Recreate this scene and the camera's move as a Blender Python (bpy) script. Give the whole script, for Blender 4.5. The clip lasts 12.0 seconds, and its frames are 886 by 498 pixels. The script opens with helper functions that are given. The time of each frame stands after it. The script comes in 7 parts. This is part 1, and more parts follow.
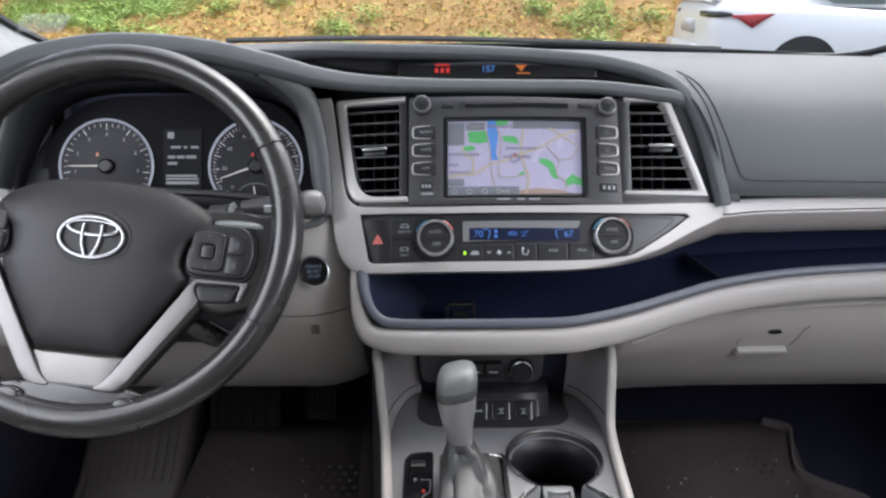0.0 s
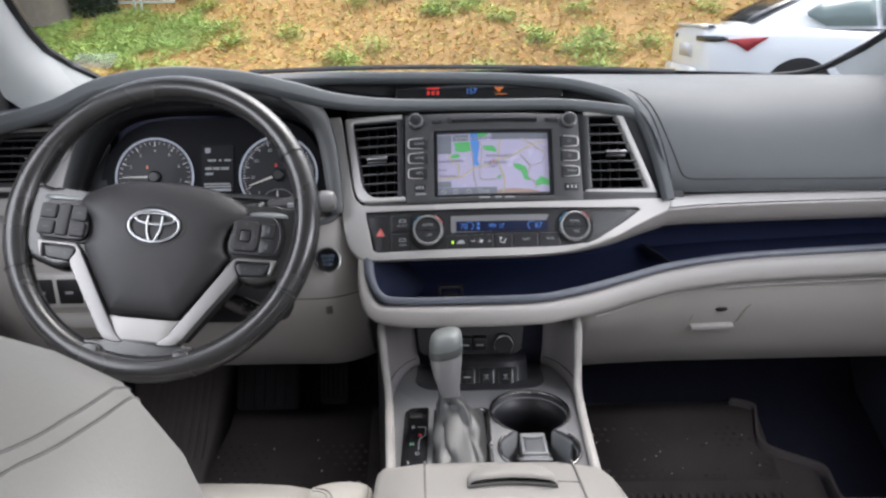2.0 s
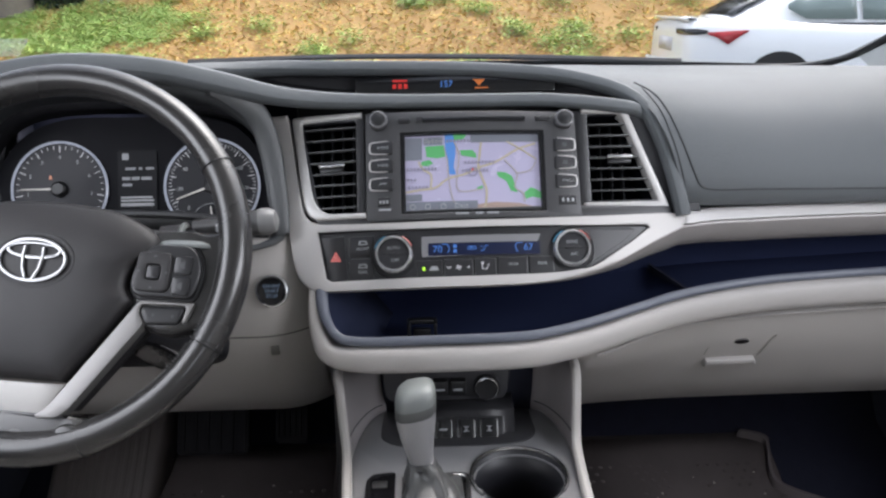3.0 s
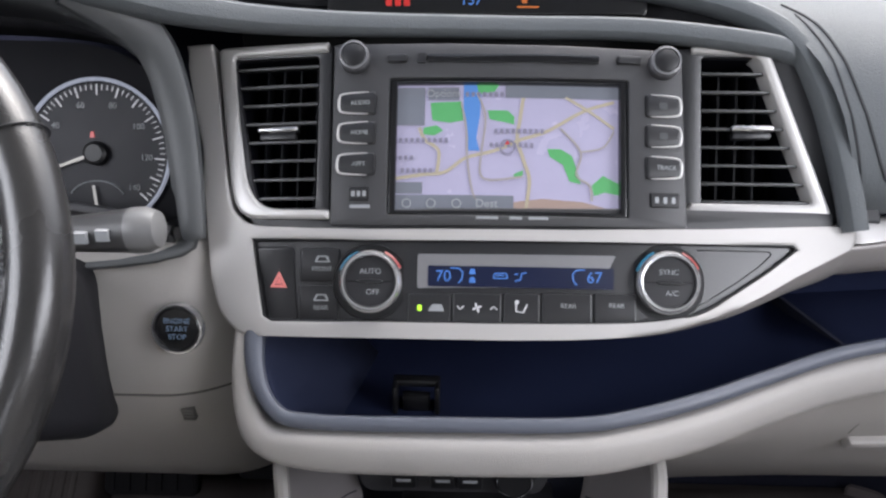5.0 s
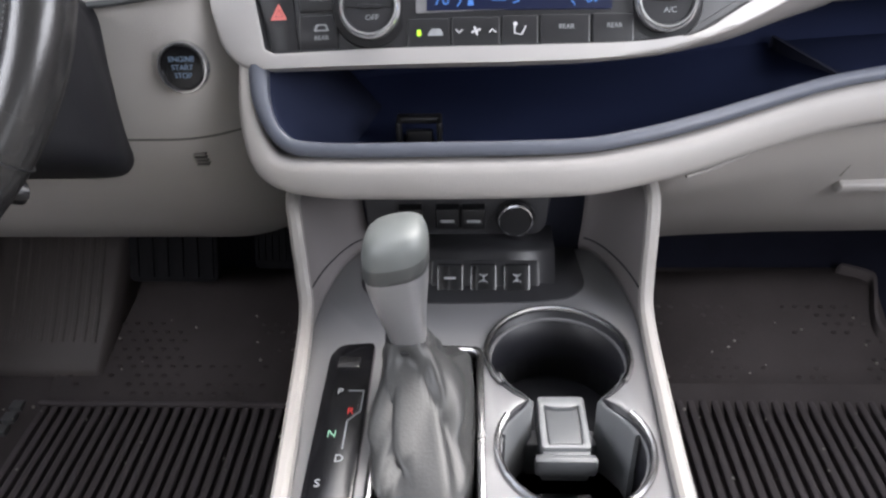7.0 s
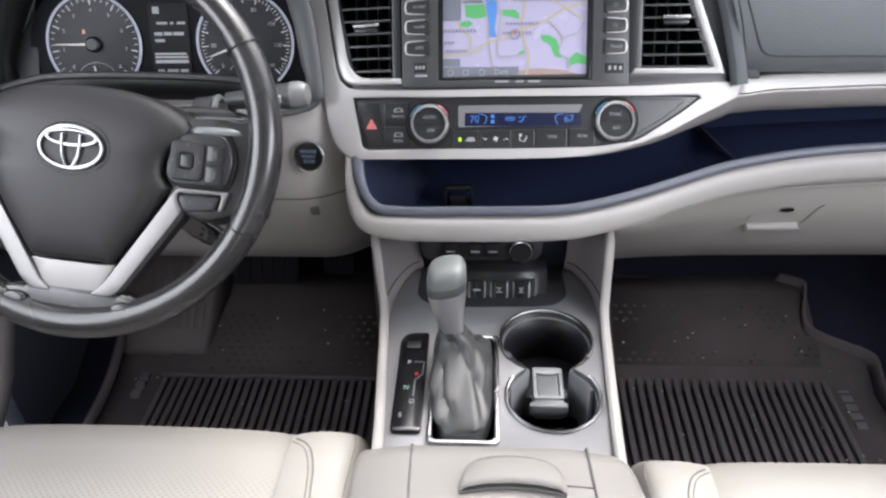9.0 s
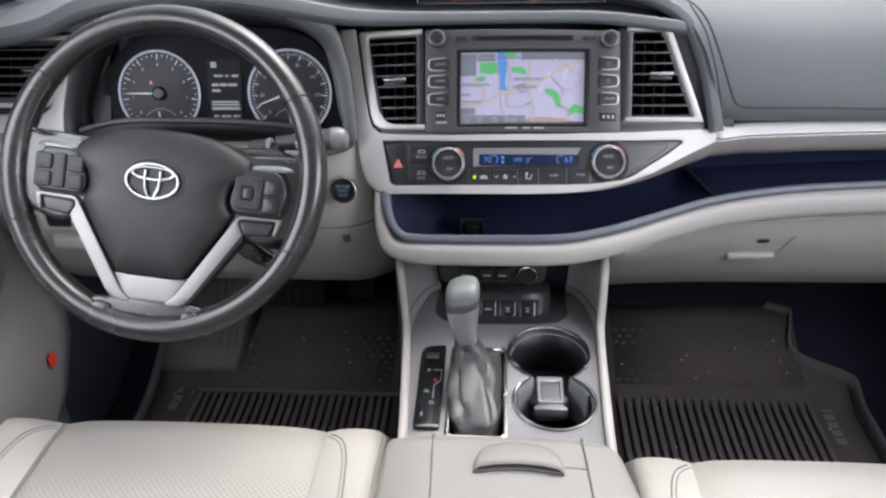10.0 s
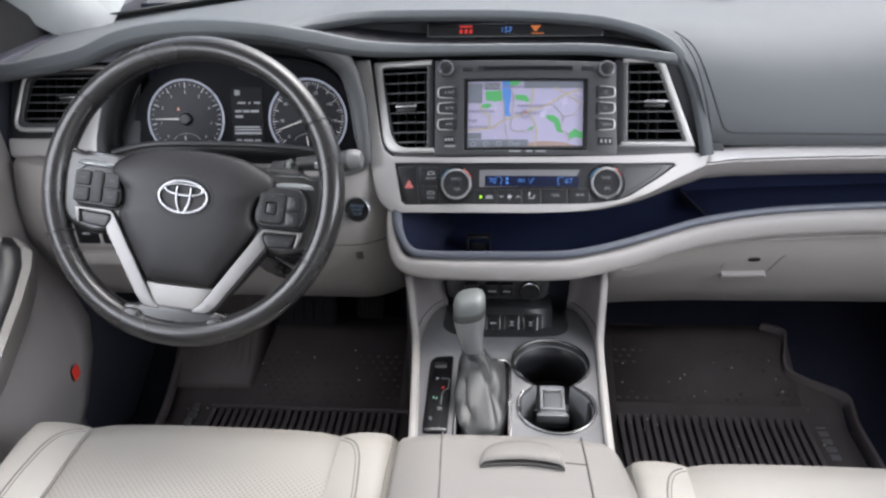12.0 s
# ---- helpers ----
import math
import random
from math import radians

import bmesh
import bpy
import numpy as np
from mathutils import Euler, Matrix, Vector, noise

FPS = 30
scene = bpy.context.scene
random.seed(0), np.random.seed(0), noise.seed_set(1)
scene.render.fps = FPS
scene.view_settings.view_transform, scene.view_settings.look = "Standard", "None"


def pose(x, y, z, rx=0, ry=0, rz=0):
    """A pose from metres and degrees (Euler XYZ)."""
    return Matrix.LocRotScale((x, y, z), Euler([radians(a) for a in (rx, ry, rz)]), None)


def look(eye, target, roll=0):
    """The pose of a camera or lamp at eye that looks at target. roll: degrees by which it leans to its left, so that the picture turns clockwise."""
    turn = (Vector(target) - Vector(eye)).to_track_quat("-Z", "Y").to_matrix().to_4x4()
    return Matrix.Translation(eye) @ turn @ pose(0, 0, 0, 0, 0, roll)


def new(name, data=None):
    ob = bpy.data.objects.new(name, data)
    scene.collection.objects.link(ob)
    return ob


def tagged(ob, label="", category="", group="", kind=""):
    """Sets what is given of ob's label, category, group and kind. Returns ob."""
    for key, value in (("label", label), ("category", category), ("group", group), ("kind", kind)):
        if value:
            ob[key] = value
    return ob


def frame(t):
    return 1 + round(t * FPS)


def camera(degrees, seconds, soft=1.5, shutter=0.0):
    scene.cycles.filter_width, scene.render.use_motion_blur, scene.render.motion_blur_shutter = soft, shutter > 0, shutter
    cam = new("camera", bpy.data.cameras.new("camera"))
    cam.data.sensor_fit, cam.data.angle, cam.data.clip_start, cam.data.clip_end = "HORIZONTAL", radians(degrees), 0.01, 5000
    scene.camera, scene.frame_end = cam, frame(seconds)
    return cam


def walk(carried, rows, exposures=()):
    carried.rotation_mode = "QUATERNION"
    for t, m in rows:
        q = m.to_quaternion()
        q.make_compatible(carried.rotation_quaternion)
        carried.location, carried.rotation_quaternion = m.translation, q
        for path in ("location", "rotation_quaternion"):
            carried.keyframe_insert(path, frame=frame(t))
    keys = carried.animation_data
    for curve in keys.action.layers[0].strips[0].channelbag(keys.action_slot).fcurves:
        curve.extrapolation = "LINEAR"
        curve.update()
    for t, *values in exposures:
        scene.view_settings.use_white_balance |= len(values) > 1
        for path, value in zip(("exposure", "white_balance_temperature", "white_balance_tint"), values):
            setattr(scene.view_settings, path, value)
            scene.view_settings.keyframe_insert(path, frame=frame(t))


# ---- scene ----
cam = camera(62.1, 12.0, soft=2.4)
PATH = [
    (0, (-0.09, -0.902, 1.306), (-0.09, 0.975, 0.615), -0.0),
    (0.5, (-0.069, -0.989, 1.311), (-0.155, 0.902, 0.667), -1.0),
    (1, (-0.072, -1.093, 1.321), (-0.163, 0.807, 0.705), -1.2),
    (1.5, (-0.066, -1.128, 1.326), (-0.13, 0.776, 0.716), -1.3),
    (2, (-0.064, -1.091, 1.318), (-0.09, 0.81, 0.697), -1.2),
    (2.5, (-0.062, -0.999, 1.308), (-0.054, 0.9, 0.679), -1.2),
    (3, (-0.055, -0.895, 1.296), (-0.022, 1.001, 0.659), -1.0),
    (3.2, (-0.052, -0.848, 1.297), (-0.014, 1.047, 0.657), -0.8),
    (4.8, (-0.032, -0.554, 1.254), (-0.092, 1.292, 0.487), 0.2),
    (5, (-0.031, -0.542, 1.245), (-0.093, 1.293, 0.451), 0.2),
    (5.5, (-0.03, -0.54, 1.223), (-0.093, 1.255, 0.343), -0.0),
    (6, (-0.026, -0.549, 1.191), (-0.095, 1.196, 0.216), -0.7),
    (6.5, (-0.026, -0.565, 1.164), (-0.102, 1.125, 0.097), -1.3),
    (6.7, (-0.023, -0.577, 1.158), (-0.102, 1.095, 0.064), -1.5),
    (8.3, (-0.036, -0.762, 1.312), (-0.134, 0.852, 0.135), -1.8),
    (8.5, (-0.034, -0.783, 1.338), (-0.146, 0.827, 0.156), -1.9),
    (9, (-0.028, -0.848, 1.385), (-0.155, 0.784, 0.236), -2.1),
    (9.5, (-0.03, -0.916, 1.425), (-0.167, 0.744, 0.318), -2.0),
    (10, (-0.03, -0.966, 1.446), (-0.181, 0.719, 0.378), -2.0),
    (10.5, (-0.032, -1.002, 1.455), (-0.191, 0.702, 0.421), -2.0),
    (11, (-0.032, -1.026, 1.456), (-0.197, 0.692, 0.447), -2.0),
    (11.5, (-0.031, -1.035, 1.457), (-0.195, 0.693, 0.463), -1.9),
    (12, (-0.031, -1.034, 1.456), (-0.193, 0.698, 0.469), -1.9),
]
walk(cam, [(t, look(eye, target, roll)) for t, eye, target, roll in PATH],
     [(0, 1.94, 6330, 13), (3.2, 1.94, 6330, 13), (5, 2.07, 6360, 14), (5.6, 2.15, 6380, 14), (6.5, 2.34, 6380, 14), (8.5, 2.36, 6360, 14), (10, 2.14, 6320, 13), (12, 2.02, 6300, 13)])
# ---- world and light ----
world = bpy.data.worlds.new("overcast_sky")
scene.world = world
world.use_nodes = True
wn = world.node_tree.nodes
sky = wn.new("ShaderNodeTexSky")
sky.sky_type = "NISHITA"
sky.sun_disc = False
sky.sun_elevation, sky.sun_rotation = radians(57), radians(36)
sky.air_density, sky.dust_density, sky.ozone_density = 1.0, 4.0, 1.0
wn["Background"].inputs["Strength"].default_value = 0.15
grey = wn.new("ShaderNodeHueSaturation")
grey.inputs["Saturation"].default_value = 0.4
world.node_tree.links.new(sky.outputs["Color"], grey.inputs["Color"])
world.node_tree.links.new(grey.outputs["Color"], wn["Background"].inputs["Color"])
sun = new("sun", bpy.data.lights.new("sun", "SUN"))
sun.data.energy, sun.data.angle, sun.data.color = 0.45, radians(50), (1.0, 0.95, 0.88)
sun.matrix_world = look((4, 5.5, 10.5), (0, 0, 0))



def window_light(name, at, target, w, h, watts):
    """Daylight of the open sky entering through a side or rear window."""
    ob = new(name, bpy.data.lights.new(name, "AREA"))
    ob.data.shape, ob.data.size, ob.data.size_y = "RECTANGLE", w, h
    ob.data.energy, ob.data.color = watts, (0.97, 0.985, 1.0)
    ob.matrix_world = look(at, target)


for sg in (-1, 1):
    window_light("window_daylight", (sg * 0.80, -0.68, 1.38), (sg * 0.2, -0.62 if sg > 0 else -0.72, 1.08 if sg > 0 else 1.15), 0.75, 0.36, 2.3 if sg > 0 else 1.65)
    window_light("window_daylight", (sg * 0.80, -1.85, 1.36), (sg * 0.2, -1.2, 1.2), 1.0, 0.40, 0.7)
window_light("window_daylight", (0, -2.5, 1.35), (0, -1.0, 1.05), 1.2, 0.5, 0.8)

# ---- materials ----
def mat(name, colour, rough=0.5, metal=0.0, var=0.12, scale=30.0, bump=0.0, bscale=400.0, coat=0.0, spec=0.5, rvar=0.08):
    """A surface with stains at one scale, grain at another and fine relief."""
    m = bpy.data.materials.new(name)
    m.use_nodes = True
    t = m.node_tree
    b = t.nodes["Principled BSDF"]
    b.inputs["Metallic"].default_value = metal
    b.inputs["Coat Weight"].default_value = coat
    b.inputs["Specular IOR Level"].default_value = spec
    co = t.nodes.new("ShaderNodeTexCoord")
    n1, n2 = t.nodes.new("ShaderNodeTexNoise"), t.nodes.new("ShaderNodeTexNoise")
    for n, s, d in ((n1, scale, 4), (n2, bscale, 2)):
        n.inputs["Scale"].default_value = s
        n.inputs["Detail"].default_value = d
        t.links.new(co.outputs["Object"], n.inputs["Vector"])
    mix = t.nodes.new("ShaderNodeMix")
    mix.data_type = "RGBA"
    mix.inputs["A"].default_value = (*[c * (1 - var) for c in colour], 1)
    mix.inputs["B"].default_value = (*[min(1, c * (1 + var)) for c in colour], 1)
    add = t.nodes.new("ShaderNodeMath")
    add.operation = "MULTIPLY_ADD"
    add.inputs[1].default_value, add.inputs[2].default_value = 0.35, 0.32
    t.links.new(n2.outputs["Fac"], add.inputs[0])
    half = t.nodes.new("ShaderNodeMath")
    half.operation = "MULTIPLY_ADD"
    half.inputs[1].default_value = 0.65
    t.links.new(n1.outputs["Fac"], half.inputs[0])
    sub = t.nodes.new("ShaderNodeMath")
    sub.operation = "SUBTRACT"
    sub.inputs[1].default_value = 0.32
    t.links.new(add.outputs[0], sub.inputs[0])
    t.links.new(sub.outputs[0], half.inputs[2])
    t.links.new(half.outputs[0], mix.inputs["Factor"])
    t.links.new(mix.outputs["Result"], b.inputs["Base Color"])
    r = t.nodes.new("ShaderNodeMapRange")
    r.inputs["To Min"].default_value, r.inputs["To Max"].default_value = max(0.02, rough - rvar), min(1, rough + rvar)
    t.links.new(n1.outputs["Fac"], r.inputs["Value"])
    t.links.new(r.outputs["Result"], b.inputs["Roughness"])
    if bump:
        bp = t.nodes.new("ShaderNodeBump")
        bp.inputs["Strength"].default_value = bump
        bp.inputs["Distance"].default_value = 0.001
        t.links.new(n2.outputs["Fac"], bp.inputs["Height"])
        t.links.new(bp.outputs["Normal"], b.inputs["Normal"])
    return m


def glow(name, colour, strength):
    m = mat(name, [c * 0.3 for c in colour], 0.3)
    b = m.node_tree.nodes["Principled BSDF"]
    b.inputs["Emission Color"].default_value = (*colour, 1)
    b.inputs["Emission Strength"].default_value = strength * 0.3
    return m


def glass(name, tint, gloss):
    m = bpy.data.materials.new(name)
    m.use_nodes = True
    t = m.node_tree
    t.nodes.remove(t.nodes["Principled BSDF"])
    tr, gl, mx, lw, pw, ad = (t.nodes.new("ShaderNode" + k) for k in ("BsdfTransparent", "BsdfGlossy", "MixShader", "LayerWeight", "Math", "Math"))
    tr.inputs["Color"].default_value = (*tint, 1)
    gl.inputs["Roughness"].default_value = 0.02
    pw.operation, pw.inputs[1].default_value = "POWER", 5.0
    ad.operation, ad.inputs[1].default_value, ad.inputs[2].default_value = "MULTIPLY_ADD", 0.6, gloss
    lw.inputs["Blend"].default_value = 0.5
    t.links.new(lw.outputs["Facing"], pw.inputs[0])
    t.links.new(pw.outputs[0], ad.inputs[0])
    t.links.new(ad.outputs[0], mx.inputs["Fac"])
    t.links.new(tr.outputs[0], mx.inputs[1])
    t.links.new(gl.outputs[0], mx.inputs[2])
    t.links.new(mx.outputs[0], t.nodes["Material Output"].inputs["Surface"])
    return m


PAD = mat("soft_dash_vinyl", (0.080, 0.087, 0.092), 0.62, var=0.16, scale=5, bump=0.35, bscale=900, spec=0.3)
PADSEAM = mat("seam_shadow_vinyl", (0.02, 0.021, 0.024), 0.7)
DARK = mat("dark_grey_plastic", (0.014, 0.0145, 0.017), 0.5, var=0.1, scale=9, bump=0.2, bscale=1200, spec=0.35)
BINOUT = mat("charcoal_binnacle_vinyl", (0.050, 0.053, 0.055), 0.48, var=0.1, scale=9, bump=0.2, bscale=1200)
BINN = mat("black_binnacle_plastic", (0.009, 0.009, 0.011), 0.6, var=0.1, scale=9, bump=0.2, bscale=1200, spec=0.25)
PEDAL = mat("pedal_rubber", (0.006, 0.006, 0.008), 0.75, var=0.2, spec=0.25)
CHAR = mat("charcoal_plastic", (0.030, 0.030, 0.032), 0.45, var=0.1, scale=9, bump=0.2, bscale=1200)
BLACK = mat("black_plastic", (0.006, 0.006, 0.007), 0.42, var=0.2, scale=12, spec=0.4)
GLOSS = mat("gloss_black", (0.006, 0.006, 0.007), 0.16, var=0.1, scale=12)
BEIGE = mat("warm_grey_plastic", (0.275, 0.261, 0.249), 0.5, var=0.05, scale=5, bump=0.3, bscale=1000)
STONE = mat("stone_grey_plastic", (0.275, 0.259, 0.244), 0.55, var=0.05, scale=5, bump=0.3, bscale=1000)
SILVER = mat("satin_silver_paint", (0.345, 0.333, 0.322), 0.48, metal=0.18, var=0.05, scale=7, bump=0.05, bscale=1500, rvar=0.05)
SILVERL = mat("light_silver_paint", (0.42, 0.410, 0.400), 0.38, metal=0.35, var=0.05, scale=7, rvar=0.05)
BADGECHROME = mat("badge_chrome", (0.20, 0.20, 0.205), 0.2, metal=1.0, var=0.25, scale=120, rvar=0.1)
WHEELPLATE = mat("wheel_plate_silver", (0.27, 0.262, 0.252), 0.42, metal=0.4, var=0.05, scale=12, rvar=0.05)
WHEELSILVER = mat("wheel_silver_paint", (0.165, 0.160, 0.157), 0.36, metal=0.6, var=0.06, scale=12, rvar=0.05)
DARKCHROME = mat("dull_chrome", (0.24, 0.24, 0.25), 0.17, metal=1.0, var=0.15, scale=40)
CHROME = mat("chrome", (0.8, 0.8, 0.8), 0.12, metal=1.0, var=0.03, rvar=0.04)
NAVY = mat("navy_felt_liner", (0.0105, 0.0145, 0.037), 0.85, var=0.25, scale=20, bump=0.3, bscale=1500, spec=0.08)
RUBBER = mat("rubber_mat", (0.115, 0.100, 0.103), 0.68, var=0.35, scale=14, bump=0.4, bscale=600, spec=0.2)
# darker copy of the mat rubber: shade between ridges put into the colour
RUBBERLOW = mat("shaded_mat_rubber", (0.082, 0.071, 0.071), 0.8, var=0.5, scale=10, bump=0.4, bscale=600, spec=0.1)
CARPET = mat("black_carpet", (0.016, 0.0175, 0.030), 0.95, spec=0.15, var=0.4, scale=40, bump=0.8, bscale=900)
LEATHER = mat("cream_leather", (0.295, 0.282, 0.258), 0.52, var=0.07, scale=5, bump=0.06, bscale=500, spec=0.4)
LIDL = mat("warm_grey_leather", (0.180, 0.170, 0.158), 0.55, var=0.06, scale=6, bump=0.08, bscale=500, spec=0.35)
SEATSEAM = mat("taupe_seat_seam", (0.16, 0.152, 0.14), 0.8)
# trim plastic made paler on the doors for the light they catch
DOORT = mat("lit_door_grey_plastic", (0.335, 0.317, 0.307), 0.55, var=0.07, scale=5, bump=0.3, bscale=1000)
KICK = mat("navy_black_trim", (0.027, 0.029, 0.041), 0.5, var=0.3, scale=8, bump=0.3, bscale=700)
SEAMLINE = mat("grey_seam_shadow", (0.085, 0.08, 0.075), 0.8)
SATINCHROME = mat("satin_chrome", (0.36, 0.36, 0.365), 0.24, metal=1.0, var=0.08, scale=40)


def pores(m, scale, depth, mottle):
    """Adds a cell grain and slow mottling to a hide."""
    t = m.node_tree
    b = t.nodes["Principled BSDF"]
    co = t.nodes.new("ShaderNodeTexCoord")
    v, w, bp = t.nodes.new("ShaderNodeTexVoronoi"), t.nodes.new("ShaderNodeTexNoise"), t.nodes.new("ShaderNodeBump")
    v.inputs["Scale"].default_value, w.inputs["Scale"].default_value, w.inputs["Detail"].default_value = scale, 7.0, 5.0
    t.links.new(co.outputs["Object"], v.inputs["Vector"])
    t.links.new(co.outputs["Object"], w.inputs["Vector"])
    sm = t.nodes.new("ShaderNodeMath")
    sm.operation, sm.inputs[1].default_value = "MULTIPLY_ADD", mottle
    t.links.new(w.outputs["Fac"], sm.inputs[0])
    t.links.new(v.outputs["Distance"], sm.inputs[2])
    bp.inputs["Strength"].default_value, bp.inputs["Distance"].default_value = depth, 0.0016
    t.links.new(sm.outputs[0], bp.inputs["Height"])
    old = b.inputs["Normal"].links
    if old:
        t.links.new(old[0].from_socket, bp.inputs["Normal"])
    t.links.new(bp.outputs["Normal"], b.inputs["Normal"])


pores(LEATHER, 700, 0.05, 6.0)
QUILT = mat("perforated_cream_leather", (0.295, 0.280, 0.256), 0.5, var=0.08, scale=4, bump=0.1, bscale=500)


def perforate(m, scale, y0, y1):
    """Fine rows of punched holes over the seat centre, fading out toward its plain front edge."""
    t = m.node_tree
    b = t.nodes["Principled BSDF"]
    co, turn, vor, dot, sep, fade, both, bp = (t.nodes.new("ShaderNode" + k) for k in ("TexCoord", "Mapping", "TexVoronoi", "MapRange", "SeparateXYZ", "MapRange", "Math", "Bump"))
    turn.inputs["Rotation"].default_value = (0, 0, radians(45))
    vor.voronoi_dimensions = "2D"
    vor.inputs["Scale"].default_value, vor.inputs["Randomness"].default_value = scale, 0.0
    dot.inputs["From Min"].default_value, dot.inputs["From Max"].default_value = 0.18, 0.34
    fade.inputs["From Min"].default_value, fade.inputs["From Max"].default_value = y1, y0
    both.operation = "MULTIPLY_ADD"
    flip = t.nodes.new("ShaderNodeMath")
    flip.operation, flip.inputs[0].default_value = "SUBTRACT", 1.0
    t.links.new(co.outputs["Object"], turn.inputs["Vector"])
    t.links.new(turn.outputs["Vector"], vor.inputs["Vector"])
    t.links.new(vor.outputs["Distance"], dot.inputs["Value"])
    t.links.new(dot.outputs["Result"], flip.inputs[1])
    t.links.new(co.outputs["Object"], sep.inputs["Vector"])
    t.links.new(sep.outputs["Y"], fade.inputs["Value"])
    t.links.new(flip.outputs[0], both.inputs[0])
    t.links.new(fade.outputs["Result"], both.inputs[1])
    bp.inputs["Strength"].default_value, bp.inputs["Distance"].default_value, bp.invert = 0.35, 0.0012, True
    t.links.new(both.outputs[0], bp.inputs["Height"])
    t.links.new(b.inputs["Normal"].links[0].from_socket, bp.inputs["Normal"])
    t.links.new(bp.outputs["Normal"], b.inputs["Normal"])
    mix = t.nodes.new("ShaderNodeMix")
    mix.data_type = "RGBA"
    mix.inputs["B"].default_value = (0.10, 0.09, 0.08, 1)
    part_ = t.nodes.new("ShaderNodeMath")
    part_.operation, part_.inputs[1].default_value = "MULTIPLY", 0.38
    t.links.new(both.outputs[0], part_.inputs[0])
    t.links.new(part_.outputs[0], mix.inputs["Factor"])
    t.links.new(b.inputs["Base Color"].links[0].from_socket, mix.inputs["A"])
    t.links.new(mix.outputs["Result"], b.inputs["Base Color"])


perforate(QUILT, 190, 0.14, 0.20)
pores(QUILT, 700, 0.05, 3.0)
pores(LIDL, 700, 0.06, 3.0)
pores(PAD, 700, 0.18, 0.6)
WHEELL = mat("worn_black_leather", (0.018, 0.0175, 0.0175), 0.25, var=0.4, scale=14, bump=0.08, bscale=500, rvar=0.14)
pores(WHEELL, 500, 0.03, 0.8)
HUB = mat("wheel_hub_vinyl", (0.0135, 0.0128, 0.0138), 0.44, var=0.18, scale=9, bump=0.35, bscale=1100, spec=0.33)
WHEELINK = mat("dim_switch_print", (0.060, 0.061, 0.064), 0.6, spec=0.2)
BUTTON = mat("switch_plastic", (0.014, 0.014, 0.0155), 0.36, var=0.15, scale=30, spec=0.4)
PANELBLACK = mat("satin_black_panel", (0.016, 0.016, 0.018), 0.34, var=0.15, scale=20, bump=0.1, bscale=1500)
SLAT = mat("vent_slat_plastic", (0.055, 0.056, 0.058), 0.38, var=0.1, scale=20)
BRIGHTRING = mat("bright_satin_chrome", (0.62, 0.62, 0.63), 0.2, metal=0.9, var=0.04, rvar=0.04)
LINER = mat("light_grey_trim_cloth", (0.33, 0.345, 0.34), 0.8, var=0.06, scale=8, bump=0.4, bscale=1500)
WHITEINK = glow("backlit_white_print", (0.85, 0.86, 0.9), 0.35)
GREYINK = mat("grey_print", (0.24, 0.25, 0.26), 0.5)
REDINK = glow("red_lamp", (1.0, 0.05, 0.04), 0.17)
ORANGEINK = glow("orange_lamp", (1.0, 0.27, 0.05), 0.14)
BLUEINK = glow("blue_display", (0.12, 0.34, 0.95), 0.22)
GREENINK = glow("green_lamp", (0.5, 1.0, 0.05), 0.9)
REDPLASTIC = mat("red_reflector", (0.75, 0.05, 0.03), 0.3, var=0.2, scale=200)
SHIFTSILVER = mat("shifter_silver", (0.37, 0.37, 0.375), 0.3, metal=0.65, var=0.08, scale=20)
SHIFTCAP = mat("shifter_cap_grey", (0.115, 0.124, 0.121), 0.46, metal=0.1, var=0.08, scale=20)
BOOT = mat("grey_boot_leather", (0.036, 0.037, 0.037), 0.44, var=0.2, scale=25, bump=0.15, bscale=500)
TAUPE = mat("taupe_satin_plastic", (0.180, 0.166, 0.168), 0.42, metal=0.15, var=0.08, scale=8, bump=0.1, bscale=1200)
SATIN = mat("satin_grey_console", (0.165, 0.165, 0.17), 0.42, metal=0.2, var=0.08, scale=8)
PAINTW = mat("white_car_paint", (0.80, 0.81, 0.82), 0.2, var=0.02, scale=2, coat=0.6)
CARGLASS = mat("dark_car_glass", (0.02, 0.022, 0.025), 0.06, var=0.1)
SIDEGLASS = mat("tinted_side_glass", (0.20, 0.25, 0.235), 0.12, var=0.2, scale=1.5)
LAMPRED = mat("red_lamp_lens", (0.35, 0.01, 0.015), 0.12, var=0.2, scale=30)
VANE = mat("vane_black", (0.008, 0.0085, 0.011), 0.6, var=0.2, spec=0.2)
# near-black stands in for the shade inside vent ducts and the insert slot
VOID = mat("recess_shade_black", (0.0025, 0.0027, 0.0045), 0.9, var=0.2, spec=0.05)
TYRE = mat("tyre_rubber", (0.018, 0.018, 0.018), 0.8, var=0.2)
PANE = glass("clear_glass", (0.93, 0.95, 0.94), 0.03)

# ---- building helpers ----
ORIGIN = {}


def thing(name, at, label, category, group="", kind=""):
    ob = new(name)
    ob.empty_display_size = 0.05
    ob.location = at
    ORIGIN[ob] = Vector(at)
    return tagged(ob, label, category, group, kind)


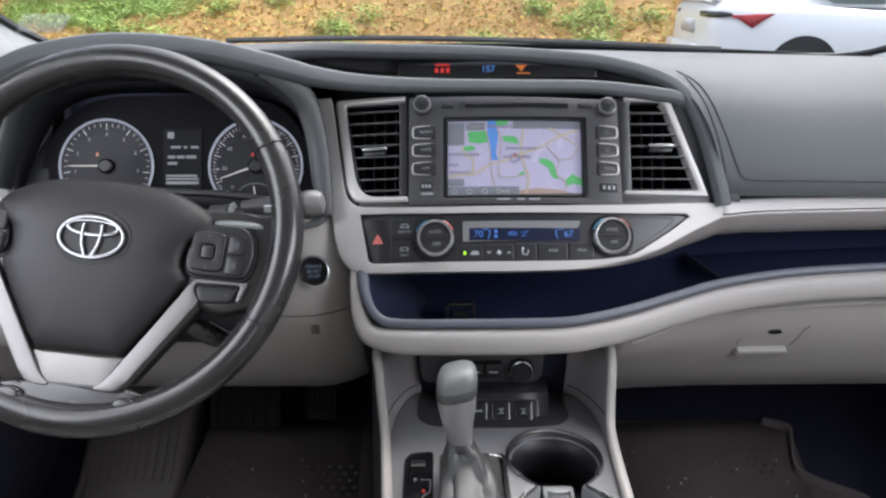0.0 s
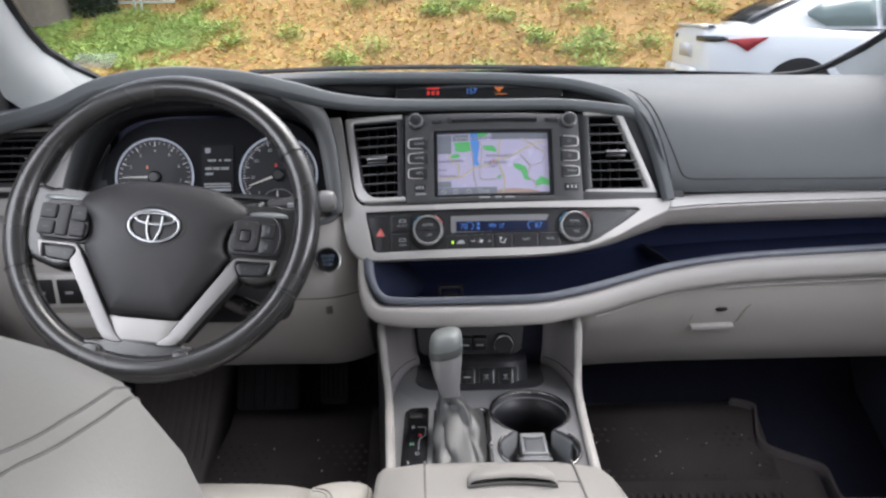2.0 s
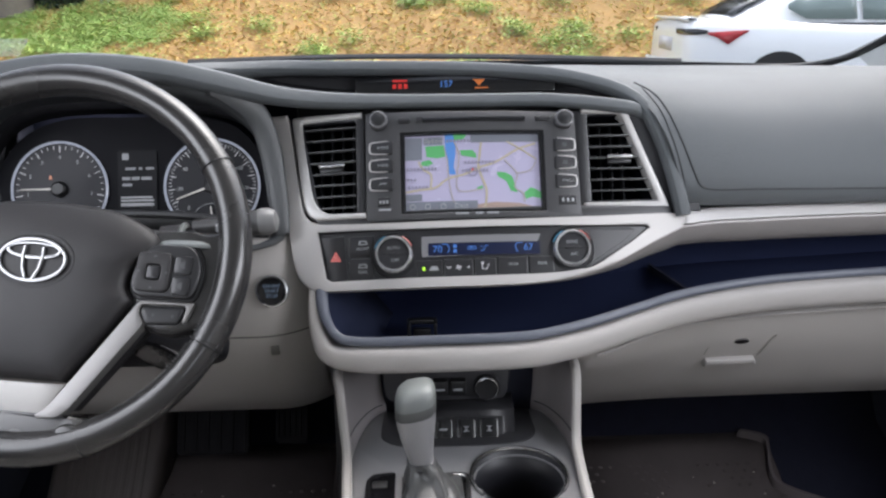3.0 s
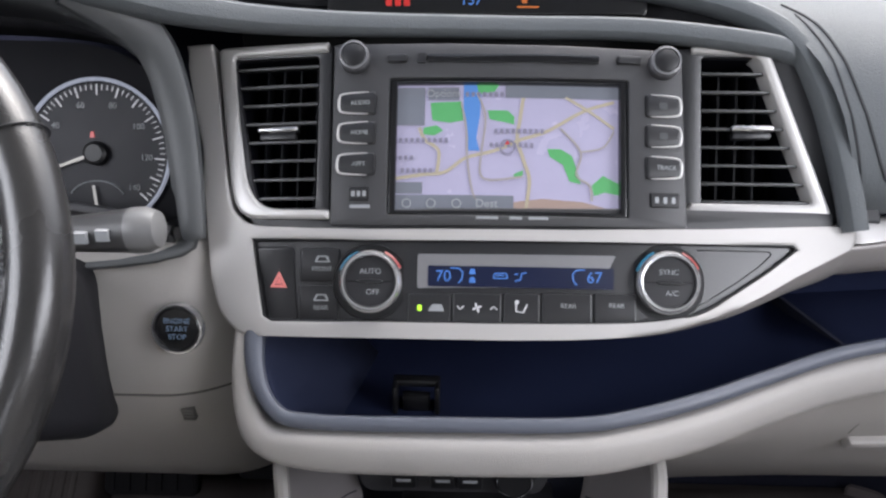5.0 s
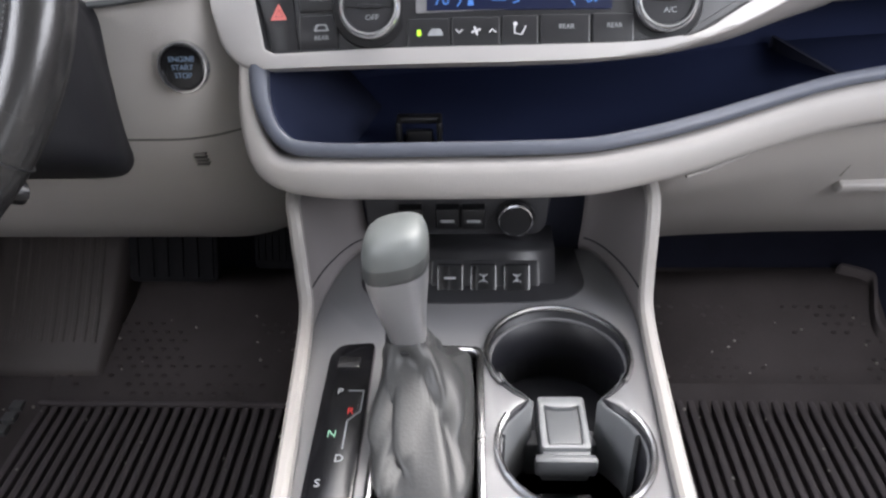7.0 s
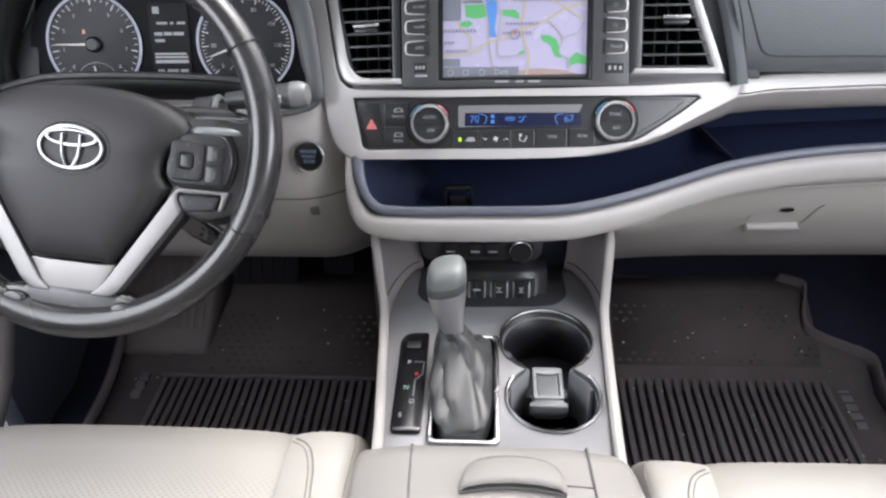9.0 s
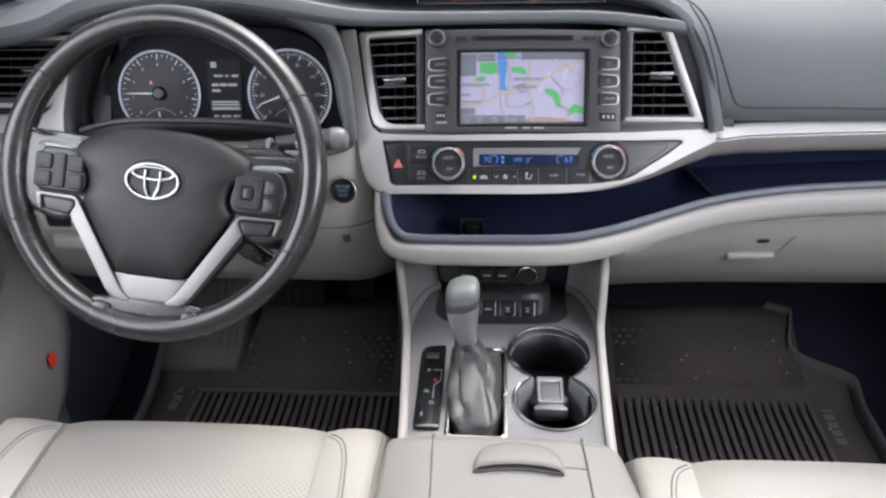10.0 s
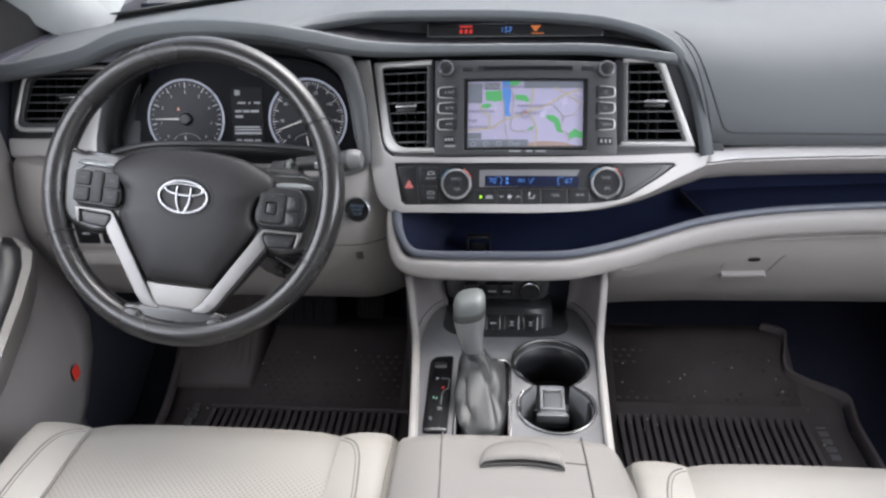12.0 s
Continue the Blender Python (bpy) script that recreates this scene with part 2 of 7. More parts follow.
def part(name, bm, material, parent, label="", smooth=35, solid=0.0):
    """One mesh object under a thing or a part; the bmesh is in world metres."""
    bmesh.ops.recalc_face_normals(bm, faces=bm.faces)
    vs = [v.co for v in bm.verts]
    lo = Vector([min(v[i] for v in vs) for i in range(3)])
    hi = Vector([max(v[i] for v in vs) for i in range(3)])
    c = (lo + hi) / 2
    for v in bm.verts:
        v.co -= c
    me = bpy.data.meshes.new(name)
    bm.to_mesh(me)
    bm.free()
    me.materials.append(material)
    if smooth:
        me.shade_smooth()
        me.set_sharp_from_angle(angle=radians(smooth))
    ob = new(name, me)
    ORIGIN[ob] = c
    if parent:
        ob.parent = parent
        ob.location = c - ORIGIN[parent]
    else:
        ob.location = c
    if solid:
        md = ob.modifiers.new("thickness", "SOLIDIFY")
        md.thickness, md.offset = solid, -1
    return tagged(ob, label) if label else ob


def box(x0, x1, y0, y1, z0, z1, r=0.0, seg=2, m=None):
    bm = bmesh.new()
    bmesh.ops.create_cube(bm, size=1, matrix=Matrix.LocRotScale(((x0 + x1) / 2, (y0 + y1) / 2, (z0 + z1) / 2), None, (x1 - x0, y1 - y0, z1 - z0)))
    if r:
        bmesh.ops.bevel(bm, geom=list(bm.edges), offset=r, segments=seg, profile=0.5, affect="EDGES")
    if m:
        bm.transform(m)
    return bm


def merge(*bms):
    out = bmesh.new()
    for b in bms:
        me = bpy.data.meshes.new("tmp")
        b.to_mesh(me)
        b.free()
        out.from_mesh(me)
        bpy.data.meshes.remove(me)
    return out


def curve(pts, n=8, closed=False):
    """A smooth line through the points."""
    p = [Vector(q) for q in pts]
    k, out = len(p), []
    for i in range(k if closed else k - 1):
        a, b, c, d = (p[(i + j) % k] if closed else p[min(max(i + j, 0), k - 1)] for j in (-1, 0, 1, 2))
        for s in range(n):
            t = s / n
            out.append(0.5 * (2 * b + (c - a) * t + (2 * a - 5 * b + 4 * c - d) * t * t + (3 * b - a - 3 * c + d) * t ** 3))
    return out if closed else out + [p[-1]]


def ease(x, table):
    """Smooth value at x of a short table of (x, value)."""
    if x <= table[0][0]:
        return table[0][1]
    for (a, va), (b, vb) in zip(table, table[1:]):
        if x <= b:
            t = (x - a) / (b - a)
            t = t * t * (3 - 2 * t)
            return va + (vb - va) * t
    return table[-1][1]


def line(x, table):
    return float(np.interp(x, [a for a, _ in table], [b for _, b in table]))


def loft(rows, loop=False, caps=False):
    bm = bmesh.new()
    v = [[bm.verts.new(p) for p in r] for r in rows]
    n = len(rows[0])
    for a, b in zip(v, v[1:]):
        for i in range(n if loop else n - 1):
            j = (i + 1) % n
            bm.faces.new((a[i], a[j], b[j], b[i]))
    if caps:
        bm.faces.new(v[0])
        bm.faces.new(v[-1])
    bmesh.ops.remove_doubles(bm, verts=bm.verts, dist=1e-6)
    return bm


def tube(path, r, seg=8, closed=False, flat=1.0, taper=None):
    """A round bar along a path; flat squeezes it along its binormal."""
    p = [Vector(q) for q in path]
    rows, up = [], None
    for i, q in enumerate(p):
        a = p[(i - 1) % len(p)] if closed or i else q
        b = p[(i + 1) % len(p)] if closed or i < len(p) - 1 else q
        t = (b - a).normalized()
        if up is None:
            up = t.orthogonal().normalized()
        up = (up - t * up.dot(t)).normalized()
        s = t.cross(up)
        rr = r * (taper(i / (len(p) - 1)) if taper else 1)
        rows.append([q + (up * math.cos(k) + s * math.sin(k) * flat) * rr for k in np.linspace(0, 2 * math.pi, seg, endpoint=False)])
    if closed:
        rows.append(rows[0])
    return loft(rows, loop=True, caps=not closed)


def prism(outer, holes=(), n0=0.0, n1=0.01, m=None, bev=0.0, seg=2):
    """A flat plate of any outline with holes, from n0 to n1 along its normal."""
    bm = bmesh.new()
    edges = []
    for lp in (outer, *holes):
        vs = [bm.verts.new((p[0], p[1], n1)) for p in lp]
        edges += [bm.edges.new((vs[i], vs[(i + 1) % len(vs)])) for i in range(len(vs))]
    bmesh.ops.triangle_fill(bm, edges=edges, use_beauty=True)
    rim = [e for e in bm.edges if e.is_boundary]
    ret = bmesh.ops.extrude_edge_only(bm, edges=rim)
    low = [g for g in ret["geom"] if isinstance(g, bmesh.types.BMVert)]
    for v in low:
        v.co.z = n0
    if bev:
        top = [e for e in bm.edges if len(e.link_faces) == 2 and abs(e.verts[0].co.z - n1) < 1e-7 and abs(e.verts[1].co.z - n1) < 1e-7 and e.calc_face_angle(0) > 0.8]
        bmesh.ops.bevel(bm, geom=top, offset=bev, segments=seg, profile=0.5, affect="EDGES")
    if m:
        bm.transform(m)
    return bm


def rrect(u0, u1, s0, s1, r, n=4):
    out = []
    for cx, cy, a in ((u1 - r, s1 - r, 0), (u0 + r, s1 - r, 90), (u0 + r, s0 + r, 180), (u1 - r, s0 + r, 270)):
        out += [(cx + r * math.cos(radians(a + 90 * k / n)), cy + r * math.sin(radians(a + 90 * k / n))) for k in range(n + 1)]
    return out


def soft(pts, r, n=4):
    """An outline with rounded corners; r is one radius or one for each corner."""
    out, k = [], len(pts)
    for i in range(k):
        a, b, c = Vector(pts[i - 1]), Vector(pts[i]), Vector(pts[(i + 1) % k])
        rr = r[i] if isinstance(r, (list, tuple)) else r
        d1, d2 = (a - b), (c - b)
        l1, l2 = min(rr, d1.length * 0.48), min(rr, d2.length * 0.48)
        p, q = b + d1.normalized() * l1, b + d2.normalized() * l2
        for s in range(n + 1):
            t = s / n
            w = p * (1 - t) ** 2 + b * 2 * t * (1 - t) + q * t * t
            out.append((w.x, w.y))
    return out


def oval(cu, cs, a, b, n=32):
    return [(cu + a * math.cos(k), cs + b * math.sin(k)) for k in np.linspace(0, 2 * math.pi, n, endpoint=False)]


def lathe(profile, m, seg=32):
    """A turned body from (radius, height) pairs."""
    bm = loft([[(r * math.cos(k), r * math.sin(k), h) for k in np.linspace(0, 2 * math.pi, seg, endpoint=False)] for r, h in profile], loop=True)
    ends = [[v for v in bm.verts if abs(v.co.z - h) < 1e-9 and math.hypot(v.co.x, v.co.y) < 0.0021] for r, h in (profile[0], profile[-1]) if r < 0.002]
    for e in ends:
        if len(e) > 2:
            bm.faces.new(e)
    bm.transform(m)
    return bm


def lettering(text, size):
    """Flat letters of the built-in font, centred, as a bmesh."""
    cu = bpy.data.curves.new("words", "FONT")
    cu.body, cu.size, cu.extrude, cu.align_x, cu.align_y = text, size, 0.0002, "CENTER", "CENTER"
    ob = bpy.data.objects.new("words", cu)
    me = bpy.data.meshes.new_from_object(ob)
    bpy.data.objects.remove(ob)
    bm = bmesh.new()
    bm.from_mesh(me)
    bpy.data.meshes.remove(me)
    return bm


def words(name, text, size, m, material, parent):
    bm = lettering(text, size)
    bm.transform(m)
    return part(name, bm, material, parent, smooth=0)


def place(m, u, s, n):
    return m @ Matrix.Translation((u, s, n))

# ---- dashboard ----
from mathutils.bvhtree import BVHTree
A = math.atan(0.55)
STACK = Matrix(((1, 0, 0, 0), (0, math.sin(A), -math.cos(A), -0.070), (0, math.cos(A), math.sin(A), 0.996), (0, 0, 0, 1)))


def bent(bm, flat=False):
    """Lays a plate built in (across, up, out) onto the slightly bowed centre stack."""
    bmesh.ops.subdivide_edges(bm, edges=[e for e in bm.edges if abs(e.verts[0].co.x - e.verts[1].co.x) > 0.06], cuts=2)
    for v in bm.verts:
        v.co.z -= 0.034 - 0.13 * (v.co.y - 0.077) if flat else 0.5 * min(abs(v.co.x), 0.3) ** 2
    bm.transform(STACK)
    return bm


def at_stack(u, s, n=0.0):
    return STACK @ Matrix.Translation((u, s, n - 0.5 * min(abs(u), 0.3) ** 2))


def sweep(path, section, d, closed=False, grow=None):
    """A bar of constant section (side, out) along a path; d points out."""
    p = [Vector(q) for q in path]
    rows = []
    for i, q in enumerate(p):
        a = p[i - 1] if i or closed else q
        b = p[(i + 1) % len(p)] if i < len(p) - 1 or closed else q
        t = (b - a).normalized()
        dd = Vector(d(q) if callable(d) else d)
        dd = (dd - t * dd.dot(t)).normalized()
        side = t.cross(dd)
        g = grow(i / (len(p) - 1)) if grow else 1.0
        rows.append([q + side * a_ * g + dd * b_ * g for a_, b_ in section])
    if closed:
        rows.append(rows[0])
    return loft(rows, loop=True, caps=not closed)


def egg(a, b, n=12, p=2.5):
    return [(a * math.copysign(abs(math.cos(k)) ** (2 / p), math.cos(k)), b * math.copysign(abs(math.sin(k)) ** (2 / p), math.sin(k))) for k in np.linspace(0, 2 * math.pi, n, endpoint=False)]


OUT = Vector((0, -math.cos(A), math.sin(A)))
dash = thing("dashboard", (0, 0.2, 0.9), "dark vinyl car dashboard with silver trim and warm grey lower half", "dashboard")

HOOD = [(-0.90, 0.075, 1.128), (-0.80, 0.03, 1.152), (-0.72, 0.0, 1.170), (-0.63, -0.03, 1.192), (-0.55, -0.05, 1.222), (-0.456, -0.06, 1.236), (-0.36, -0.055, 1.230), (-0.29, -0.03, 1.211),
        (-0.23, 0.0, 1.192), (-0.15, 0.03, 1.181), (0.0, 0.045, 1.177), (0.10, 0.043, 1.176), (0.185, 0.034, 1.168), (0.212, 0.046, 1.160), (0.226, 0.052, 1.150)]
RIDGE = [(-0.33, -0.045, 1.224), (-0.30, 0.02, 1.221), (-0.25, 0.07, 1.219), (-0.19, 0.095, 1.216), (-0.03, 0.111, 1.211), (0.09, 0.104, 1.204), (0.15, 0.092, 1.195),
         (0.195, 0.070, 1.182), (0.220, 0.050, 1.164), (0.237, 0.032, 1.134), (0.249, 0.016, 1.100), (0.257, -0.006, 1.062), (0.261, -0.017, 1.038)]
hood_line, ridge_line = curve(HOOD, 8), curve(RIDGE, 8)


def along(pts, x, k):
    return float(np.interp(x, [p[0] for p in pts], [p[k] for p in pts]))


def wind_base(x):
    return 0.78 - 0.74 * x * x, 1.157 + 0.01 * x * x


# deck and passenger pad in one skin
rows, face_rows = [], []
xs = list(np.linspace(-0.82, 0.09, 40)) + list(np.linspace(0.11, 0.82, 30))
FACE = [(0.0, 1.044, 0.006), (0.1, 1.056, -0.004), (0.25, 1.085, 0.0), (0.4, 1.12, 0.016), (0.55, 1.152, 0.044), (0.7, 1.174, 0.082), (0.85, 1.187, 0.12), (1.0, 1.194, 0.165)]
EDGE = [(1.036, 0.264), (1.065, 0.261), (1.10, 0.253), (1.134, 0.242), (1.164, 0.226), (1.182, 0.206), (1.194, 0.17)]


def face_point(f, v, fy=0.165, fz=1.194):
    """A place on the passenger face: f across from the ridge, v up from the trim."""
    z, y = line(v, [(a, b) for a, b, _ in FACE]), line(v, [(a, c) for a, _, c in FACE])
    z, y = z + (fz - 1.194) * v, y + (fy - 0.165) * v * v
    xl = line(z, EDGE)
    xx = xl + f * (0.82 - xl)
    return Vector((xx, y + 0.10 * max(0, xx - 0.55) ** 2, z))


for i, x in enumerate(xs):
    wy, wz = wind_base(x)
    if x < -0.33:
        fy, fz = along(hood_line, x, 1), along(hood_line, x, 2)
    else:
        fy, fz = along(ridge_line, min(x, 0.09), 1), along(ridge_line, min(x, 0.09), 2)
    row = []
    k = ease(x, [(0.09, 0), (0.35, 1)])
    fy, fz = fy * (1 - k) + 0.165 * k, fz * (1 - k) + 1.194 * k
    for t in np.linspace(1, 0, 10):
        y = fy + (wy - fy) * t
        z = fz + (wz - fz) * t + 0.008 * math.sin(math.pi * min(1, t * 1.2)) * (1 if x > -0.3 else 0.4)
        row.append(Vector((x, y, z)))
    rows.append(row)
    if x > 0.1:
        f = (x - 0.11) / (0.82 - 0.11)
        face_rows.append([row[-1]] + [face_point(f, v, fy, fz) for v in np.linspace(0.93, 0, 13)])
bm = merge(loft(rows), loft(face_rows))
bmesh.ops.remove_doubles(bm, verts=bm.verts, dist=1e-5)
bmesh.ops.recalc_face_normals(bm, faces=bm.faces)
tree_ = BVHTree.FromBMesh(bm)
bmesh.ops.dissolve_degenerate(bm, dist=1e-5, edges=bm.edges)
pad = part("upper_pad", bm, PAD, dash, "dark slate soft-touch vinyl top pad", smooth=50)
# the stitched seam across the passenger pad


def on_pad(x, z):
    """The place on the pad's face straight ahead of x, z."""
    hit = tree_.ray_cast(Vector((x, -0.6, z)), Vector((0, 1, 0)))[0]
    return hit if hit else Vector((x, 0.09, z))


SEAM = [(0.215, 0, 1.192), (0.229, 0, 1.185), (0.239, 0, 1.176), (0.247, 0, 1.162), (0.256, 0, 1.140), (0.270, 0, 1.104), (0.279, 0, 1.082), (0.286, 0, 1.072), (0.298, 0, 1.0675), (0.323, 0, 1.0665), (0.383, 0, 1.066), (0.518, 0, 1.064), (0.663, 0, 1.064), (0.803, 0, 1.066)]
part("pad_seam", tube([on_pad(q.x, q.z) + Vector((0, -0.0002, 0)) for q in curve(SEAM, 8)], 0.0012, 6), PADSEAM, pad)
part("pad_seam", tube([on_pad(q.x - 0.0015, q.z) + Vector((-0.0012, 0.0, 0.0)) for q in curve([(0.225, 0, 1.186), (0.240, 0, 1.164), (0.252, 0, 1.13), (0.262, 0, 1.095), (0.270, 0, 1.06), (0.272, 0, 1.042)], 8)], 0.0011, 6), PADSEAM, pad)

# windscreen defroster slot
part("defroster_slot", tube(curve([(-0.46, 0.40, 1.206), (-0.2, 0.43, 1.208), (0.1, 0.39, 1.205), (0.35, 0.30, 1.200)], 8), 0.006, 6, flat=0.6), PADSEAM, pad)

part("hood_bolster", sweep(hood_line, egg(0.013, 0.014), OUT, grow=lambda t: 1 - 0.36 * min(1, max(0, (t - 0.5) / 0.18))), PAD, dash, "rolled vinyl lip above the gauges")
part("ridge", sweep(ridge_line, egg(0.0090, 0.012), OUT), PAD, dash)
# recess under the visor with the small display
rows = []
for x in np.linspace(-0.325, 0.19, 34):
    vy, vz = along(ridge_line, x, 1), along(ridge_line, x, 2)
    by, bz = along(hood_line, x, 1), along(hood_line, x, 2)
    by, bz = min(by, vy), bz
    g = min(1.0, max(0.02, (vy - by) / 0.066))
    rows.append([Vector((x, vy + 0.004, vz + 0.002)), Vector((x, vy + 0.022 * g, vz - 0.006)), Vector((x, vy + 0.014 * g, bz + 0.004)), Vector((x, by + 0.012, bz - 0.003)), Vector((x, by, bz - 0.006))])
part("visor_recess", loft(rows), BINN, dash, solid=0.002)

DM = Matrix.Translation((0.0, 0.101, 1.193)) @ pose(0, 0, 0, 68)
clock = part("centre_display", prism(rrect(-0.15, 0.115, -0.012, 0.011, 0.004), (), -0.004, 0.0, DM, 0.001), GLOSS, dash, "slim gloss black centre display")
for k in range(3):
    part("red_warning", prism(rrect(-0.101 + 0.0075 * k, -0.096 + 0.0075 * k, -0.006, 0.0005, 0.001), (), 0, 0.0006, DM), REDINK, clock)
part("red_warning", prism(rrect(-0.101, -0.081, 0.003, 0.006, 0.001), (), 0, 0.0006, DM), REDINK, clock)
words("display_digits", "157", 0.012, place(DM, -0.03, -0.001, 0.0004), BLUEINK, clock)
part("orange_warning", prism([(0.006, 0.005), (0.022, 0.005), (0.016, -0.001), (0.016, -0.003), (0.012, -0.003), (0.012, -0.001)], (), 0, 0.0006, DM), ORANGEINK, clock)
part("orange_warning", prism(rrect(0.008, 0.026, -0.007, -0.0055, 0.0007), (), 0, 0.0006, DM), ORANGEINK, clock)

# core behind the stack
part("inner_frame", box(-0.236, 0.235, 0.135, 0.40, 0.90, 1.165, 0.004), BLACK, dash)

# silver surround of the climate panel, in one piece with its left column
EDGE_LOW = [(0.2626, 0.0505), (0.2474, 0.0431), (0.2139, 0.0265), (0.1805, 0.0087), (0.1528, -0.0033), (0.1115, -0.0161), (0.0593, -0.0218), (0.0, -0.0238)]
low = [(p.x, p.y) for p in curve([(u, q, 0) for u, q in EDGE_LOW], 4)]
EDGE_FINE = low[::-1]
left = [(p.x, p.y) for p in curve([(-0.180, -0.0245, 0), (-0.1965, -0.0235, 0), (-0.209, -0.0150, 0), (-0.2195, 0.002, 0), (-0.2270, 0.0423, 0), (-0.2375, 0.12, 0), (-0.2525, 0.1867, 0), (-0.2550, 0.203, 0)], 4)]
nook = [(p.x, p.y) for p in curve([(-0.2335, 0.203, 0), (-0.2290, 0.1846, 0), (-0.2190, 0.120, 0), (-0.2110, 0.078, 0), (-0.2040, 0.0655, 0), (-0.190, 0.0585, 0), (-0.15, 0.0558, 0)], 4)]
outer = nook + [(-0.10, 0.0550), (0.05, 0.0562), (0.15, 0.0595), (0.240, 0.0652), (0.2645, 0.0662), (0.2655, 0.0560)] + low + [(-0.10, -0.0242)] + left
low = [(p.x, p.y) for p in curve([(0.2155, 0.0465, 0), (0.2016, 0.0360, 0), (0.184, 0.0238, 0), (0.1455, 0.0008, 0), (0.1206, -0.0062, 0), (0.0799, -0.0105, 0), (0.0, -0.0122, 0)], 5)]
inner = [(-0.1915, 0.0475), (-0.08, 0.0472), (0.05, 0.0478), (0.15, 0.0486), (0.212, 0.0494)] + low + [(-0.09, -0.0125), (-0.174, -0.0128), (-0.1805, -0.0090)]
part("climate_surround", bent(prism(outer, (inner,), -0.014, 0.006, None, 0.003, 3)), SILVER, dash, "satin silver trim frame")
part("inner_edge", bent(tube([(u, q, 0.0040) for u, q in inner], 0.0013, 6, closed=True)), BLACK, dash)
part("vent_ledge", bent(prism(soft([(-0.200, 0.0690), (0.247, 0.0760), (0.247, 0.0640), (0.15, 0.0580), (0.05, 0.0545), (-0.10, 0.0535), (-0.190, 0.0565)], 0.002), (), -0.016, 0.0022, None, 0.0012)), CHAR, dash, "charcoal ledge between vents and trim")


def stack_words(name, text, size, u, q, n, material, parent):
    """Print that follows the bow of the stack; n is its height over the bowed face."""
    bm = lettering(text, size)
    bm.transform(Matrix.Translation((u, q, n)))
    return part(name, bent(bm), material, parent, smooth=0)


def lamella_vent(name, opening, frame_out, slats, lever_u, bright=None, flat=False):
    """An air vent on the stack's plane: bright rim, dark box, slats in front of upright vanes, and a lever."""
    us = [p[0] for p in opening]
    v = part(name, bent(prism(frame_out, (opening,), -0.004, 0.0025 if bright else 0.005, None, 0.0015, 2), flat), PANELBLACK if bright else CHAR, dash, "silver-rimmed air vent")
    if bright:
        part("bright_trim", bent(prism(bright, (), -0.012, 0.0065, None, 0.003, 3), flat), SILVERL, v, "satin silver vent edge")
    else:
        part("bright_rim", bent(tube([(a, b, 0.0035) for a, b in frame_out], 0.0038, 8, closed=True), flat), SILVERL, v)
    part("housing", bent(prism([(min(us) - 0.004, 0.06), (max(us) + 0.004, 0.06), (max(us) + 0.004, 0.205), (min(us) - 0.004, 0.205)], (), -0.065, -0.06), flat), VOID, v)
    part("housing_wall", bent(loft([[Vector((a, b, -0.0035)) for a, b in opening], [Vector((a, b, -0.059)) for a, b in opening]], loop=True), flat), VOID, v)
    s0, s1 = min(p[1] for p in opening), max(p[1] for p in opening)
    for k in range(slats):
        s = s0 + (s1 - s0) * (k + (0.15 if lever_u > 0 else 0.5)) / slats
        hits = []
        for a, b in zip(opening, opening[1:] + opening[:1]):
            if (a[1] - s) * (b[1] - s) < 0:
                hits.append(a[0] + (b[0] - a[0]) * (s - a[1]) / (b[1] - a[1]))
        if len(hits) < 2:
            continue
        sl = box(min(hits) + 0.0003, max(hits) - 0.0003, -0.0011, 0.0011, -0.013, 0.0015, 0.0008, 2)
        sl.transform(pose(0, s, 0, 13))
        part("slat", bent(sl, flat), SLAT, v)
    mid = (s0 + s1) / 2 + 0.002
    lv = box(lever_u - 0.0165, lever_u + 0.0165, mid - 0.0026, mid + 0.0024, -0.008, 0.0055, 0.0022, 3)
    part("lever", bent(lv, flat), SATINCHROME, v, "silver vent lever")
    part("lever_grip", bent(box(lever_u - 0.0145, lever_u + 0.0145, mid - 0.0075, mid - 0.0026, -0.006, 0.0025, 0.0015, 2), flat), PANELBLACK, v)
    n = max(3, round((max(us) - min(us)) / 0.0145))
    for k in range(n):
        q = min(us) + (max(us) - min(us)) * (k + 0.5) / n
        cut = [a[0] + (b[0] - a[0]) * (mid - a[1]) / (b[1] - a[1]) for a, b in zip(opening, opening[1:] + opening[:1]) if (a[1] - mid) * (b[1] - mid) < 0]
        if min(cut) + 0.004 < q < max(cut) - 0.004:
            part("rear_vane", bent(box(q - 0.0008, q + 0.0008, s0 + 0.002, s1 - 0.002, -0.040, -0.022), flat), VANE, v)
    return v


lamella_vent("air_vent", soft([(-0.2135, 0.188), (-0.145, 0.188), (-0.144, 0.0715), (-0.190, 0.0715)], [0.004, 0.003, 0.003, 0.016]),
             soft([(-0.226, 0.197), (-0.135, 0.197), (-0.133, 0.062), (-0.200, 0.062)], [0.006, 0.002, 0.002, 0.02]), 8, -0.176,
             soft([(-0.2275, 0.198), (-0.137, 0.198), (-0.137, 0.1905), (-0.2135, 0.1895), (-0.2095, 0.155), (-0.1985, 0.0885), (-0.1850, 0.0705), (-0.133, 0.0695), (-0.132, 0.0625), (-0.2000, 0.0632), (-0.2105, 0.080)], [0.006, 0.001, 0.001, 0.004, 0.02, 0.016, 0.014, 0.001, 0.001, 0.014, 0.014]))
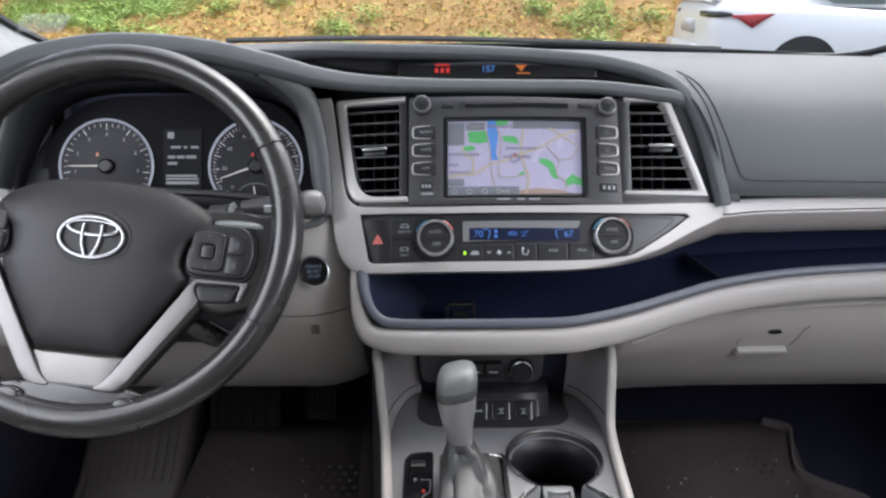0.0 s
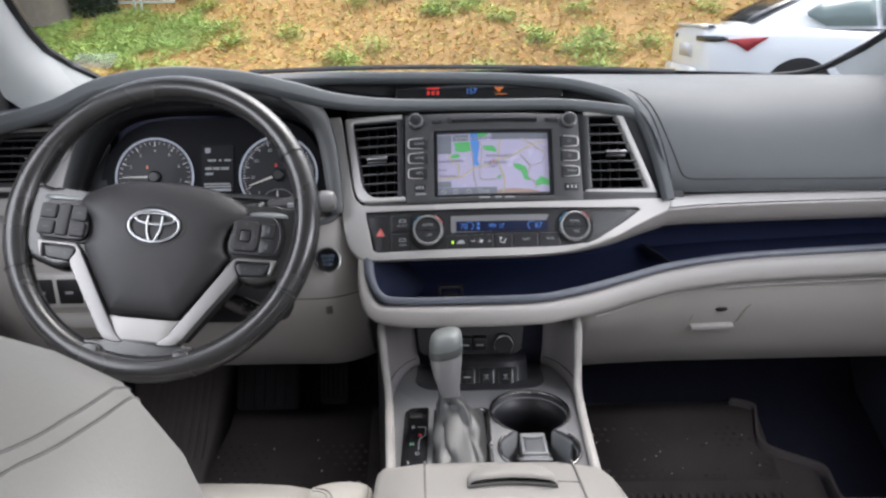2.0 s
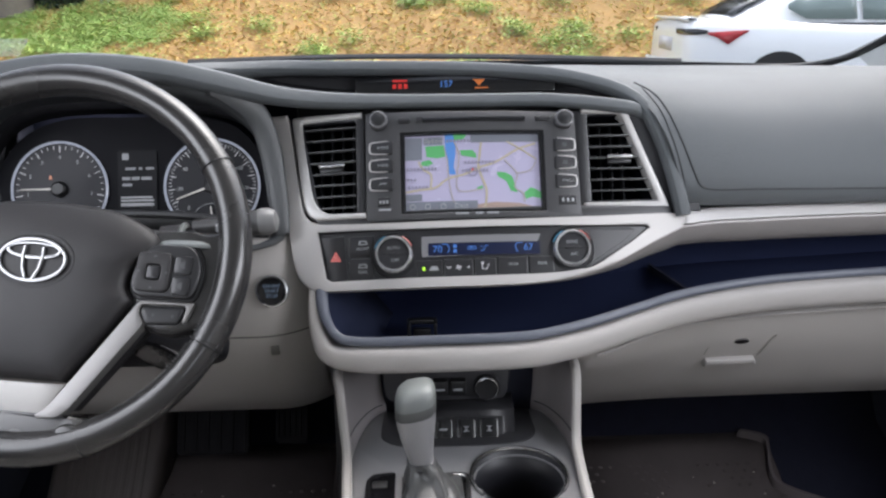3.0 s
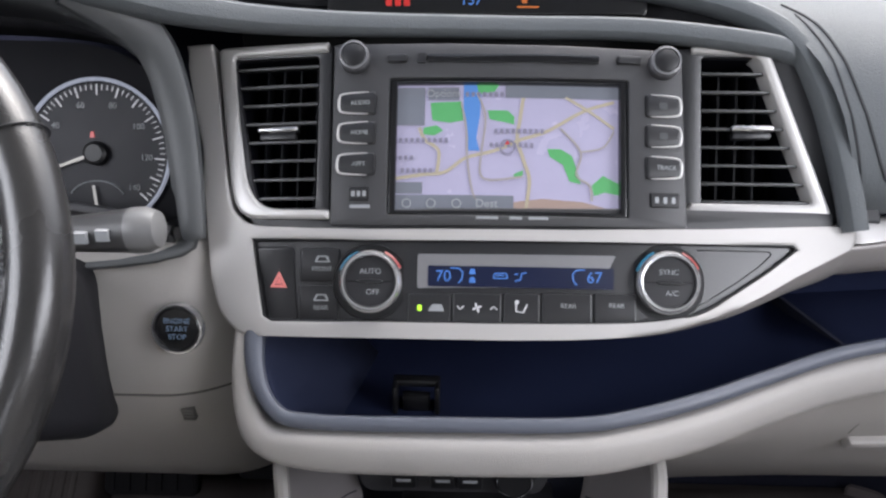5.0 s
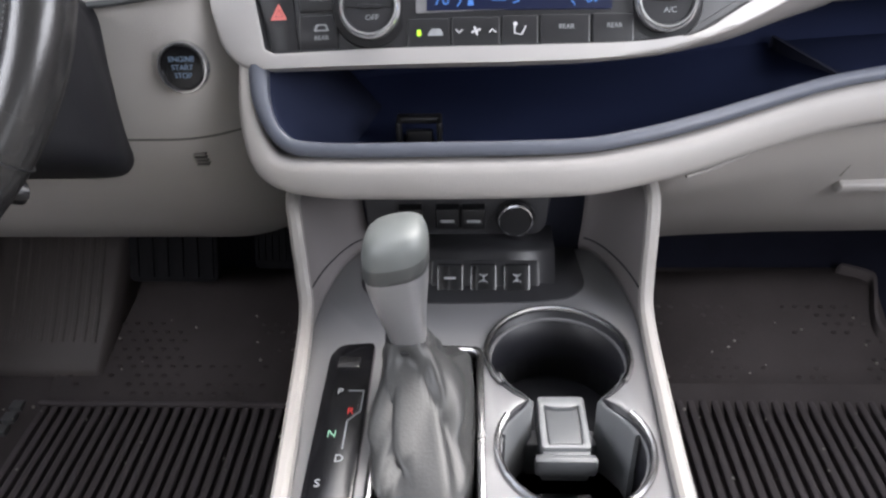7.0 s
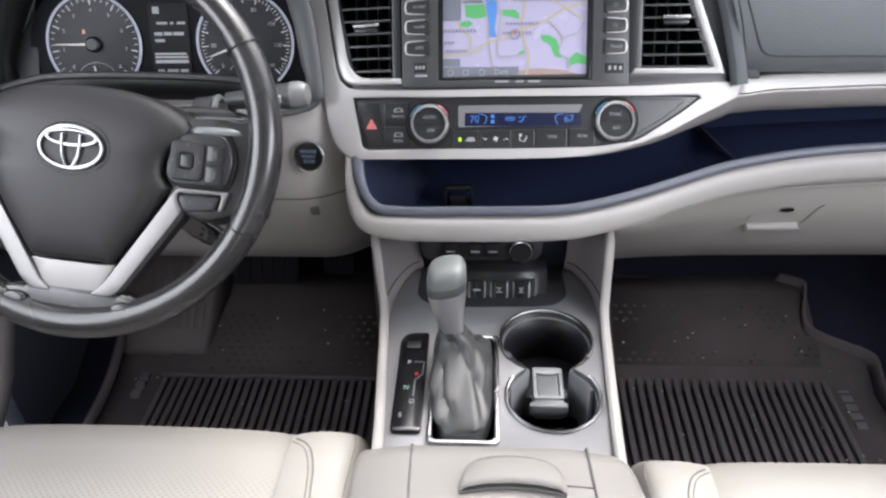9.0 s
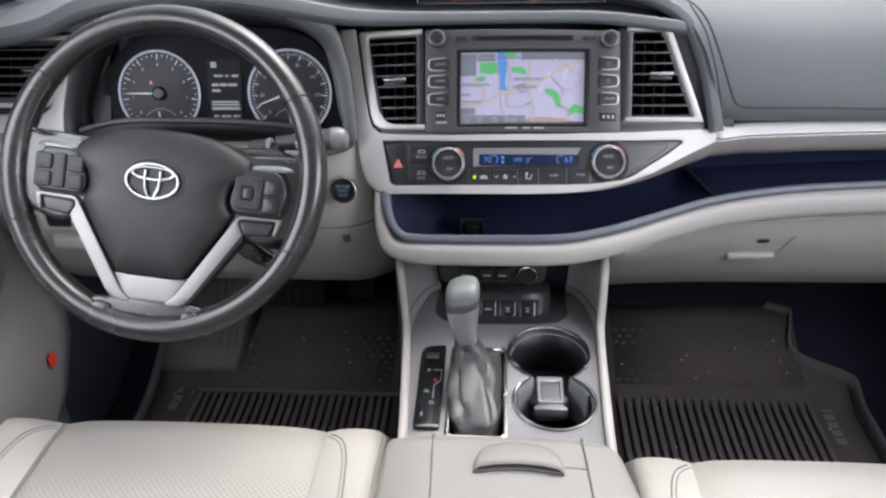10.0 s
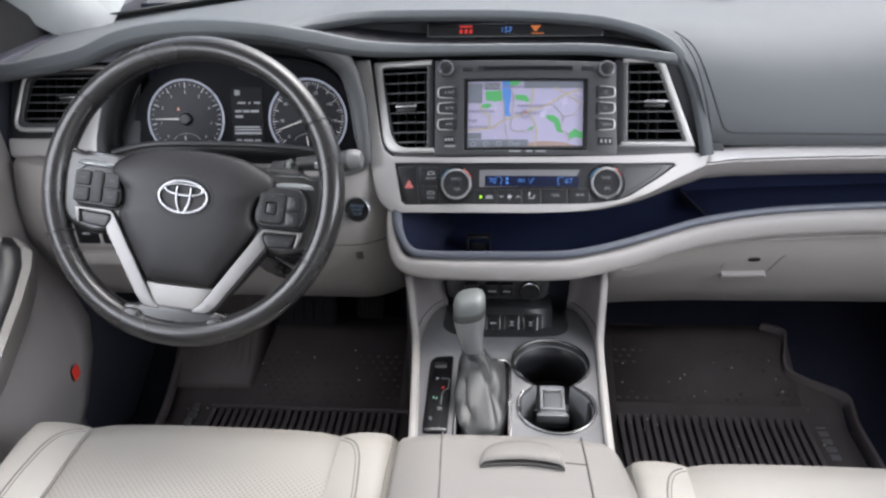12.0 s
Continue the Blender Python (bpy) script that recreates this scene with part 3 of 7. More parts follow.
lamella_vent("air_vent", soft([(0.146, 0.193), (0.189, 0.193), (0.2335, 0.082), (0.149, 0.082)], [0.003, 0.006, 0.005, 0.003]),
             soft([(0.128, 0.199), (0.194, 0.199), (0.247, 0.068), (0.131, 0.068)], [0.002, 0.008, 0.006, 0.002]), 8, 0.186,
             soft([(0.138, 0.200), (0.195, 0.200), (0.248, 0.0715), (0.133, 0.0715), (0.140, 0.0825), (0.2325, 0.0825), (0.1885, 0.1935), (0.138, 0.1948)], [0.001, 0.010, 0.006, 0.001, 0.001, 0.004, 0.008, 0.001]), True)
part("vent_surround", bent(prism(soft([(0.188, 0.203), (0.262, 0.203), (0.290, 0.070), (0.238, 0.070)], 0.004), (), -0.014, -0.0045, None, 0.002), True), DARK, dash)
LV = soft([(-0.774, 0.187), (-0.668, 0.189), (-0.694, 0.113), (-0.790, 0.113)], [0.02, 0.006, 0.01, 0.014])
LF = soft([(-0.784, 0.196), (-0.652, 0.199), (-0.664, 0.148), (-0.688, 0.102), (-0.803, 0.101)], [0.026, 0.006, 0.02, 0.012, 0.02])
lamella_vent("side_vent", LV, LF, 6, -0.715)
lamella_vent("side_vent", [(-u, s) for u, s in LV][::-1], [(-u, s) for u, s in LF][::-1], 6, 0.715)
fascia = [(-0.815, 0.209), (-0.60, 0.209), (-0.60, 0.03), (-0.815, 0.03)]
hole = [(-0.781, 0.194), (-0.655, 0.197), (-0.667, 0.148), (-0.69, 0.104), (-0.799, 0.104)]
part("vent_fascia", bent(prism(fascia, (hole,), -0.03, -0.004, None, 0.002)), DARK, dash)
band = soft([(-0.815, 0.0885), (-0.700, 0.0885), (-0.700, 0.058), (-0.812, 0.058)], [0.006, 0.004, 0.01, 0.01])
part("side_trim", bent(prism(band, (), -0.01, 0.004, None, 0.004, 3)), SILVER, dash)
part("side_wing", bent(prism(soft([(-0.650, 0.166), (-0.674, 0.131), (-0.686, 0.094), (-0.710, 0.082), (-0.714, 0.066), (-0.660, 0.059), (-0.651, 0.102)], [0.004, 0.02, 0.012, 0.006, 0.004, 0.01, 0.02]), (), -0.01, 0.010, None, 0.004, 3)), SILVERL, dash, "bright silver trim wing beside the gauges")

# head unit
unit = part("head_unit", bent(prism(soft([(-0.133, 0.196), (0.127, 0.192), (0.130, 0.0585), (-0.132, 0.0575)], 0.003), (rrect(-0.0895, 0.0865, 0.066, 0.168, 0.002),), -0.02, 0.006, None, 0.002)),
            CHAR, dash, "charcoal infotainment unit with buttons and screen")
part("screen_bezel", bent(prism(rrect(-0.0895, 0.0865, 0.066, 0.168, 0.002), (rrect(-0.084, 0.081, 0.0695, 0.1655, 0.001),), -0.004, 0.0035, None, 0.001)), GLOSS, unit)


def map_material():
    """Lilac land with green woods, as one soft procedural map ground."""
    m = mat("map_ground", (0.20, 0.19, 0.26), 0.25, var=0.06, scale=60)
    b = m.node_tree.nodes["Principled BSDF"]
    b.inputs["Emission Color"].default_value = (0.42, 0.40, 0.55, 1)
    b.inputs["Emission Strength"].default_value = 0.10
    return m


MAPG = map_material()
MAPGREEN = glow("map_green", (0.12, 0.46, 0.17), 0.42)
MAPBLUE = glow("map_blue", (0.10, 0.26, 0.62), 0.5)
MAPROAD = glow("map_road", (0.48, 0.43, 0.32), 0.45)
MAPROADE = glow("map_small_road", (0.40, 0.37, 0.36), 0.42)
MAPBAR = glow("map_grey_bar", (0.24, 0.26, 0.31), 0.3)
MAPTXT = glow("map_text_bar", (0.30, 0.29, 0.40), 0.3)
screen = part("screen", bent(prism(rrect(-0.084, 0.081, 0.0695, 0.1655, 0.001), (), -0.006, -0.0045)), MAPG, unit, "lit navigation map screen")


def sc(x, y):
    """A place on the screen from 0 to 1 across and down."""
    return -0.084 + 0.165 * x, 0.1655 - 0.096 * y


def decal(name, pts, material, n):
    part(name, bent(prism([sc(*p) for p in pts], (), -0.0046, n)), material, screen, smooth=0)


def road(name, pts, w, material, n):
    q = [Vector(sc(*p)) for p in pts]
    q = [Vector((v.x, v.y)) for v in curve([(v.x, v.y, 0) for v in q], 5)]
    l, r = [], []
    for i, v in enumerate(q):
        t = (q[min(i + 1, len(q) - 1)] - q[max(i - 1, 0)]).normalized()
        l.append(v + Vector((-t.y, t.x)) * w)
        r.append(v - Vector((-t.y, t.x)) * w)
    part(name, bent(prism([tuple(a) for a in l + r[::-1]], (), -0.0046, n)), material, screen, smooth=0)


decal("lake", [(0.30, 0.0), (0.38, 0.0), (0.375, 0.25), (0.36, 0.42), (0.375, 0.52), (0.325, 0.52), (0.315, 0.3), (0.30, 0.18)], MAPBLUE, -0.0042)
decal("wood", [(0.15, 0.14), (0.29, 0.13), (0.30, 0.28), (0.24, 0.30), (0.16, 0.28)], MAPGREEN, -0.0042)
decal("wood", [(0.36, 0.0), (0.46, 0.0), (0.44, 0.05), (0.37, 0.07)], MAPGREEN, -0.0041)
decal("wood", [(0.41, 0.20), (0.50, 0.20), (0.53, 0.25), (0.53, 0.31), (0.48, 0.29), (0.42, 0.27)], MAPGREEN, -0.0042)
decal("wood", [(0.12, 0.34), (0.18, 0.32), (0.21, 0.36), (0.17, 0.40), (0.12, 0.39)], MAPGREEN, -0.0042)
decal("wood", [(0.68, 0.50), (0.74, 0.50), (0.79, 0.55), (0.82, 0.70), (0.83, 0.77), (0.78, 0.75), (0.75, 0.62), (0.69, 0.56)], MAPGREEN, -0.0042)
decal("wood", [(0.88, 0.78), (0.93, 0.70), (1.0, 0.76), (1.0, 0.85), (0.94, 0.83), (0.89, 0.86)], MAPGREEN, -0.0042)
decal("wood", [(0.53, 0.70), (0.57, 0.67), (0.57, 0.72), (0.53, 0.73)], MAPGREEN, -0.0042)
road("main_road", [(0.0, 0.74), (0.12, 0.71), (0.22, 0.69), (0.31, 0.58), (0.42, 0.53), (0.50, 0.48), (0.56, 0.43), (0.68, 0.36), (0.84, 0.20), (0.98, 0.12)], 0.0012, MAPROAD, -0.0038)
road("main_road", [(0.57, 0.10), (0.555, 0.28), (0.545, 0.43), (0.575, 0.60), (0.60, 0.75), (0.585, 0.98)], 0.0013, MAPROAD, -0.0037)
road("main_road", [(0.10, 0.34), (0.13, 0.44), (0.19, 0.52), (0.185, 0.69)], 0.0012, MAPROAD, -0.0036)
road("main_road", [(0.76, 0.09), (0.87, 0.20), (0.98, 0.33)], 0.0009, MAPROAD, -0.0035)
road("small_road", [(0.29, 0.14), (0.315, 0.35), (0.32, 0.57), (0.34, 0.80), (0.36, 0.9)], 0.0007, MAPROADE, -0.0035)
road("small_road", [(0.36, 0.06), (0.40, 0.25), (0.385, 0.52), (0.38, 0.70), (0.43, 0.75), (0.57, 0.72)], 0.0007, MAPROADE, -0.0034)
road("small_road", [(0.74, 0.34), (0.83, 0.52), (0.81, 0.70), (0.87, 0.78), (0.88, 0.9)], 0.0007, MAPROADE, -0.0034)
road("small_road", [(0.83, 0.52), (0.93, 0.48), (0.98, 0.35)], 0.0006, MAPROADE, -0.0033)
for x0, x1, y in ((0.44, 0.66, 0.365), (0.42, 0.62, 0.475), (0.01, 0.24, 0.44), (0.01, 0.08, 0.58), (0.02, 0.17, 0.68), (0.31, 0.49, 0.075)):
    k = x0
    while k < x1:
        decal("place_name_bar", [(k, y - 0.018), (k + 0.014, y - 0.018), (k + 0.014, y + 0.018), (k, y + 0.018)], MAPTXT, -0.0033)
        k += 0.026
decal("status_bar", [(0.49, 0.0), (1.0, 0.0), (1.0, 0.10), (0.49, 0.10)], MAPBAR, -0.0040)
decal("options_tab", [(0.14, 0.02), (0.28, 0.02), (0.28, 0.12), (0.14, 0.12)], MAPBAR, -0.0036)
decal("compass_tab", [(0.0, 0.02), (0.125, 0.02), (0.125, 0.32), (0.0, 0.32)], MAPBAR, -0.0037)
decal("scale_tab", [(0.0, 0.77), (0.12, 0.77), (0.12, 0.86), (0.0, 0.86)], MAPBAR, -0.0036)
decal("tool_bar", [(0.0, 0.87), (0.53, 0.87), (0.53, 1.0), (0.0, 1.0)], MAPBAR, -0.0037)
decal("brown_land", [(0.53, 0.92), (0.66, 0.89), (0.84, 0.91), (0.98, 0.97), (0.98, 1.0), (0.53, 1.0)], glow("map_brown", (0.40, 0.30, 0.26), 0.45), -0.0041)
part("position_ring", bent(prism(oval(*sc(0.50, 0.49), 0.006, 0.006, 20), (oval(*sc(0.50, 0.49), 0.0048, 0.0048, 20),), -0.0046, -0.003)), MAPTXT, screen, smooth=0)
decal("position_mark", [(0.49, 0.47), (0.51, 0.47), (0.50, 0.44)], REDINK, -0.003)
for x in (0.05, 0.16, 0.275):
    part("map_button", bent(prism(oval(*sc(x, 0.935), 0.0036, 0.0036, 16), (oval(*sc(x, 0.935), 0.0028, 0.0028, 16),), -0.0046, -0.003)), GREYINK, screen, smooth=0)
stack_words("screen_words", "Dest", 0.0085, *sc(0.41, 0.935), -0.0032, GREYINK, screen)
stack_words("screen_words", "Options", 0.0078, *sc(0.21, 0.07), -0.0032, GREYINK, screen)

part("disc_slot", bent(prism(rrect(-0.062, 0.065, 0.1795, 0.186, 0.002), (), 0.0, 0.0068, None, 0.0005)), GLOSS, unit)
for u0, u1 in ((-0.092, -0.077), (0.078, 0.096)):
    part("slim_button", bent(prism(rrect(u0, u1, 0.180, 0.186, 0.002), (), 0, 0.0085, None, 0.001)), BUTTON, unit)
part("eject_light", bent(prism(rrect(-0.069, -0.063, 0.1795, 0.1865, 0.001), (), 0, 0.0072)), BUTTON, unit)


def knob(name, u, s, r, h, body, ring, parent):
    m = at_stack(u, s, 0.0)
    k = part(name, lathe([(r * 1.02, 0.0), (r * 1.02, h * 0.7), (r * 0.97, h * 0.9), (r * 0.9, h), (0.0005, h)], m, 36), body, parent, "round dial with a bright rim")
    part("rim", lathe([(r * 0.80, h * 0.98), (r * 0.82, h + 0.0018), (r * 0.96, h + 0.0012), (r * 1.02, h * 0.8), (r * 0.98, h * 0.78)], m, 36), ring, k)
    return k


for u, s in ((-0.116, 0.183), (0.1125, 0.1805)):
    k = knob("dial", u, s, 0.0112, 0.016, CHAR, mat("knob_rim_grey", (0.10, 0.10, 0.105), 0.3), unit)
    part("face", lathe([(0.0085, 0.0155), (0.0085, 0.0172), (0.0075, 0.0178), (0.0004, 0.0178)], at_stack(u, s, 0), 28), BLACK, k)
for side, us in ((-1, (-0.127, -0.099)), (1, (0.099, 0.125))):
    for i, (s, tx) in enumerate(((0.149, ("AUDIO", "\u2706")), (0.1265, ("HOME", "")), (0.103, ("APPS", "TRACK")))):
        o = soft([(us[0], s + 0.0065), (us[1], s + 0.0085), (us[1], s - 0.0085), (us[0], s - 0.0065)] if side < 0 else [(us[0], s + 0.0085), (us[1], s + 0.0065), (us[1], s - 0.0065), (us[0], s - 0.0085)], 0.003)
        b = part("push_button", bent(prism(o, (), 0.0, 0.0085, None, 0.0015)), BUTTON, unit)
        e0 = us[0] if side < 0 else us[1]
        path = [(e0 - side * 0.022, s + 0.0083), (e0 - side * 0.004, s + 0.0072), (e0, s + 0.004), (e0, s - 0.004), (e0 - side * 0.004, s - 0.0072), (e0 - side * 0.022, s - 0.0083)]
        part("bright_edge", bent(tube([(p.x, p.y, 0.0078) for p in curve([(a, c, 0) for a, c in path], 4)], 0.0011, 6, taper=lambda k: 0.35 + 0.75 * math.sin(math.pi * k))), SILVERL, b)
        t = tx[0 if side < 0 else 1]
        if t and len(t) > 1:
            stack_words("legend", t, 0.0046, (us[0] + us[1]) / 2 + 0.002, s, 0.0088, GREYINK, b)
        else:
            part("legend", bent(prism(rrect((us[0] + us[1]) / 2 - 0.003, (us[0] + us[1]) / 2 + 0.003, s - 0.0025, s + 0.0025, 0.001), (), 0.008, 0.0089)), WHEELINK, b)
for u0, u1, s0, s1 in ((-0.118, -0.103, 0.076, 0.0865), (0.102, 0.124, 0.074, 0.085)):
    b = part("push_button", bent(prism(rrect(u0, u1, s0, s1, 0.0015), (), 0, 0.0075, None, 0.001)), BLACK, unit)
    for k in range(3):
        q = u0 + (u1 - u0) * (0.22 + 0.28 * k)
        part("legend", bent(prism([(q - 0.0013, s0 + 0.003), (q + 0.0013, s0 + 0.003), (q + 0.0013, s1 - 0.0035), (q - 0.0013, s1 - 0.0035)], (), 0.007, 0.0079)), GREYINK, b)
part("legend", bent(prism([(-0.117, 0.0705), (-0.102, 0.0705), (-0.102, 0.073), (-0.117, 0.073)], (), 0.005, 0.0064)), GREYINK, unit)
for u0, u1 in ((-0.024, -0.008), (0.0, 0.009), (0.014, 0.028)):
    part("legend", bent(prism([(u0, 0.0630), (u1, 0.0630), (u1, 0.0650), (u0, 0.0650)], (), 0.005, 0.0064)), GREYINK, unit)

# climate panel
clim = part("climate_panel", bent(prism(inner, (), -0.010, 0.001)), PANELBLACK, dash, "charcoal climate control panel with two dials")
part("button", bent(prism(soft([(-0.189, 0.042), (-0.160, 0.0425), (-0.155, -0.0135), (-0.176, -0.0135)], 0.003), (), 0, 0.0028, None, 0.001)), BUTTON, clim, "hazard light button")
part("panel_groove", bent(tube([(0.1385, 0.0445, 0.0012), (0.1935, 0.0450, 0.0012), (0.1965, 0.0430, 0.0012), (0.1850, 0.0325, 0.0012), (0.1690, 0.0215, 0.0012), (0.1440, 0.0060, 0.0012), (0.1250, -0.0025, 0.0012), (0.0960, -0.0075, 0.0012)], 0.0006, 5)), BLACK, clim)
part("hazard_mark", bent(prism([(-0.1765, 0.0115), (-0.1635, 0.0115), (-0.170, 0.0235)], ([(-0.1735, 0.0135), (-0.1665, 0.0135), (-0.170, 0.020)],), 0.001, 0.0034)), glow("hazard_red", (0.9, 0.22, 0.2), 0.35), clim)
part("hazard_mark", bent(prism([(-0.1725, 0.0142), (-0.1675, 0.0142), (-0.170, 0.0188)], (), 0.001, 0.0034)), glow("hazard_red_core", (0.9, 0.22, 0.2), 0.35), clim)
for s0, s1 in ((0.016, 0.041), (-0.0135, 0.0135)):
    b = part("button", bent(prism(rrect(-0.154, -0.124, s0, s1, 0.002), (), 0, 0.0026, None, 0.001)), BUTTON, clim)
    sm = (s0 + s1) / 2
    part("legend", bent(prism(soft([(-0.143, sm + 0.002), (-0.131, sm + 0.002), (-0.133, sm + 0.007), (-0.141, sm + 0.007)], 0.001), (soft([(-0.141, sm + 0.003), (-0.133, sm + 0.003), (-0.1345, sm + 0.006), (-0.1395, sm + 0.006)], 0.0005),), 0.001, 0.0031)), GREYINK, b)
    stack_words("legend", "FRONT" if s0 > 0 else "REAR", 0.0048, -0.137, sm - 0.003, 0.0029, GREYINK, b)
for u, s, up, low in ((-0.0995, 0.0165, "AUTO", "OFF"), (0.1145, 0.0195, "SYNC", "A/C")):
    m = at_stack(u, s, 0)
    part("dial_well", lathe([(0.0285, 0.0), (0.0275, 0.003), (0.0235, 0.003), (0.0004, 0.003)], m, 40), BLACK, clim)
    k = part("dial", lathe([(0.0225, 0.0), (0.0222, 0.010), (0.0205, 0.0125), (0.0185, 0.0122), (0.0180, 0.0105), (0.0004, 0.0105)], m, 44), PANELBLACK, clim, "climate dial")
    part("rim", lathe([(0.0184, 0.0108), (0.0190, 0.0134), (0.0204, 0.0136), (0.0224, 0.0112), (0.0232, 0.0085), (0.0226, 0.0060)], m, 44), BRIGHTRING, k, "bright chrome ring")
    for a0, a1, mt in ((25, 65, "red_arc"), (115, 160, "blue_arc")):
        arc = [m @ Vector((0.0229 * math.cos(radians(a)), 0.0229 * math.sin(radians(a)), 0.008)) for a in np.linspace(a0, a1, 8)]
        part(mt, tube(arc, 0.0016, 6), glow(mt, (0.6, 0.06, 0.05) if mt == "red_arc" else (0.05, 0.3, 0.5), 0.15), k)
    part("split_bar", box(-0.0178, 0.0178, -0.0005, 0.0005, 0.010, 0.0109, 0.0002, 1, m), BLACK, k)
    part("grip_bar", prism(soft([(-0.0095, 0.0), (-0.007, 0.0015), (0.007, 0.0015), (0.0095, 0.0), (0.007, -0.0015), (-0.007, -0.0015)], 0.001), (), 0.0100, 0.0122, m, 0.0006), BUTTON, k)
    words("legend", up, 0.0056, place(m, 0, 0.0072, 0.0106), GREYINK, k)
    words("legend", low, 0.0056, place(m, 0.002, -0.0078, 0.0106), GREYINK, k)
lcd = part("climate_display", bent(prism(soft([(-0.066, 0.0375), (0.078, 0.0385), (0.066, 0.0155), (-0.066, 0.0125)], 0.002), (), 0, 0.0022)), SATIN, clim)
win = part("display_window", bent(prism(rrect(-0.058, 0.076, 0.0140, 0.0290, 0.001), (), 0, 0.0030)), glow("lcd_blue_ground", (0.004, 0.009, 0.046), 0.35), lcd, "dark blue lit display")
stack_words("digits", "70", 0.0115, -0.047, 0.0213, 0.0032, BLUEINK, win)
stack_words("digits", "67", 0.0115, 0.062, 0.0218, 0.0032, BLUEINK, win)
for u0 in (-0.033, 0.046):
    k = 1 if u0 > 0 else -1
    part("bracket", bent(tube([(u0 + 0.009 * k, 0.0275, 0.0033), (u0 + 0.003 * k, 0.0272, 0.0033), (u0, 0.0245, 0.0033), (u0 + 0.0006 * k, 0.0195, 0.0033), (u0 + 0.003 * k, 0.0165, 0.0033)], 0.0006, 5)), BLUEINK, win)
for s0 in (0.0170, 0.0230):
    part("icon", bent(prism(soft([(-0.0285, s0), (-0.0235, s0), (-0.0245, s0 + 0.0040), (-0.0275, s0 + 0.0040)], 0.0006), (), 0.002, 0.0034)), BLUEINK, win)
part("icon", bent(prism(soft([(-0.0115, 0.0200), (0.0, 0.0200), (-0.001, 0.0245), (-0.0105, 0.0245)], 0.002), (soft([(-0.0105, 0.0208), (-0.001, 0.0208), (-0.0018, 0.0237), (-0.0097, 0.0237)], 0.0015),), 0.002, 0.0034)), BLUEINK, win)
part("icon", bent(tube([(-0.009, 0.0222, 0.0033), (-0.006, 0.0228, 0.0033), (-0.003, 0.0220, 0.0033)], 0.0005, 5)), BLUEINK, win)
part("icon", bent(tube([(0.0045, 0.0185, 0.0033), (0.0085, 0.0195, 0.0033), (0.0095, 0.0240, 0.0033), (0.0130, 0.0248, 0.0033)], 0.0006, 5)), BLUEINK, win)
part("icon", bent(tube([(0.0045, 0.0235, 0.0033), (0.0070, 0.0235, 0.0033)], 0.0006, 5)), BLUEINK, win)
edges = [-0.073, -0.0405, -0.004, 0.0235, 0.061, 0.093]
for i, (a, b_) in enumerate(zip(edges, edges[1:])):
    b = part("key", bent(prism(rrect(a + 0.0008, b_ - 0.0008, -0.0125 + 0.0012 * i * 0.4, 0.0085 + 0.0006 * i, 0.0015), (), 0, 0.0030, None, 0.001)), BUTTON, clim)
    c = (a + b_) / 2
    if i == 0:
        part("indicator", bent(prism(rrect(c - 0.0085, c - 0.0055, -0.004, 0.0005, 0.001), (), 0.002, 0.0034)), GREENINK, b)
        part("legend", bent(prism(soft([(c - 0.001, -0.004), (c + 0.011, -0.004), (c + 0.009, 0.001), (c + 0.002, 0.001)], 0.001), (), 0.002, 0.0034)), GREYINK, b)
    elif i == 1:
        for k in (-1, 1):
            part("legend", bent(tube([(c + k * 0.012 - 0.0025, -0.001 - k * 0.0012, 0.0032), (c + k * 0.012, -0.001 + k * 0.0012, 0.0032), (c + k * 0.012 + 0.0025, -0.001 - k * 0.0012, 0.0032)], 0.0005, 5)), WHITEINK, b)
        for a_ in range(4):
            fan = prism(oval(0, 0.0019, 0.0008, 0.0018, 10), (), 0.002, 0.0034)
            fan.transform(Matrix.Translation((c, -0.001, 0)) @ pose(0, 0, 0, 0, 0, 90 * a_ + 20))
            part("legend", bent(fan), WHITEINK, b)
    elif i == 2:
        part("legend", bent(tube([(c - 0.004, 0.002, 0.0032), (c - 0.004, -0.003, 0.0032), (c + 0.001, -0.004, 0.0032), (c + 0.004, 0.002, 0.0032)], 0.0006, 5)), WHITEINK, b)
        part("legend", bent(prism(oval(c - 0.0035, 0.0035, 0.0016, 0.0016, 12), (), 0.002, 0.0034)), WHITEINK, b)
    else:
        stack_words("legend", "REAR", 0.0048, c + 0.001, -0.001 + 0.0008 * i, 0.0032, GREYINK, b)

# silver band over the passenger side and the rolled-under face below it
def stack_place(u, q, n):
    return STACK @ Vector((u, q, n - 0.5 * min(abs(u), 0.3) ** 2))


TRIMY = [(0.250, -0.010), (0.262, -0.0140), (0.270, -0.0135), (0.285, -0.0085), (0.31, -0.0015), (0.42, 0.005), (0.6, 0.010), (0.82, 0.028)]
TRIMB = [(0.250, 1.0240), (0.30, 1.0245), (0.45, 1.0262), (0.82, 1.0290)]
rows = []
for x in np.linspace(0.256, 0.82, 34):
    y = line(x, TRIMY)
    zt = line(x, [(0.250, 1.0375), (0.262, 1.0378), (0.45, 1.0385), (0.82, 1.0405)])
    zb = line(x, TRIMB)
    rows.append([Vector((x, y + 0.018, zt + 0.002)), Vector((x, y + 0.008, zt + 0.0005)), Vector((x, y + 0.0045, zt - 0.0025)), Vector((x, y - 0.0025, zb + 0.003)), Vector((x, y + 0.002, zb)), Vector((x, y + 0.014, zb))])
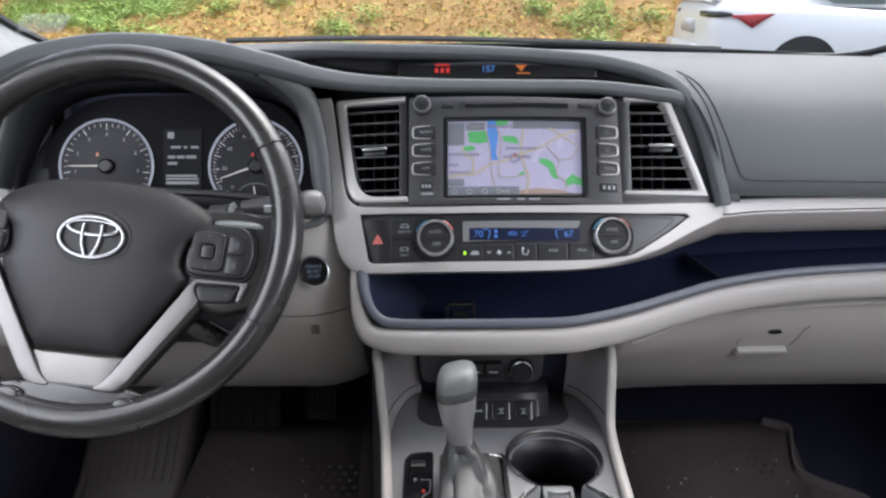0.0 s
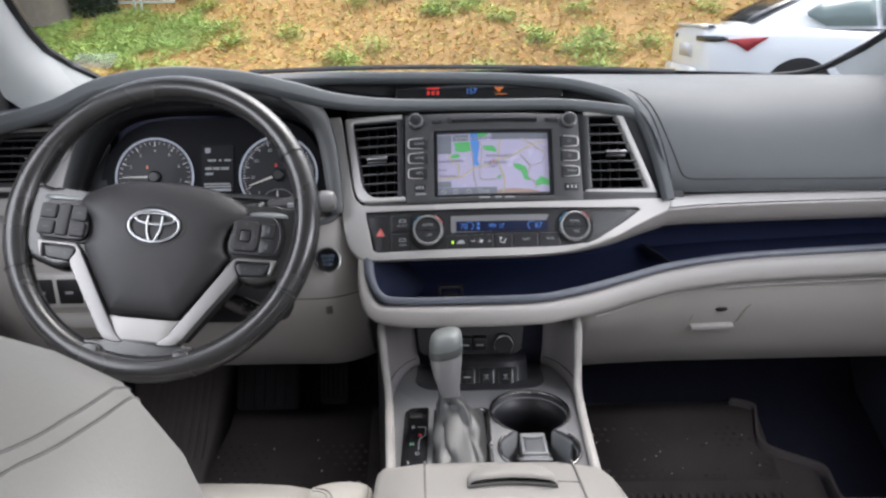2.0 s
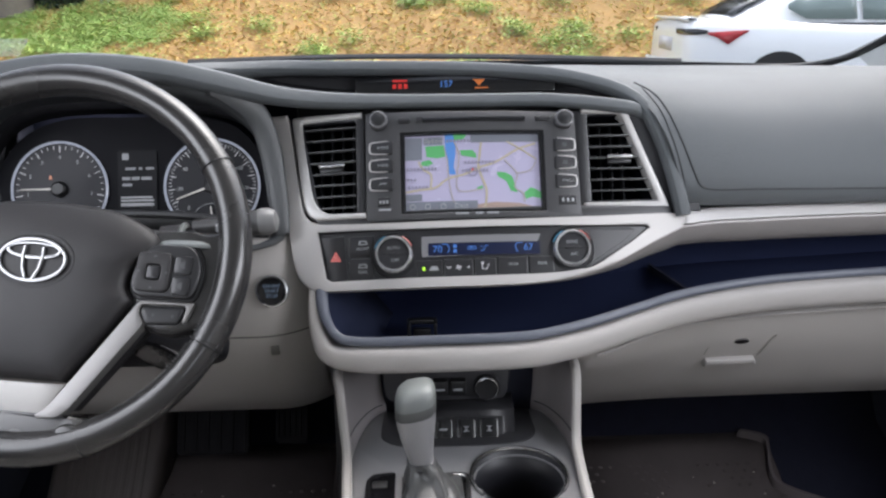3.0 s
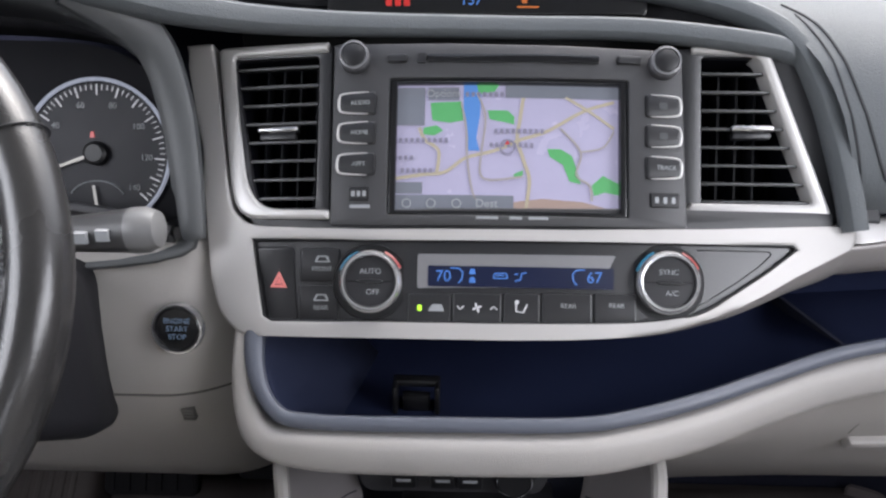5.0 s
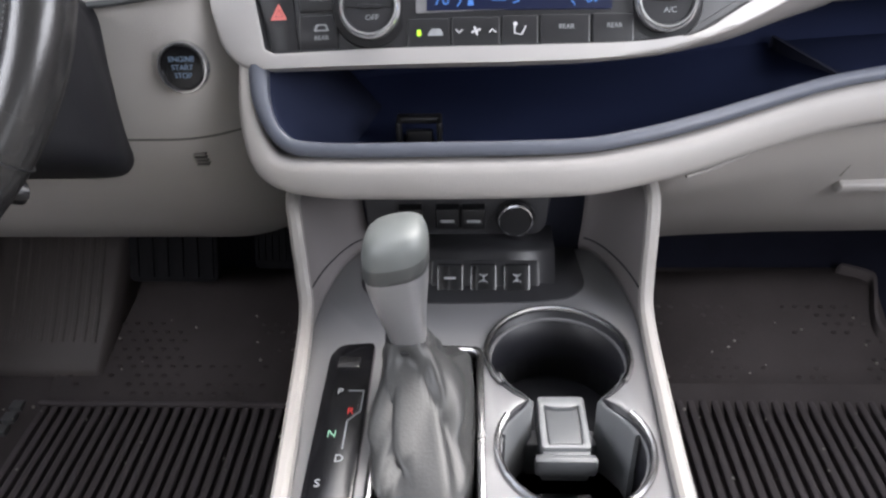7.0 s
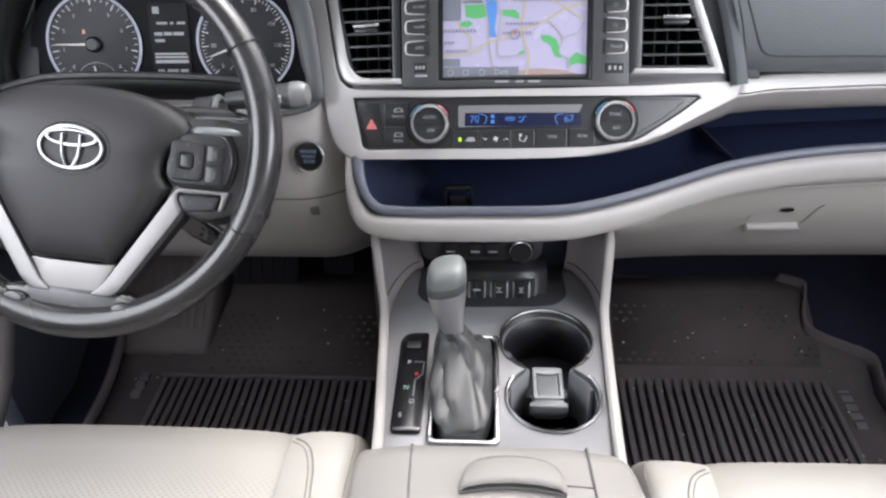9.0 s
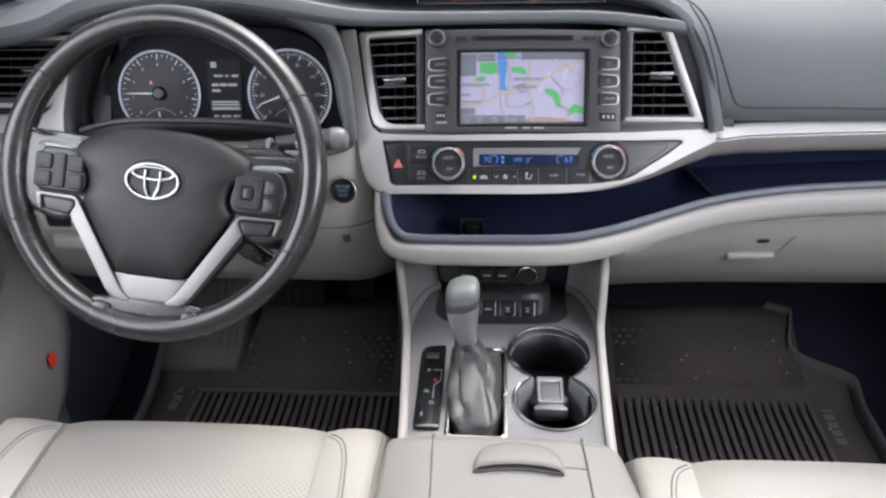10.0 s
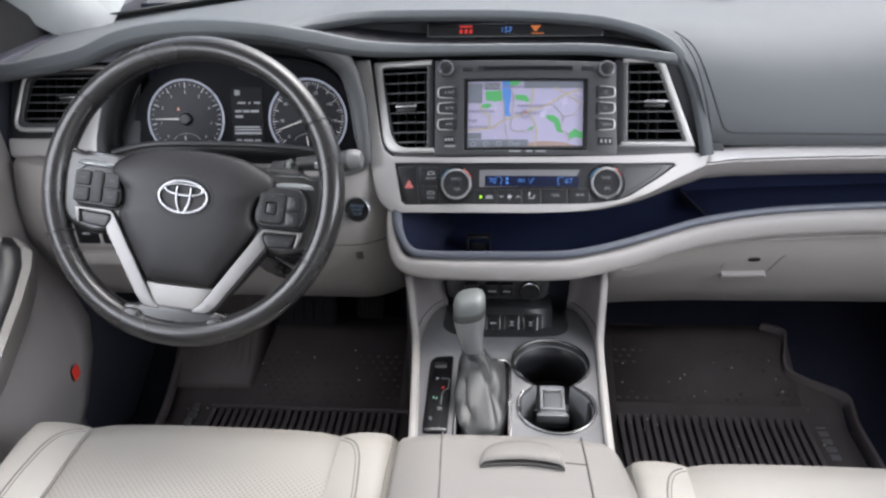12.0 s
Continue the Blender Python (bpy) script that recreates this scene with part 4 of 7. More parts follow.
# silver raised in colour to carry the windscreen light this strip reflects
part("passenger_trim", loft(rows), mat("lit_silver_strip", (0.52, 0.505, 0.495), 0.36, metal=0.3, var=0.05, scale=7, rvar=0.05), dash, "satin silver trim strip", solid=0.003)
rows = []
for x in list(np.linspace(0.03, 0.262, 26)) + list(np.linspace(0.275, 0.82, 30)):
    if x < 0.263:
        e = stack_place(x, line(x, EDGE_FINE) + 0.0025, 0.0)
    else:
        e = Vector((x, line(x, TRIMY) + 0.0005, line(x, TRIMB) + 0.0012))
    h = line(x, [(0.03, 0.002), (0.12, 0.009), (0.19, 0.022), (0.25, 0.034), (0.33, 0.037), (0.82, 0.037)])
    rows.append([e, e + Vector((0, 0.001, -0.12 * h)), e + Vector((0, 0.003, -0.35 * h)), e + Vector((0, 0.008, -0.62 * h)), e + Vector((0, 0.016, -0.85 * h)), e + Vector((0, 0.028, -0.97 * h)), e + Vector((0, 0.06, -h))])
part("passenger_fascia", loft(rows), mat("satin_taupe_paint", (0.225, 0.211, 0.205), 0.42, metal=0.25, var=0.1, scale=6, bump=0.1, bscale=1000), dash, "taupe satin face rolled under the silver strip", smooth=60, solid=0.003)

SLATE = mat("slate_lip_vinyl", (0.075, 0.083, 0.105), 0.42, var=0.12, scale=8, bump=0.2, bscale=900)
# open storage shelf: navy liner with a rolled lip
LIP = [(-0.1890, -0.052, 0.980), (-0.1850, -0.082, 0.948), (-0.1690, -0.100, 0.924), (-0.14, -0.104, 0.917), (-0.05, -0.104, 0.917), (0.05, -0.102, 0.918), (0.10, -0.092, 0.921), (0.15, -0.076, 0.926),
       (0.20, -0.055, 0.931), (0.27, -0.026, 0.937), (0.36, -0.003, 0.941), (0.46, 0.010, 0.943), (0.64, 0.02, 0.947), (0.82, 0.035, 0.95)]
lip_line = curve(LIP, 6)
shelf_rows = []
for x in np.linspace(-0.175, 0.82, 60):
    y, z = along(lip_line, x, 1), along(lip_line, x, 2)
    f = line(x, [(-0.175, 0.3), (-0.15, 0.8), (-0.12, 1), (0.255, 1), (0.268, 0.25), (0.82, 0.3)])
    back = line(x, [(-0.175, 0.0), (-0.15, 0.05), (-0.1, 0.07), (0.25, 0.09), (0.82, 0.12)])
    shelf_rows.append([Vector((x, y, z)), Vector((x, y + 0.010, z - 0.004)), Vector((x, y + 0.018, z - 0.020 * f)), Vector((x, back - 0.03, z - 0.022 * f)), Vector((x, back, z - 0.006)), Vector((x, back + 0.006, 1.0))])
shelf = part("storage_shelf", loft(shelf_rows), NAVY, dash, "open storage shelf lined in navy felt", solid=0.003)
rows = []
for p in curve([(-0.1890, -0.052, 0.980), (-0.1850, -0.082, 0.948), (-0.1690, -0.100, 0.924), (-0.15, -0.1035, 0.918), (-0.12, -0.104, 0.917)], 5):
    k = line(p.x, [(-0.189, 0.0), (-0.169, 0.45), (-0.12, 1.0)])
    q = Vector((line(k, [(0, -0.160), (0.45, -0.140), (1, -0.100)]), 0.030, line(k, [(0, 0.985), (0.45, 0.935), (1, 0.884)])))
    d = q - p
    rows.append([p + Vector((0.002, 0.004, 0.001)), p + Vector((0.008 * (1 - k), 0.012, -0.014 * k)), p + d * 0.30 + Vector((0.004 * (1 - k), 0, -0.016 * k)), p + d * 0.6 + Vector((0.002, 0, -0.010 * k)), q])
# same navy liner, lightened in colour where the end wall gets light
part("end_wall", loft(rows), mat("lit_navy_felt", (0.015, 0.019, 0.040), 0.7, var=0.2, scale=20, bump=0.3, bscale=1500, spec=0.15), shelf, smooth=60, solid=0.002)
part("lip", sweep(lip_line, egg(0.0058, 0.0055), OUT, grow=lambda t: 1 + 0.5 * max(0, 1 - t / 0.12)), SLATE, shelf, "slate grey rolled lip")
part("divider_fin", prism([(-0.020, 0.936), (0.085, 0.938), (0.085, 0.905), (-0.02, 0.905)], (), -0.002, 0.002, Matrix(((-0.25, 0, 1, 0.276), (1, 0, 0, 0), (0, 1, 0, 0), (0, 0, 0, 1)))), CARPET, shelf)
part("cable_slot", merge(box(-0.0865, -0.0825, -0.064, -0.046, 0.894, 0.920, 0.0018), box(-0.0535, -0.0495, -0.064, -0.046, 0.894, 0.920, 0.0018), box(-0.0865, -0.0495, -0.054, -0.044, 0.9145, 0.9205, 0.0018), box(-0.079, -0.057, -0.060, -0.052, 0.895, 0.911, 0.0025)), BLACK, shelf, "black rubber cable pass-through")

# warm grey bolster below the shelf
BOL = [(-0.1950, -0.030, 1.000), (-0.1975, -0.054, 0.975), (-0.1965, -0.076, 0.945), (-0.1905, -0.091, 0.9190), (-0.1765, -0.101, 0.9005), (-0.14, -0.1035, 0.8945), (-0.05, -0.104, 0.8935), (0.05, -0.1015, 0.8945), (0.10, -0.0915, 0.8975), (0.15, -0.0745, 0.9020),
       (0.20, -0.0525, 0.9075), (0.27, -0.0225, 0.9125), (0.36, 0.0005, 0.9165), (0.46, 0.012, 0.919), (0.64, 0.022, 0.922), (0.82, 0.037, 0.925)]
part("knee_bolster", sweep(curve(BOL, 6), egg(0.0190, 0.0195, 20, 3.0), OUT * 0.4 + Vector((0, -1, 0)), grow=lambda t: line(t, [(0, 0.26), (0.10, 0.34), (0.18, 0.46), (0.27, 0.66), (0.34, 0.84), (0.66, 0.86), (0.80, 1.0), (1, 1.05)])), BEIGE, dash, "warm grey rolled lower bolster", smooth=60)
rows = []
for x in np.linspace(0.128, 0.82, 36):
    f = line(x, [(0.128, -0.058), (0.17, -0.048), (0.22, -0.026), (0.3, 0.0), (0.45, 0.012), (0.82, 0.036)])
    zt = line(x, [(0.128, 0.878), (0.2, 0.886), (0.3, 0.892), (0.82, 0.905)])
    low = line(x, [(0.128, 0.075), (0.2, 0.085), (0.3, 0.092), (0.5, 0.096), (0.82, 0.10)])
    rows.append([Vector((x, f + 0.012, zt + 0.012)), Vector((x, f + 0.002, zt - 0.006)), Vector((x, f + 0.008, 0.855)), Vector((x, f * 0.7 + 0.024, 0.82)), Vector((x, low - 0.03, 0.762)), Vector((x, low, 0.716)), Vector((x, low + 0.015, 0.709)), Vector((x, 0.45, 0.715))])
glovebox = part("glovebox", loft(rows), STONE, dash, "closed warm grey glovebox with a latch", solid=0.004)
part("lid_seam", tube(curve([(0.150, -0.066, 0.872), (0.172, -0.056, 0.873), (0.22, -0.030, 0.878), (0.30, -0.005, 0.886), (0.45, 0.008, 0.891), (0.64, 0.018, 0.895), (0.82, 0.033, 0.9)], 6), 0.0016, 6), BEIGE, glovebox)
GM = Matrix.Translation((0.366, 0.0205, 0.836)) @ pose(0, 0, 0, 112, 0, 2)
gl = part("latch", prism(soft([(-0.042, -0.034), (0.036, -0.034), (0.030, -0.022), (-0.040, -0.022)], 0.002), (), -0.004, 0.0065, GM, 0.003, 3), BEIGE, glovebox, "pale pull lip of the latch")
for q in ([(0.034, -0.020), (0.038, -0.013), (0.046, 0.014), (0.051, 0.020)], [(-0.043, -0.014), (-0.040, 0.002)]):
    part("latch_edge", tube([GM @ Vector((a, b, 0.0002)) for a, b in q], 0.0009, 5), SEATSEAM, gl)
part("lock", prism(oval(0.004, 0.011, 0.010, 0.0045, 20), (), -0.003, 0.0022, GM, 0.001), DARKCHROME, gl)

# lower driver side
rows = []
for x in list(np.linspace(-0.80, -0.29, 18)) + list(np.linspace(-0.282, -0.200, 22)):
    turn = max(0.0, (x + 0.276) / 0.076)
    bulge = line(x, [(-0.80, 0.02), (-0.74, 0.0), (-0.2, 0.0)]) + 0.040 * turn ** 2.3
    rows.append([Vector((x, y + bulge, z)) for y, z in ((-0.012, 1.030), (-0.034, 1.024), (-0.0415, 1.014), (-0.049, 0.99), (-0.0555, 0.966), (-0.0595, 0.94), (-0.0605, 0.92), (-0.0585, 0.90), (-0.0525, 0.88), (-0.0395, 0.85), (-0.0080, 0.795), (0.0260, 0.7535), (0.0400, 0.7470))] + [Vector((x, 0.45, 0.755))])
knee = part("driver_knee_panel", loft(rows), STONE, dash, "warm grey knee panel under the wheel", solid=0.004)
part("panel_seam", tube([(x, -0.0592 + 0.040 * max(0.0, (x + 0.276) / 0.076) ** 2.3, 0.905) for x in np.linspace(-0.36, -0.205, 20)], 0.0010, 6), SEAMLINE, knee)
for k in range(4):
    part("grille_slot", box(-0.2585, -0.2485, -0.0545 - 0.0010 * k, -0.045, 0.878 + 0.0036 * k, 0.8792 + 0.0036 * k), SEATSEAM, knee)
SM = Matrix.Translation((-0.249, -0.0575, 0.966)) @ pose(0, 0, 0, 76)
st = part("start_button", lathe([(0.0195, 0.0), (0.0195, 0.004), (0.0165, 0.005), (0.0158, 0.0035), (0.0004, 0.0035)], SM, 40), GLOSS, dash, "round black engine start button")
part("rim", lathe([(0.0176, 0.0035), (0.0180, 0.0050), (0.0192, 0.0048), (0.0202, 0.002), (0.0204, -0.001)], SM, 40), BRIGHTRING, st)
for i, w in enumerate(("ENGINE", "START", "STOP")):
    words("legend", w, 0.0058, place(SM, 0, 0.0062 - 0.0062 * i, 0.004), glow("start_legend", (0.3, 0.42, 0.6), 0.08), st)
for k in range(3):
    b = part("switch", box(-0.700 + 0.042 * k, -0.663 + 0.042 * k, -0.066, -0.04, 0.905, 0.945, 0.003), BLACK, knee)
    part("legend", box(-0.688 + 0.042 * k, -0.676 + 0.042 * k, -0.0668, -0.064, 0.922, 0.926), GREYINK, b)
part("switch_panel", box(-0.712, -0.562, -0.064, -0.04, 0.897, 0.953, 0.006), SILVERL, knee)
part("coin_tray", box(-0.705, -0.57, -0.062, -0.03, 0.862, 0.886, 0.006), BEIGE, knee)

# gauge cluster
CM = Matrix.Translation((-0.428, 0.030, 1.077)) @ pose(0, 0, 0, 70)
face = soft([(-0.185, -0.075), (0.172, -0.075), (0.168, 0.03), (0.12, 0.09), (-0.12, 0.092), (-0.182, 0.03)], [0.03, 0.03, 0.05, 0.06, 0.06, 0.05], 6)
cl = part("gauge_panel", prism(face, (), -0.004, 0.0, CM), mat("cluster_black", (0.003, 0.003, 0.005), 0.55, var=0.1, spec=0.1), dash, "black instrument cluster with two white-ringed gauges")
inner_loop = curve([CM @ Vector((u, s, 0.0)) for u, s in ((-0.19, -0.05), (-0.185, 0.03), (-0.13, 0.088), (0.0, 0.098), (0.12, 0.088), (0.16, 0.055), (0.172, 0.03), (0.176, -0.01), (0.176, -0.05), (0.0, -0.08))], 6, True)
outer_loop = curve([(-0.628, -0.05, 1.02), (-0.622, -0.02, 1.13), (-0.55, -0.045, 1.212), (-0.44, -0.055, 1.226), (-0.335, -0.045, 1.214), (-0.272, -0.015, 1.175), (-0.256, -0.014, 1.13), (-0.247, -0.03, 1.07), (-0.243, -0.045, 1.02), (-0.43, -0.05, 1.005)], 6, True)
mid_loop = [a * 0.62 + b * 0.38 + Vector((0, -0.004, 0)) for a, b in zip(inner_loop, outer_loop)]
part("binnacle", loft([mid_loop + mid_loop[:1], outer_loop + outer_loop[:1]]), BINOUT, dash, "charcoal binnacle around the gauges", solid=0.003)
part("gauge_cowl", loft([inner_loop + inner_loop[:1], mid_loop + mid_loop[:1]]), BINN, dash, "black cowl round the gauges", solid=0.003)
sill_line = curve([(-0.622, -0.032, 1.046), (-0.56, -0.034, 1.060), (-0.47, -0.036, 1.0625), (-0.37, -0.036, 1.059), (-0.30, -0.034, 1.050), (-0.254, -0.032, 1.036)], 6)
sill = part("binnacle_sill", sweep(sill_line, egg(0.0045, 0.006, 12), OUT), CHAR, dash, "charcoal sill below the gauges")
part("sill_panel", loft([[p + Vector((0, 0.002, -0.002)), p + Vector((0, 0.012, -0.030)), p + Vector((0, 0.028, -0.075))] for p in sill_line]), BLACK, sill, solid=0.003)
part("binnacle_edge", sweep(curve([(-0.30, -0.030, 1.212), (-0.262, -0.006, 1.175), (-0.246, -0.010, 1.13), (-0.238, -0.026, 1.08), (-0.234, -0.040, 1.045), (-0.233, -0.043, 1.034)], 6), egg(0.0165, 0.011, 12), OUT, grow=lambda t: 1.0 - 0.5 * t), BINOUT, dash, "dark vinyl edge beside the gauges")


def gauge(u, s, r, needle, marks, digits, lamp):
    g = part("gauge", lathe([(r * 0.96, 0.0), (r * 0.96, 0.0016), (0.0004, 0.0016)], place(CM, u, s, 0), 48), mat("gauge_face", (0.008, 0.008, 0.012), 0.45, var=0.25, spec=0.25, scale=40), cl, "round gauge with a white ring")
    ring = [CM @ Vector((u + r * math.cos(radians(a)), s + r * math.sin(radians(a)), 0.003)) for a in np.linspace(-50, 230, 60)]
    part("ring", tube(ring, 0.0017, 6), glow("gauge_ring", (0.62, 0.67, 0.80), 0.27), g)
    for k in range(marks):
        a = radians(222 - 264 * k / (marks - 1))
        big = k % 4 == 0 if marks > 20 else k % 2 == 0
        l0 = 0.79 if big else 0.86
        p0, p1 = (CM @ Vector((u + r * q * math.cos(a), s + r * q * math.sin(a), 0.002)) for q in (l0, 0.93))
        part("tick", tube([p0, p1], 0.00065 if big else 0.0004, 4), WHITEINK, g)
    for t, a in digits:
        words("digit", t, 0.0068, place(CM, u + r * 0.68 * math.cos(radians(a)), s + r * 0.68 * math.sin(radians(a)), 0.0022), GREYINK, g)
    a = radians(needle)
    n = [CM @ Vector((u + q * math.cos(a), s + q * math.sin(a), 0.006)) for q in (-0.008, r * 0.80)]
    part("needle", tube(n, 0.0016, 6, taper=lambda k: 1.2 - 0.7 * k), glow("needle_white", (0.9, 0.88, 0.84), 0.35), g)
    part("hub", lathe([(0.010, 0.002), (0.0095, 0.007), (0.007, 0.009), (0.0004, 0.009)], place(CM, u, s, 0), 28), BLACK, g)
    part("warning_lamp", prism(soft([(-0.002, 0.0), (0.002, 0.0), (0.0012, 0.005), (-0.0012, 0.005)], 0.0006), (), 0, 0.0022, place(CM, u - 0.012 if lamp is ORANGEINK else u - 0.004, s + 0.013, 0)), lamp, g)
    sm = [(CM @ Vector((u + 0.024 * math.cos(radians(q)), s - 0.040 + 0.018 * math.sin(radians(q)), 0.0025))) for q in np.linspace(25, 155, 14)]
    part("small_scale", tube(sm, 0.0007, 4), GREYINK, g)
    part("small_needle", tube([CM @ Vector((u + 0.002, s - 0.052, 0.005)), CM @ Vector((u - 0.002, s - 0.026, 0.005))], 0.0011, 5), glow("needle_white_small", (0.9, 0.88, 0.84), 0.3), g)
    return g


gauge(-0.097, 0.0, 0.060, 180, 33, [(str(k), 222 - 33 * k) for k in range(0, 9, 1)], ORANGEINK)
gauge(0.096, 0.0, 0.060, 200, 57, [("0", 222), ("20", 184), ("40", 147), ("60", 109), ("80", 71), ("100", 33), ("120", -4), ("140", -42)], REDINK)
info = part("info_display", prism(rrect(-0.024, 0.026, -0.042, 0.048, 0.002), (), 0, 0.002, CM), mat("info_black", (0.004, 0.004, 0.006), 0.5, spec=0.15), cl, "small text display between the gauges")
for u0, u1, s0, s1 in ((-0.018, -0.010, 0.036, 0.044), (-0.014, -0.001, 0.023, 0.026), (0.003, 0.007, 0.023, 0.026), (0.012, 0.022, 0.023, 0.026), (-0.018, -0.008, 0.010, 0.0138), (-0.006, 0.004, 0.010, 0.0138), (0.006, 0.019, 0.010, 0.0138), (-0.018, -0.006, 0.002, 0.0055), (-0.020, 0.020, -0.0135, -0.0110),
                       (-0.020, 0.022, -0.0175, -0.0150), (-0.020, 0.022, -0.0235, -0.0195), (-0.018, -0.010, -0.0345, -0.0310), (-0.006, 0.008, -0.0345, -0.0310), (0.011, 0.021, -0.0345, -0.0310)):
    part("text_bar", prism([(u0, s0), (u1, s0), (u1, s1), (u0, s1)], (), 0.001, 0.0026, CM), glow("info_text", (0.5, 0.52, 0.56), 0.07), info)

# ---- steering wheel ----
WM = Matrix.Translation((-0.4182, -0.2279, 1.0762)) @ pose(0, 0, 0, 90 - 31.5) @ pose(0, 0, 0, 0, 0, -6.2)
HM = WM @ Matrix.Translation((0.003, 0, 0))
wheel = thing("steering_wheel", (-0.42, -0.22, 0.87), "worn black leather steering wheel with silver lower spokes", "steering wheel")
R0 = 0.1780
rows = []
for a in np.linspace(0, 2 * math.pi, 97):
    c, s = math.cos(a), math.sin(a)
    thick = 0.0152 + 0.0012 * math.cos(2 * a) ** 2 + 0.0016 * max(0, -s) ** 6
    rows.append([WM @ Vector(((R0 + thick * 0.95 * math.cos(k)) * c, (R0 + thick * 0.95 * math.cos(k)) * s, thick * 1.08 * math.sin(k))) for k in np.linspace(0, 2 * math.pi, 18, endpoint=False)])
rim = part("rim", loft(rows, loop=True), WHEELL, wheel, "shiny worn black leather rim", smooth=60)


def rim_ring(deg, r, w, material, name):
    a0 = radians(deg)
    p = []
    for k in np.linspace(0, 2 * math.pi, 24, endpoint=False):
        rr = R0 + r * math.cos(k)
        p.append(WM @ Vector((rr * math.cos(a0), rr * math.sin(a0), r * 1.10 * math.sin(k))))
    part(name, tube(p, w, 5, closed=True), material, rim)


for d in (34, 146, 204, -24, 248, 292):
    rim_ring(d, 0.0158, 0.0007, BLACK, "stitch_groove")
# hand stitching along the inner side of the rim
bm = bmesh.new()
for a0, a1 in ((-22, 32), (148, 202), (206, 246), (294, 334)):
    for k in range(round((a1 - a0) * 0.9)):
        a = radians(a0 + (a1 - a0) * (k + 0.5) / round((a1 - a0) * 0.9))
        rr, nn = R0 - 0.0132, 0.0085
        m = WM @ Matrix.Translation((rr * math.cos(a), rr * math.sin(a), nn)) @ pose(0, 0, 0, 0, 0, math.degrees(a) + 20)
        bmesh.ops.create_cube(bm, size=1, matrix=m @ Matrix.Diagonal((0.0028, 0.0009, 0.0009, 1)))
tagged(part("stitching", bm, mat("black_thread", (0.035, 0.035, 0.036), 0.5), rim), kind="stuff")
# hub cover, its upper part leaning back
HALF = [(0.0, 0.0500), (0.030, 0.0490), (0.060, 0.0445), (0.085, 0.0350), (0.101, 0.0250), (0.1045, 0.0165), (0.097, 0.0060), (0.086, -0.0050), (0.0815, -0.0180), (0.0820, -0.0290), (0.0880, -0.0385), (0.0830, -0.0490), (0.0660, -0.0770), (0.0420, -0.1135), (0.0370, -0.1170), (0.0180, -0.1172)]
HUBO = HALF + [(0.0, -0.1172)] + [(-u, q) for u, q in HALF[:0:-1]]
hub_rows = []
for f, n in ((1.0, -0.026), (1.0, 0.0095), (0.990, 0.0140), (0.970, 0.0168), (0.92, 0.0192), (0.75, 0.0215), (0.5, 0.0230), (0.25, 0.0235), (0.02, 0.0235)):
    row = []
    for p in curve([(u, q, 0) for u, q in HUBO], 3, True):
        x, y = p.x * f, (p.y + 0.03) * f - 0.03
        row.append(HM @ Vector((x, y, n - 0.22 * max(0, y - 0.012) ** 1.0 - 0.6 * max(0, abs(x) - 0.06) ** 1.5 - 0.05 * max(0, -0.06 - y))))
    hub_rows.append(row)
hub = part("hub_cover", loft(hub_rows, loop=True, caps=True), HUB, wheel, "dark grey airbag cover", smooth=60)
EM = place(HM, -0.001, -0.0105, 0.0228)
part("badge_plate", prism(oval(0, 0, 0.0375, 0.0268, 40), (oval(0, 0, 0.0340, 0.0232, 40),), -0.002, 0.0009, EM, 0.0008), HUB, hub)
badge = part("badge", prism(oval(0, 0, 0.0325, 0.0215, 48), (oval(0, 0, 0.0282, 0.0172, 48),), -0.001, 0.0034, EM, 0.0012, 2), BADGECHROME, hub, "plain oval chrome badge")
part("badge_bar", prism(oval(0, 0.0085, 0.026, 0.0085, 40), (oval(0, 0.009, 0.0218, 0.0050, 40),), -0.001, 0.003, EM, 0.001, 2), BADGECHROME, badge)
for sg in (-1, 1):
    part("badge_bar", tube([EM @ Vector((sg * q, s, 0.0015)) for q, s in ((0.0085, 0.012), (0.009, 0.004), (0.0075, -0.008), (0.003, -0.0185))], 0.0021, 8), BADGECHROME, badge)
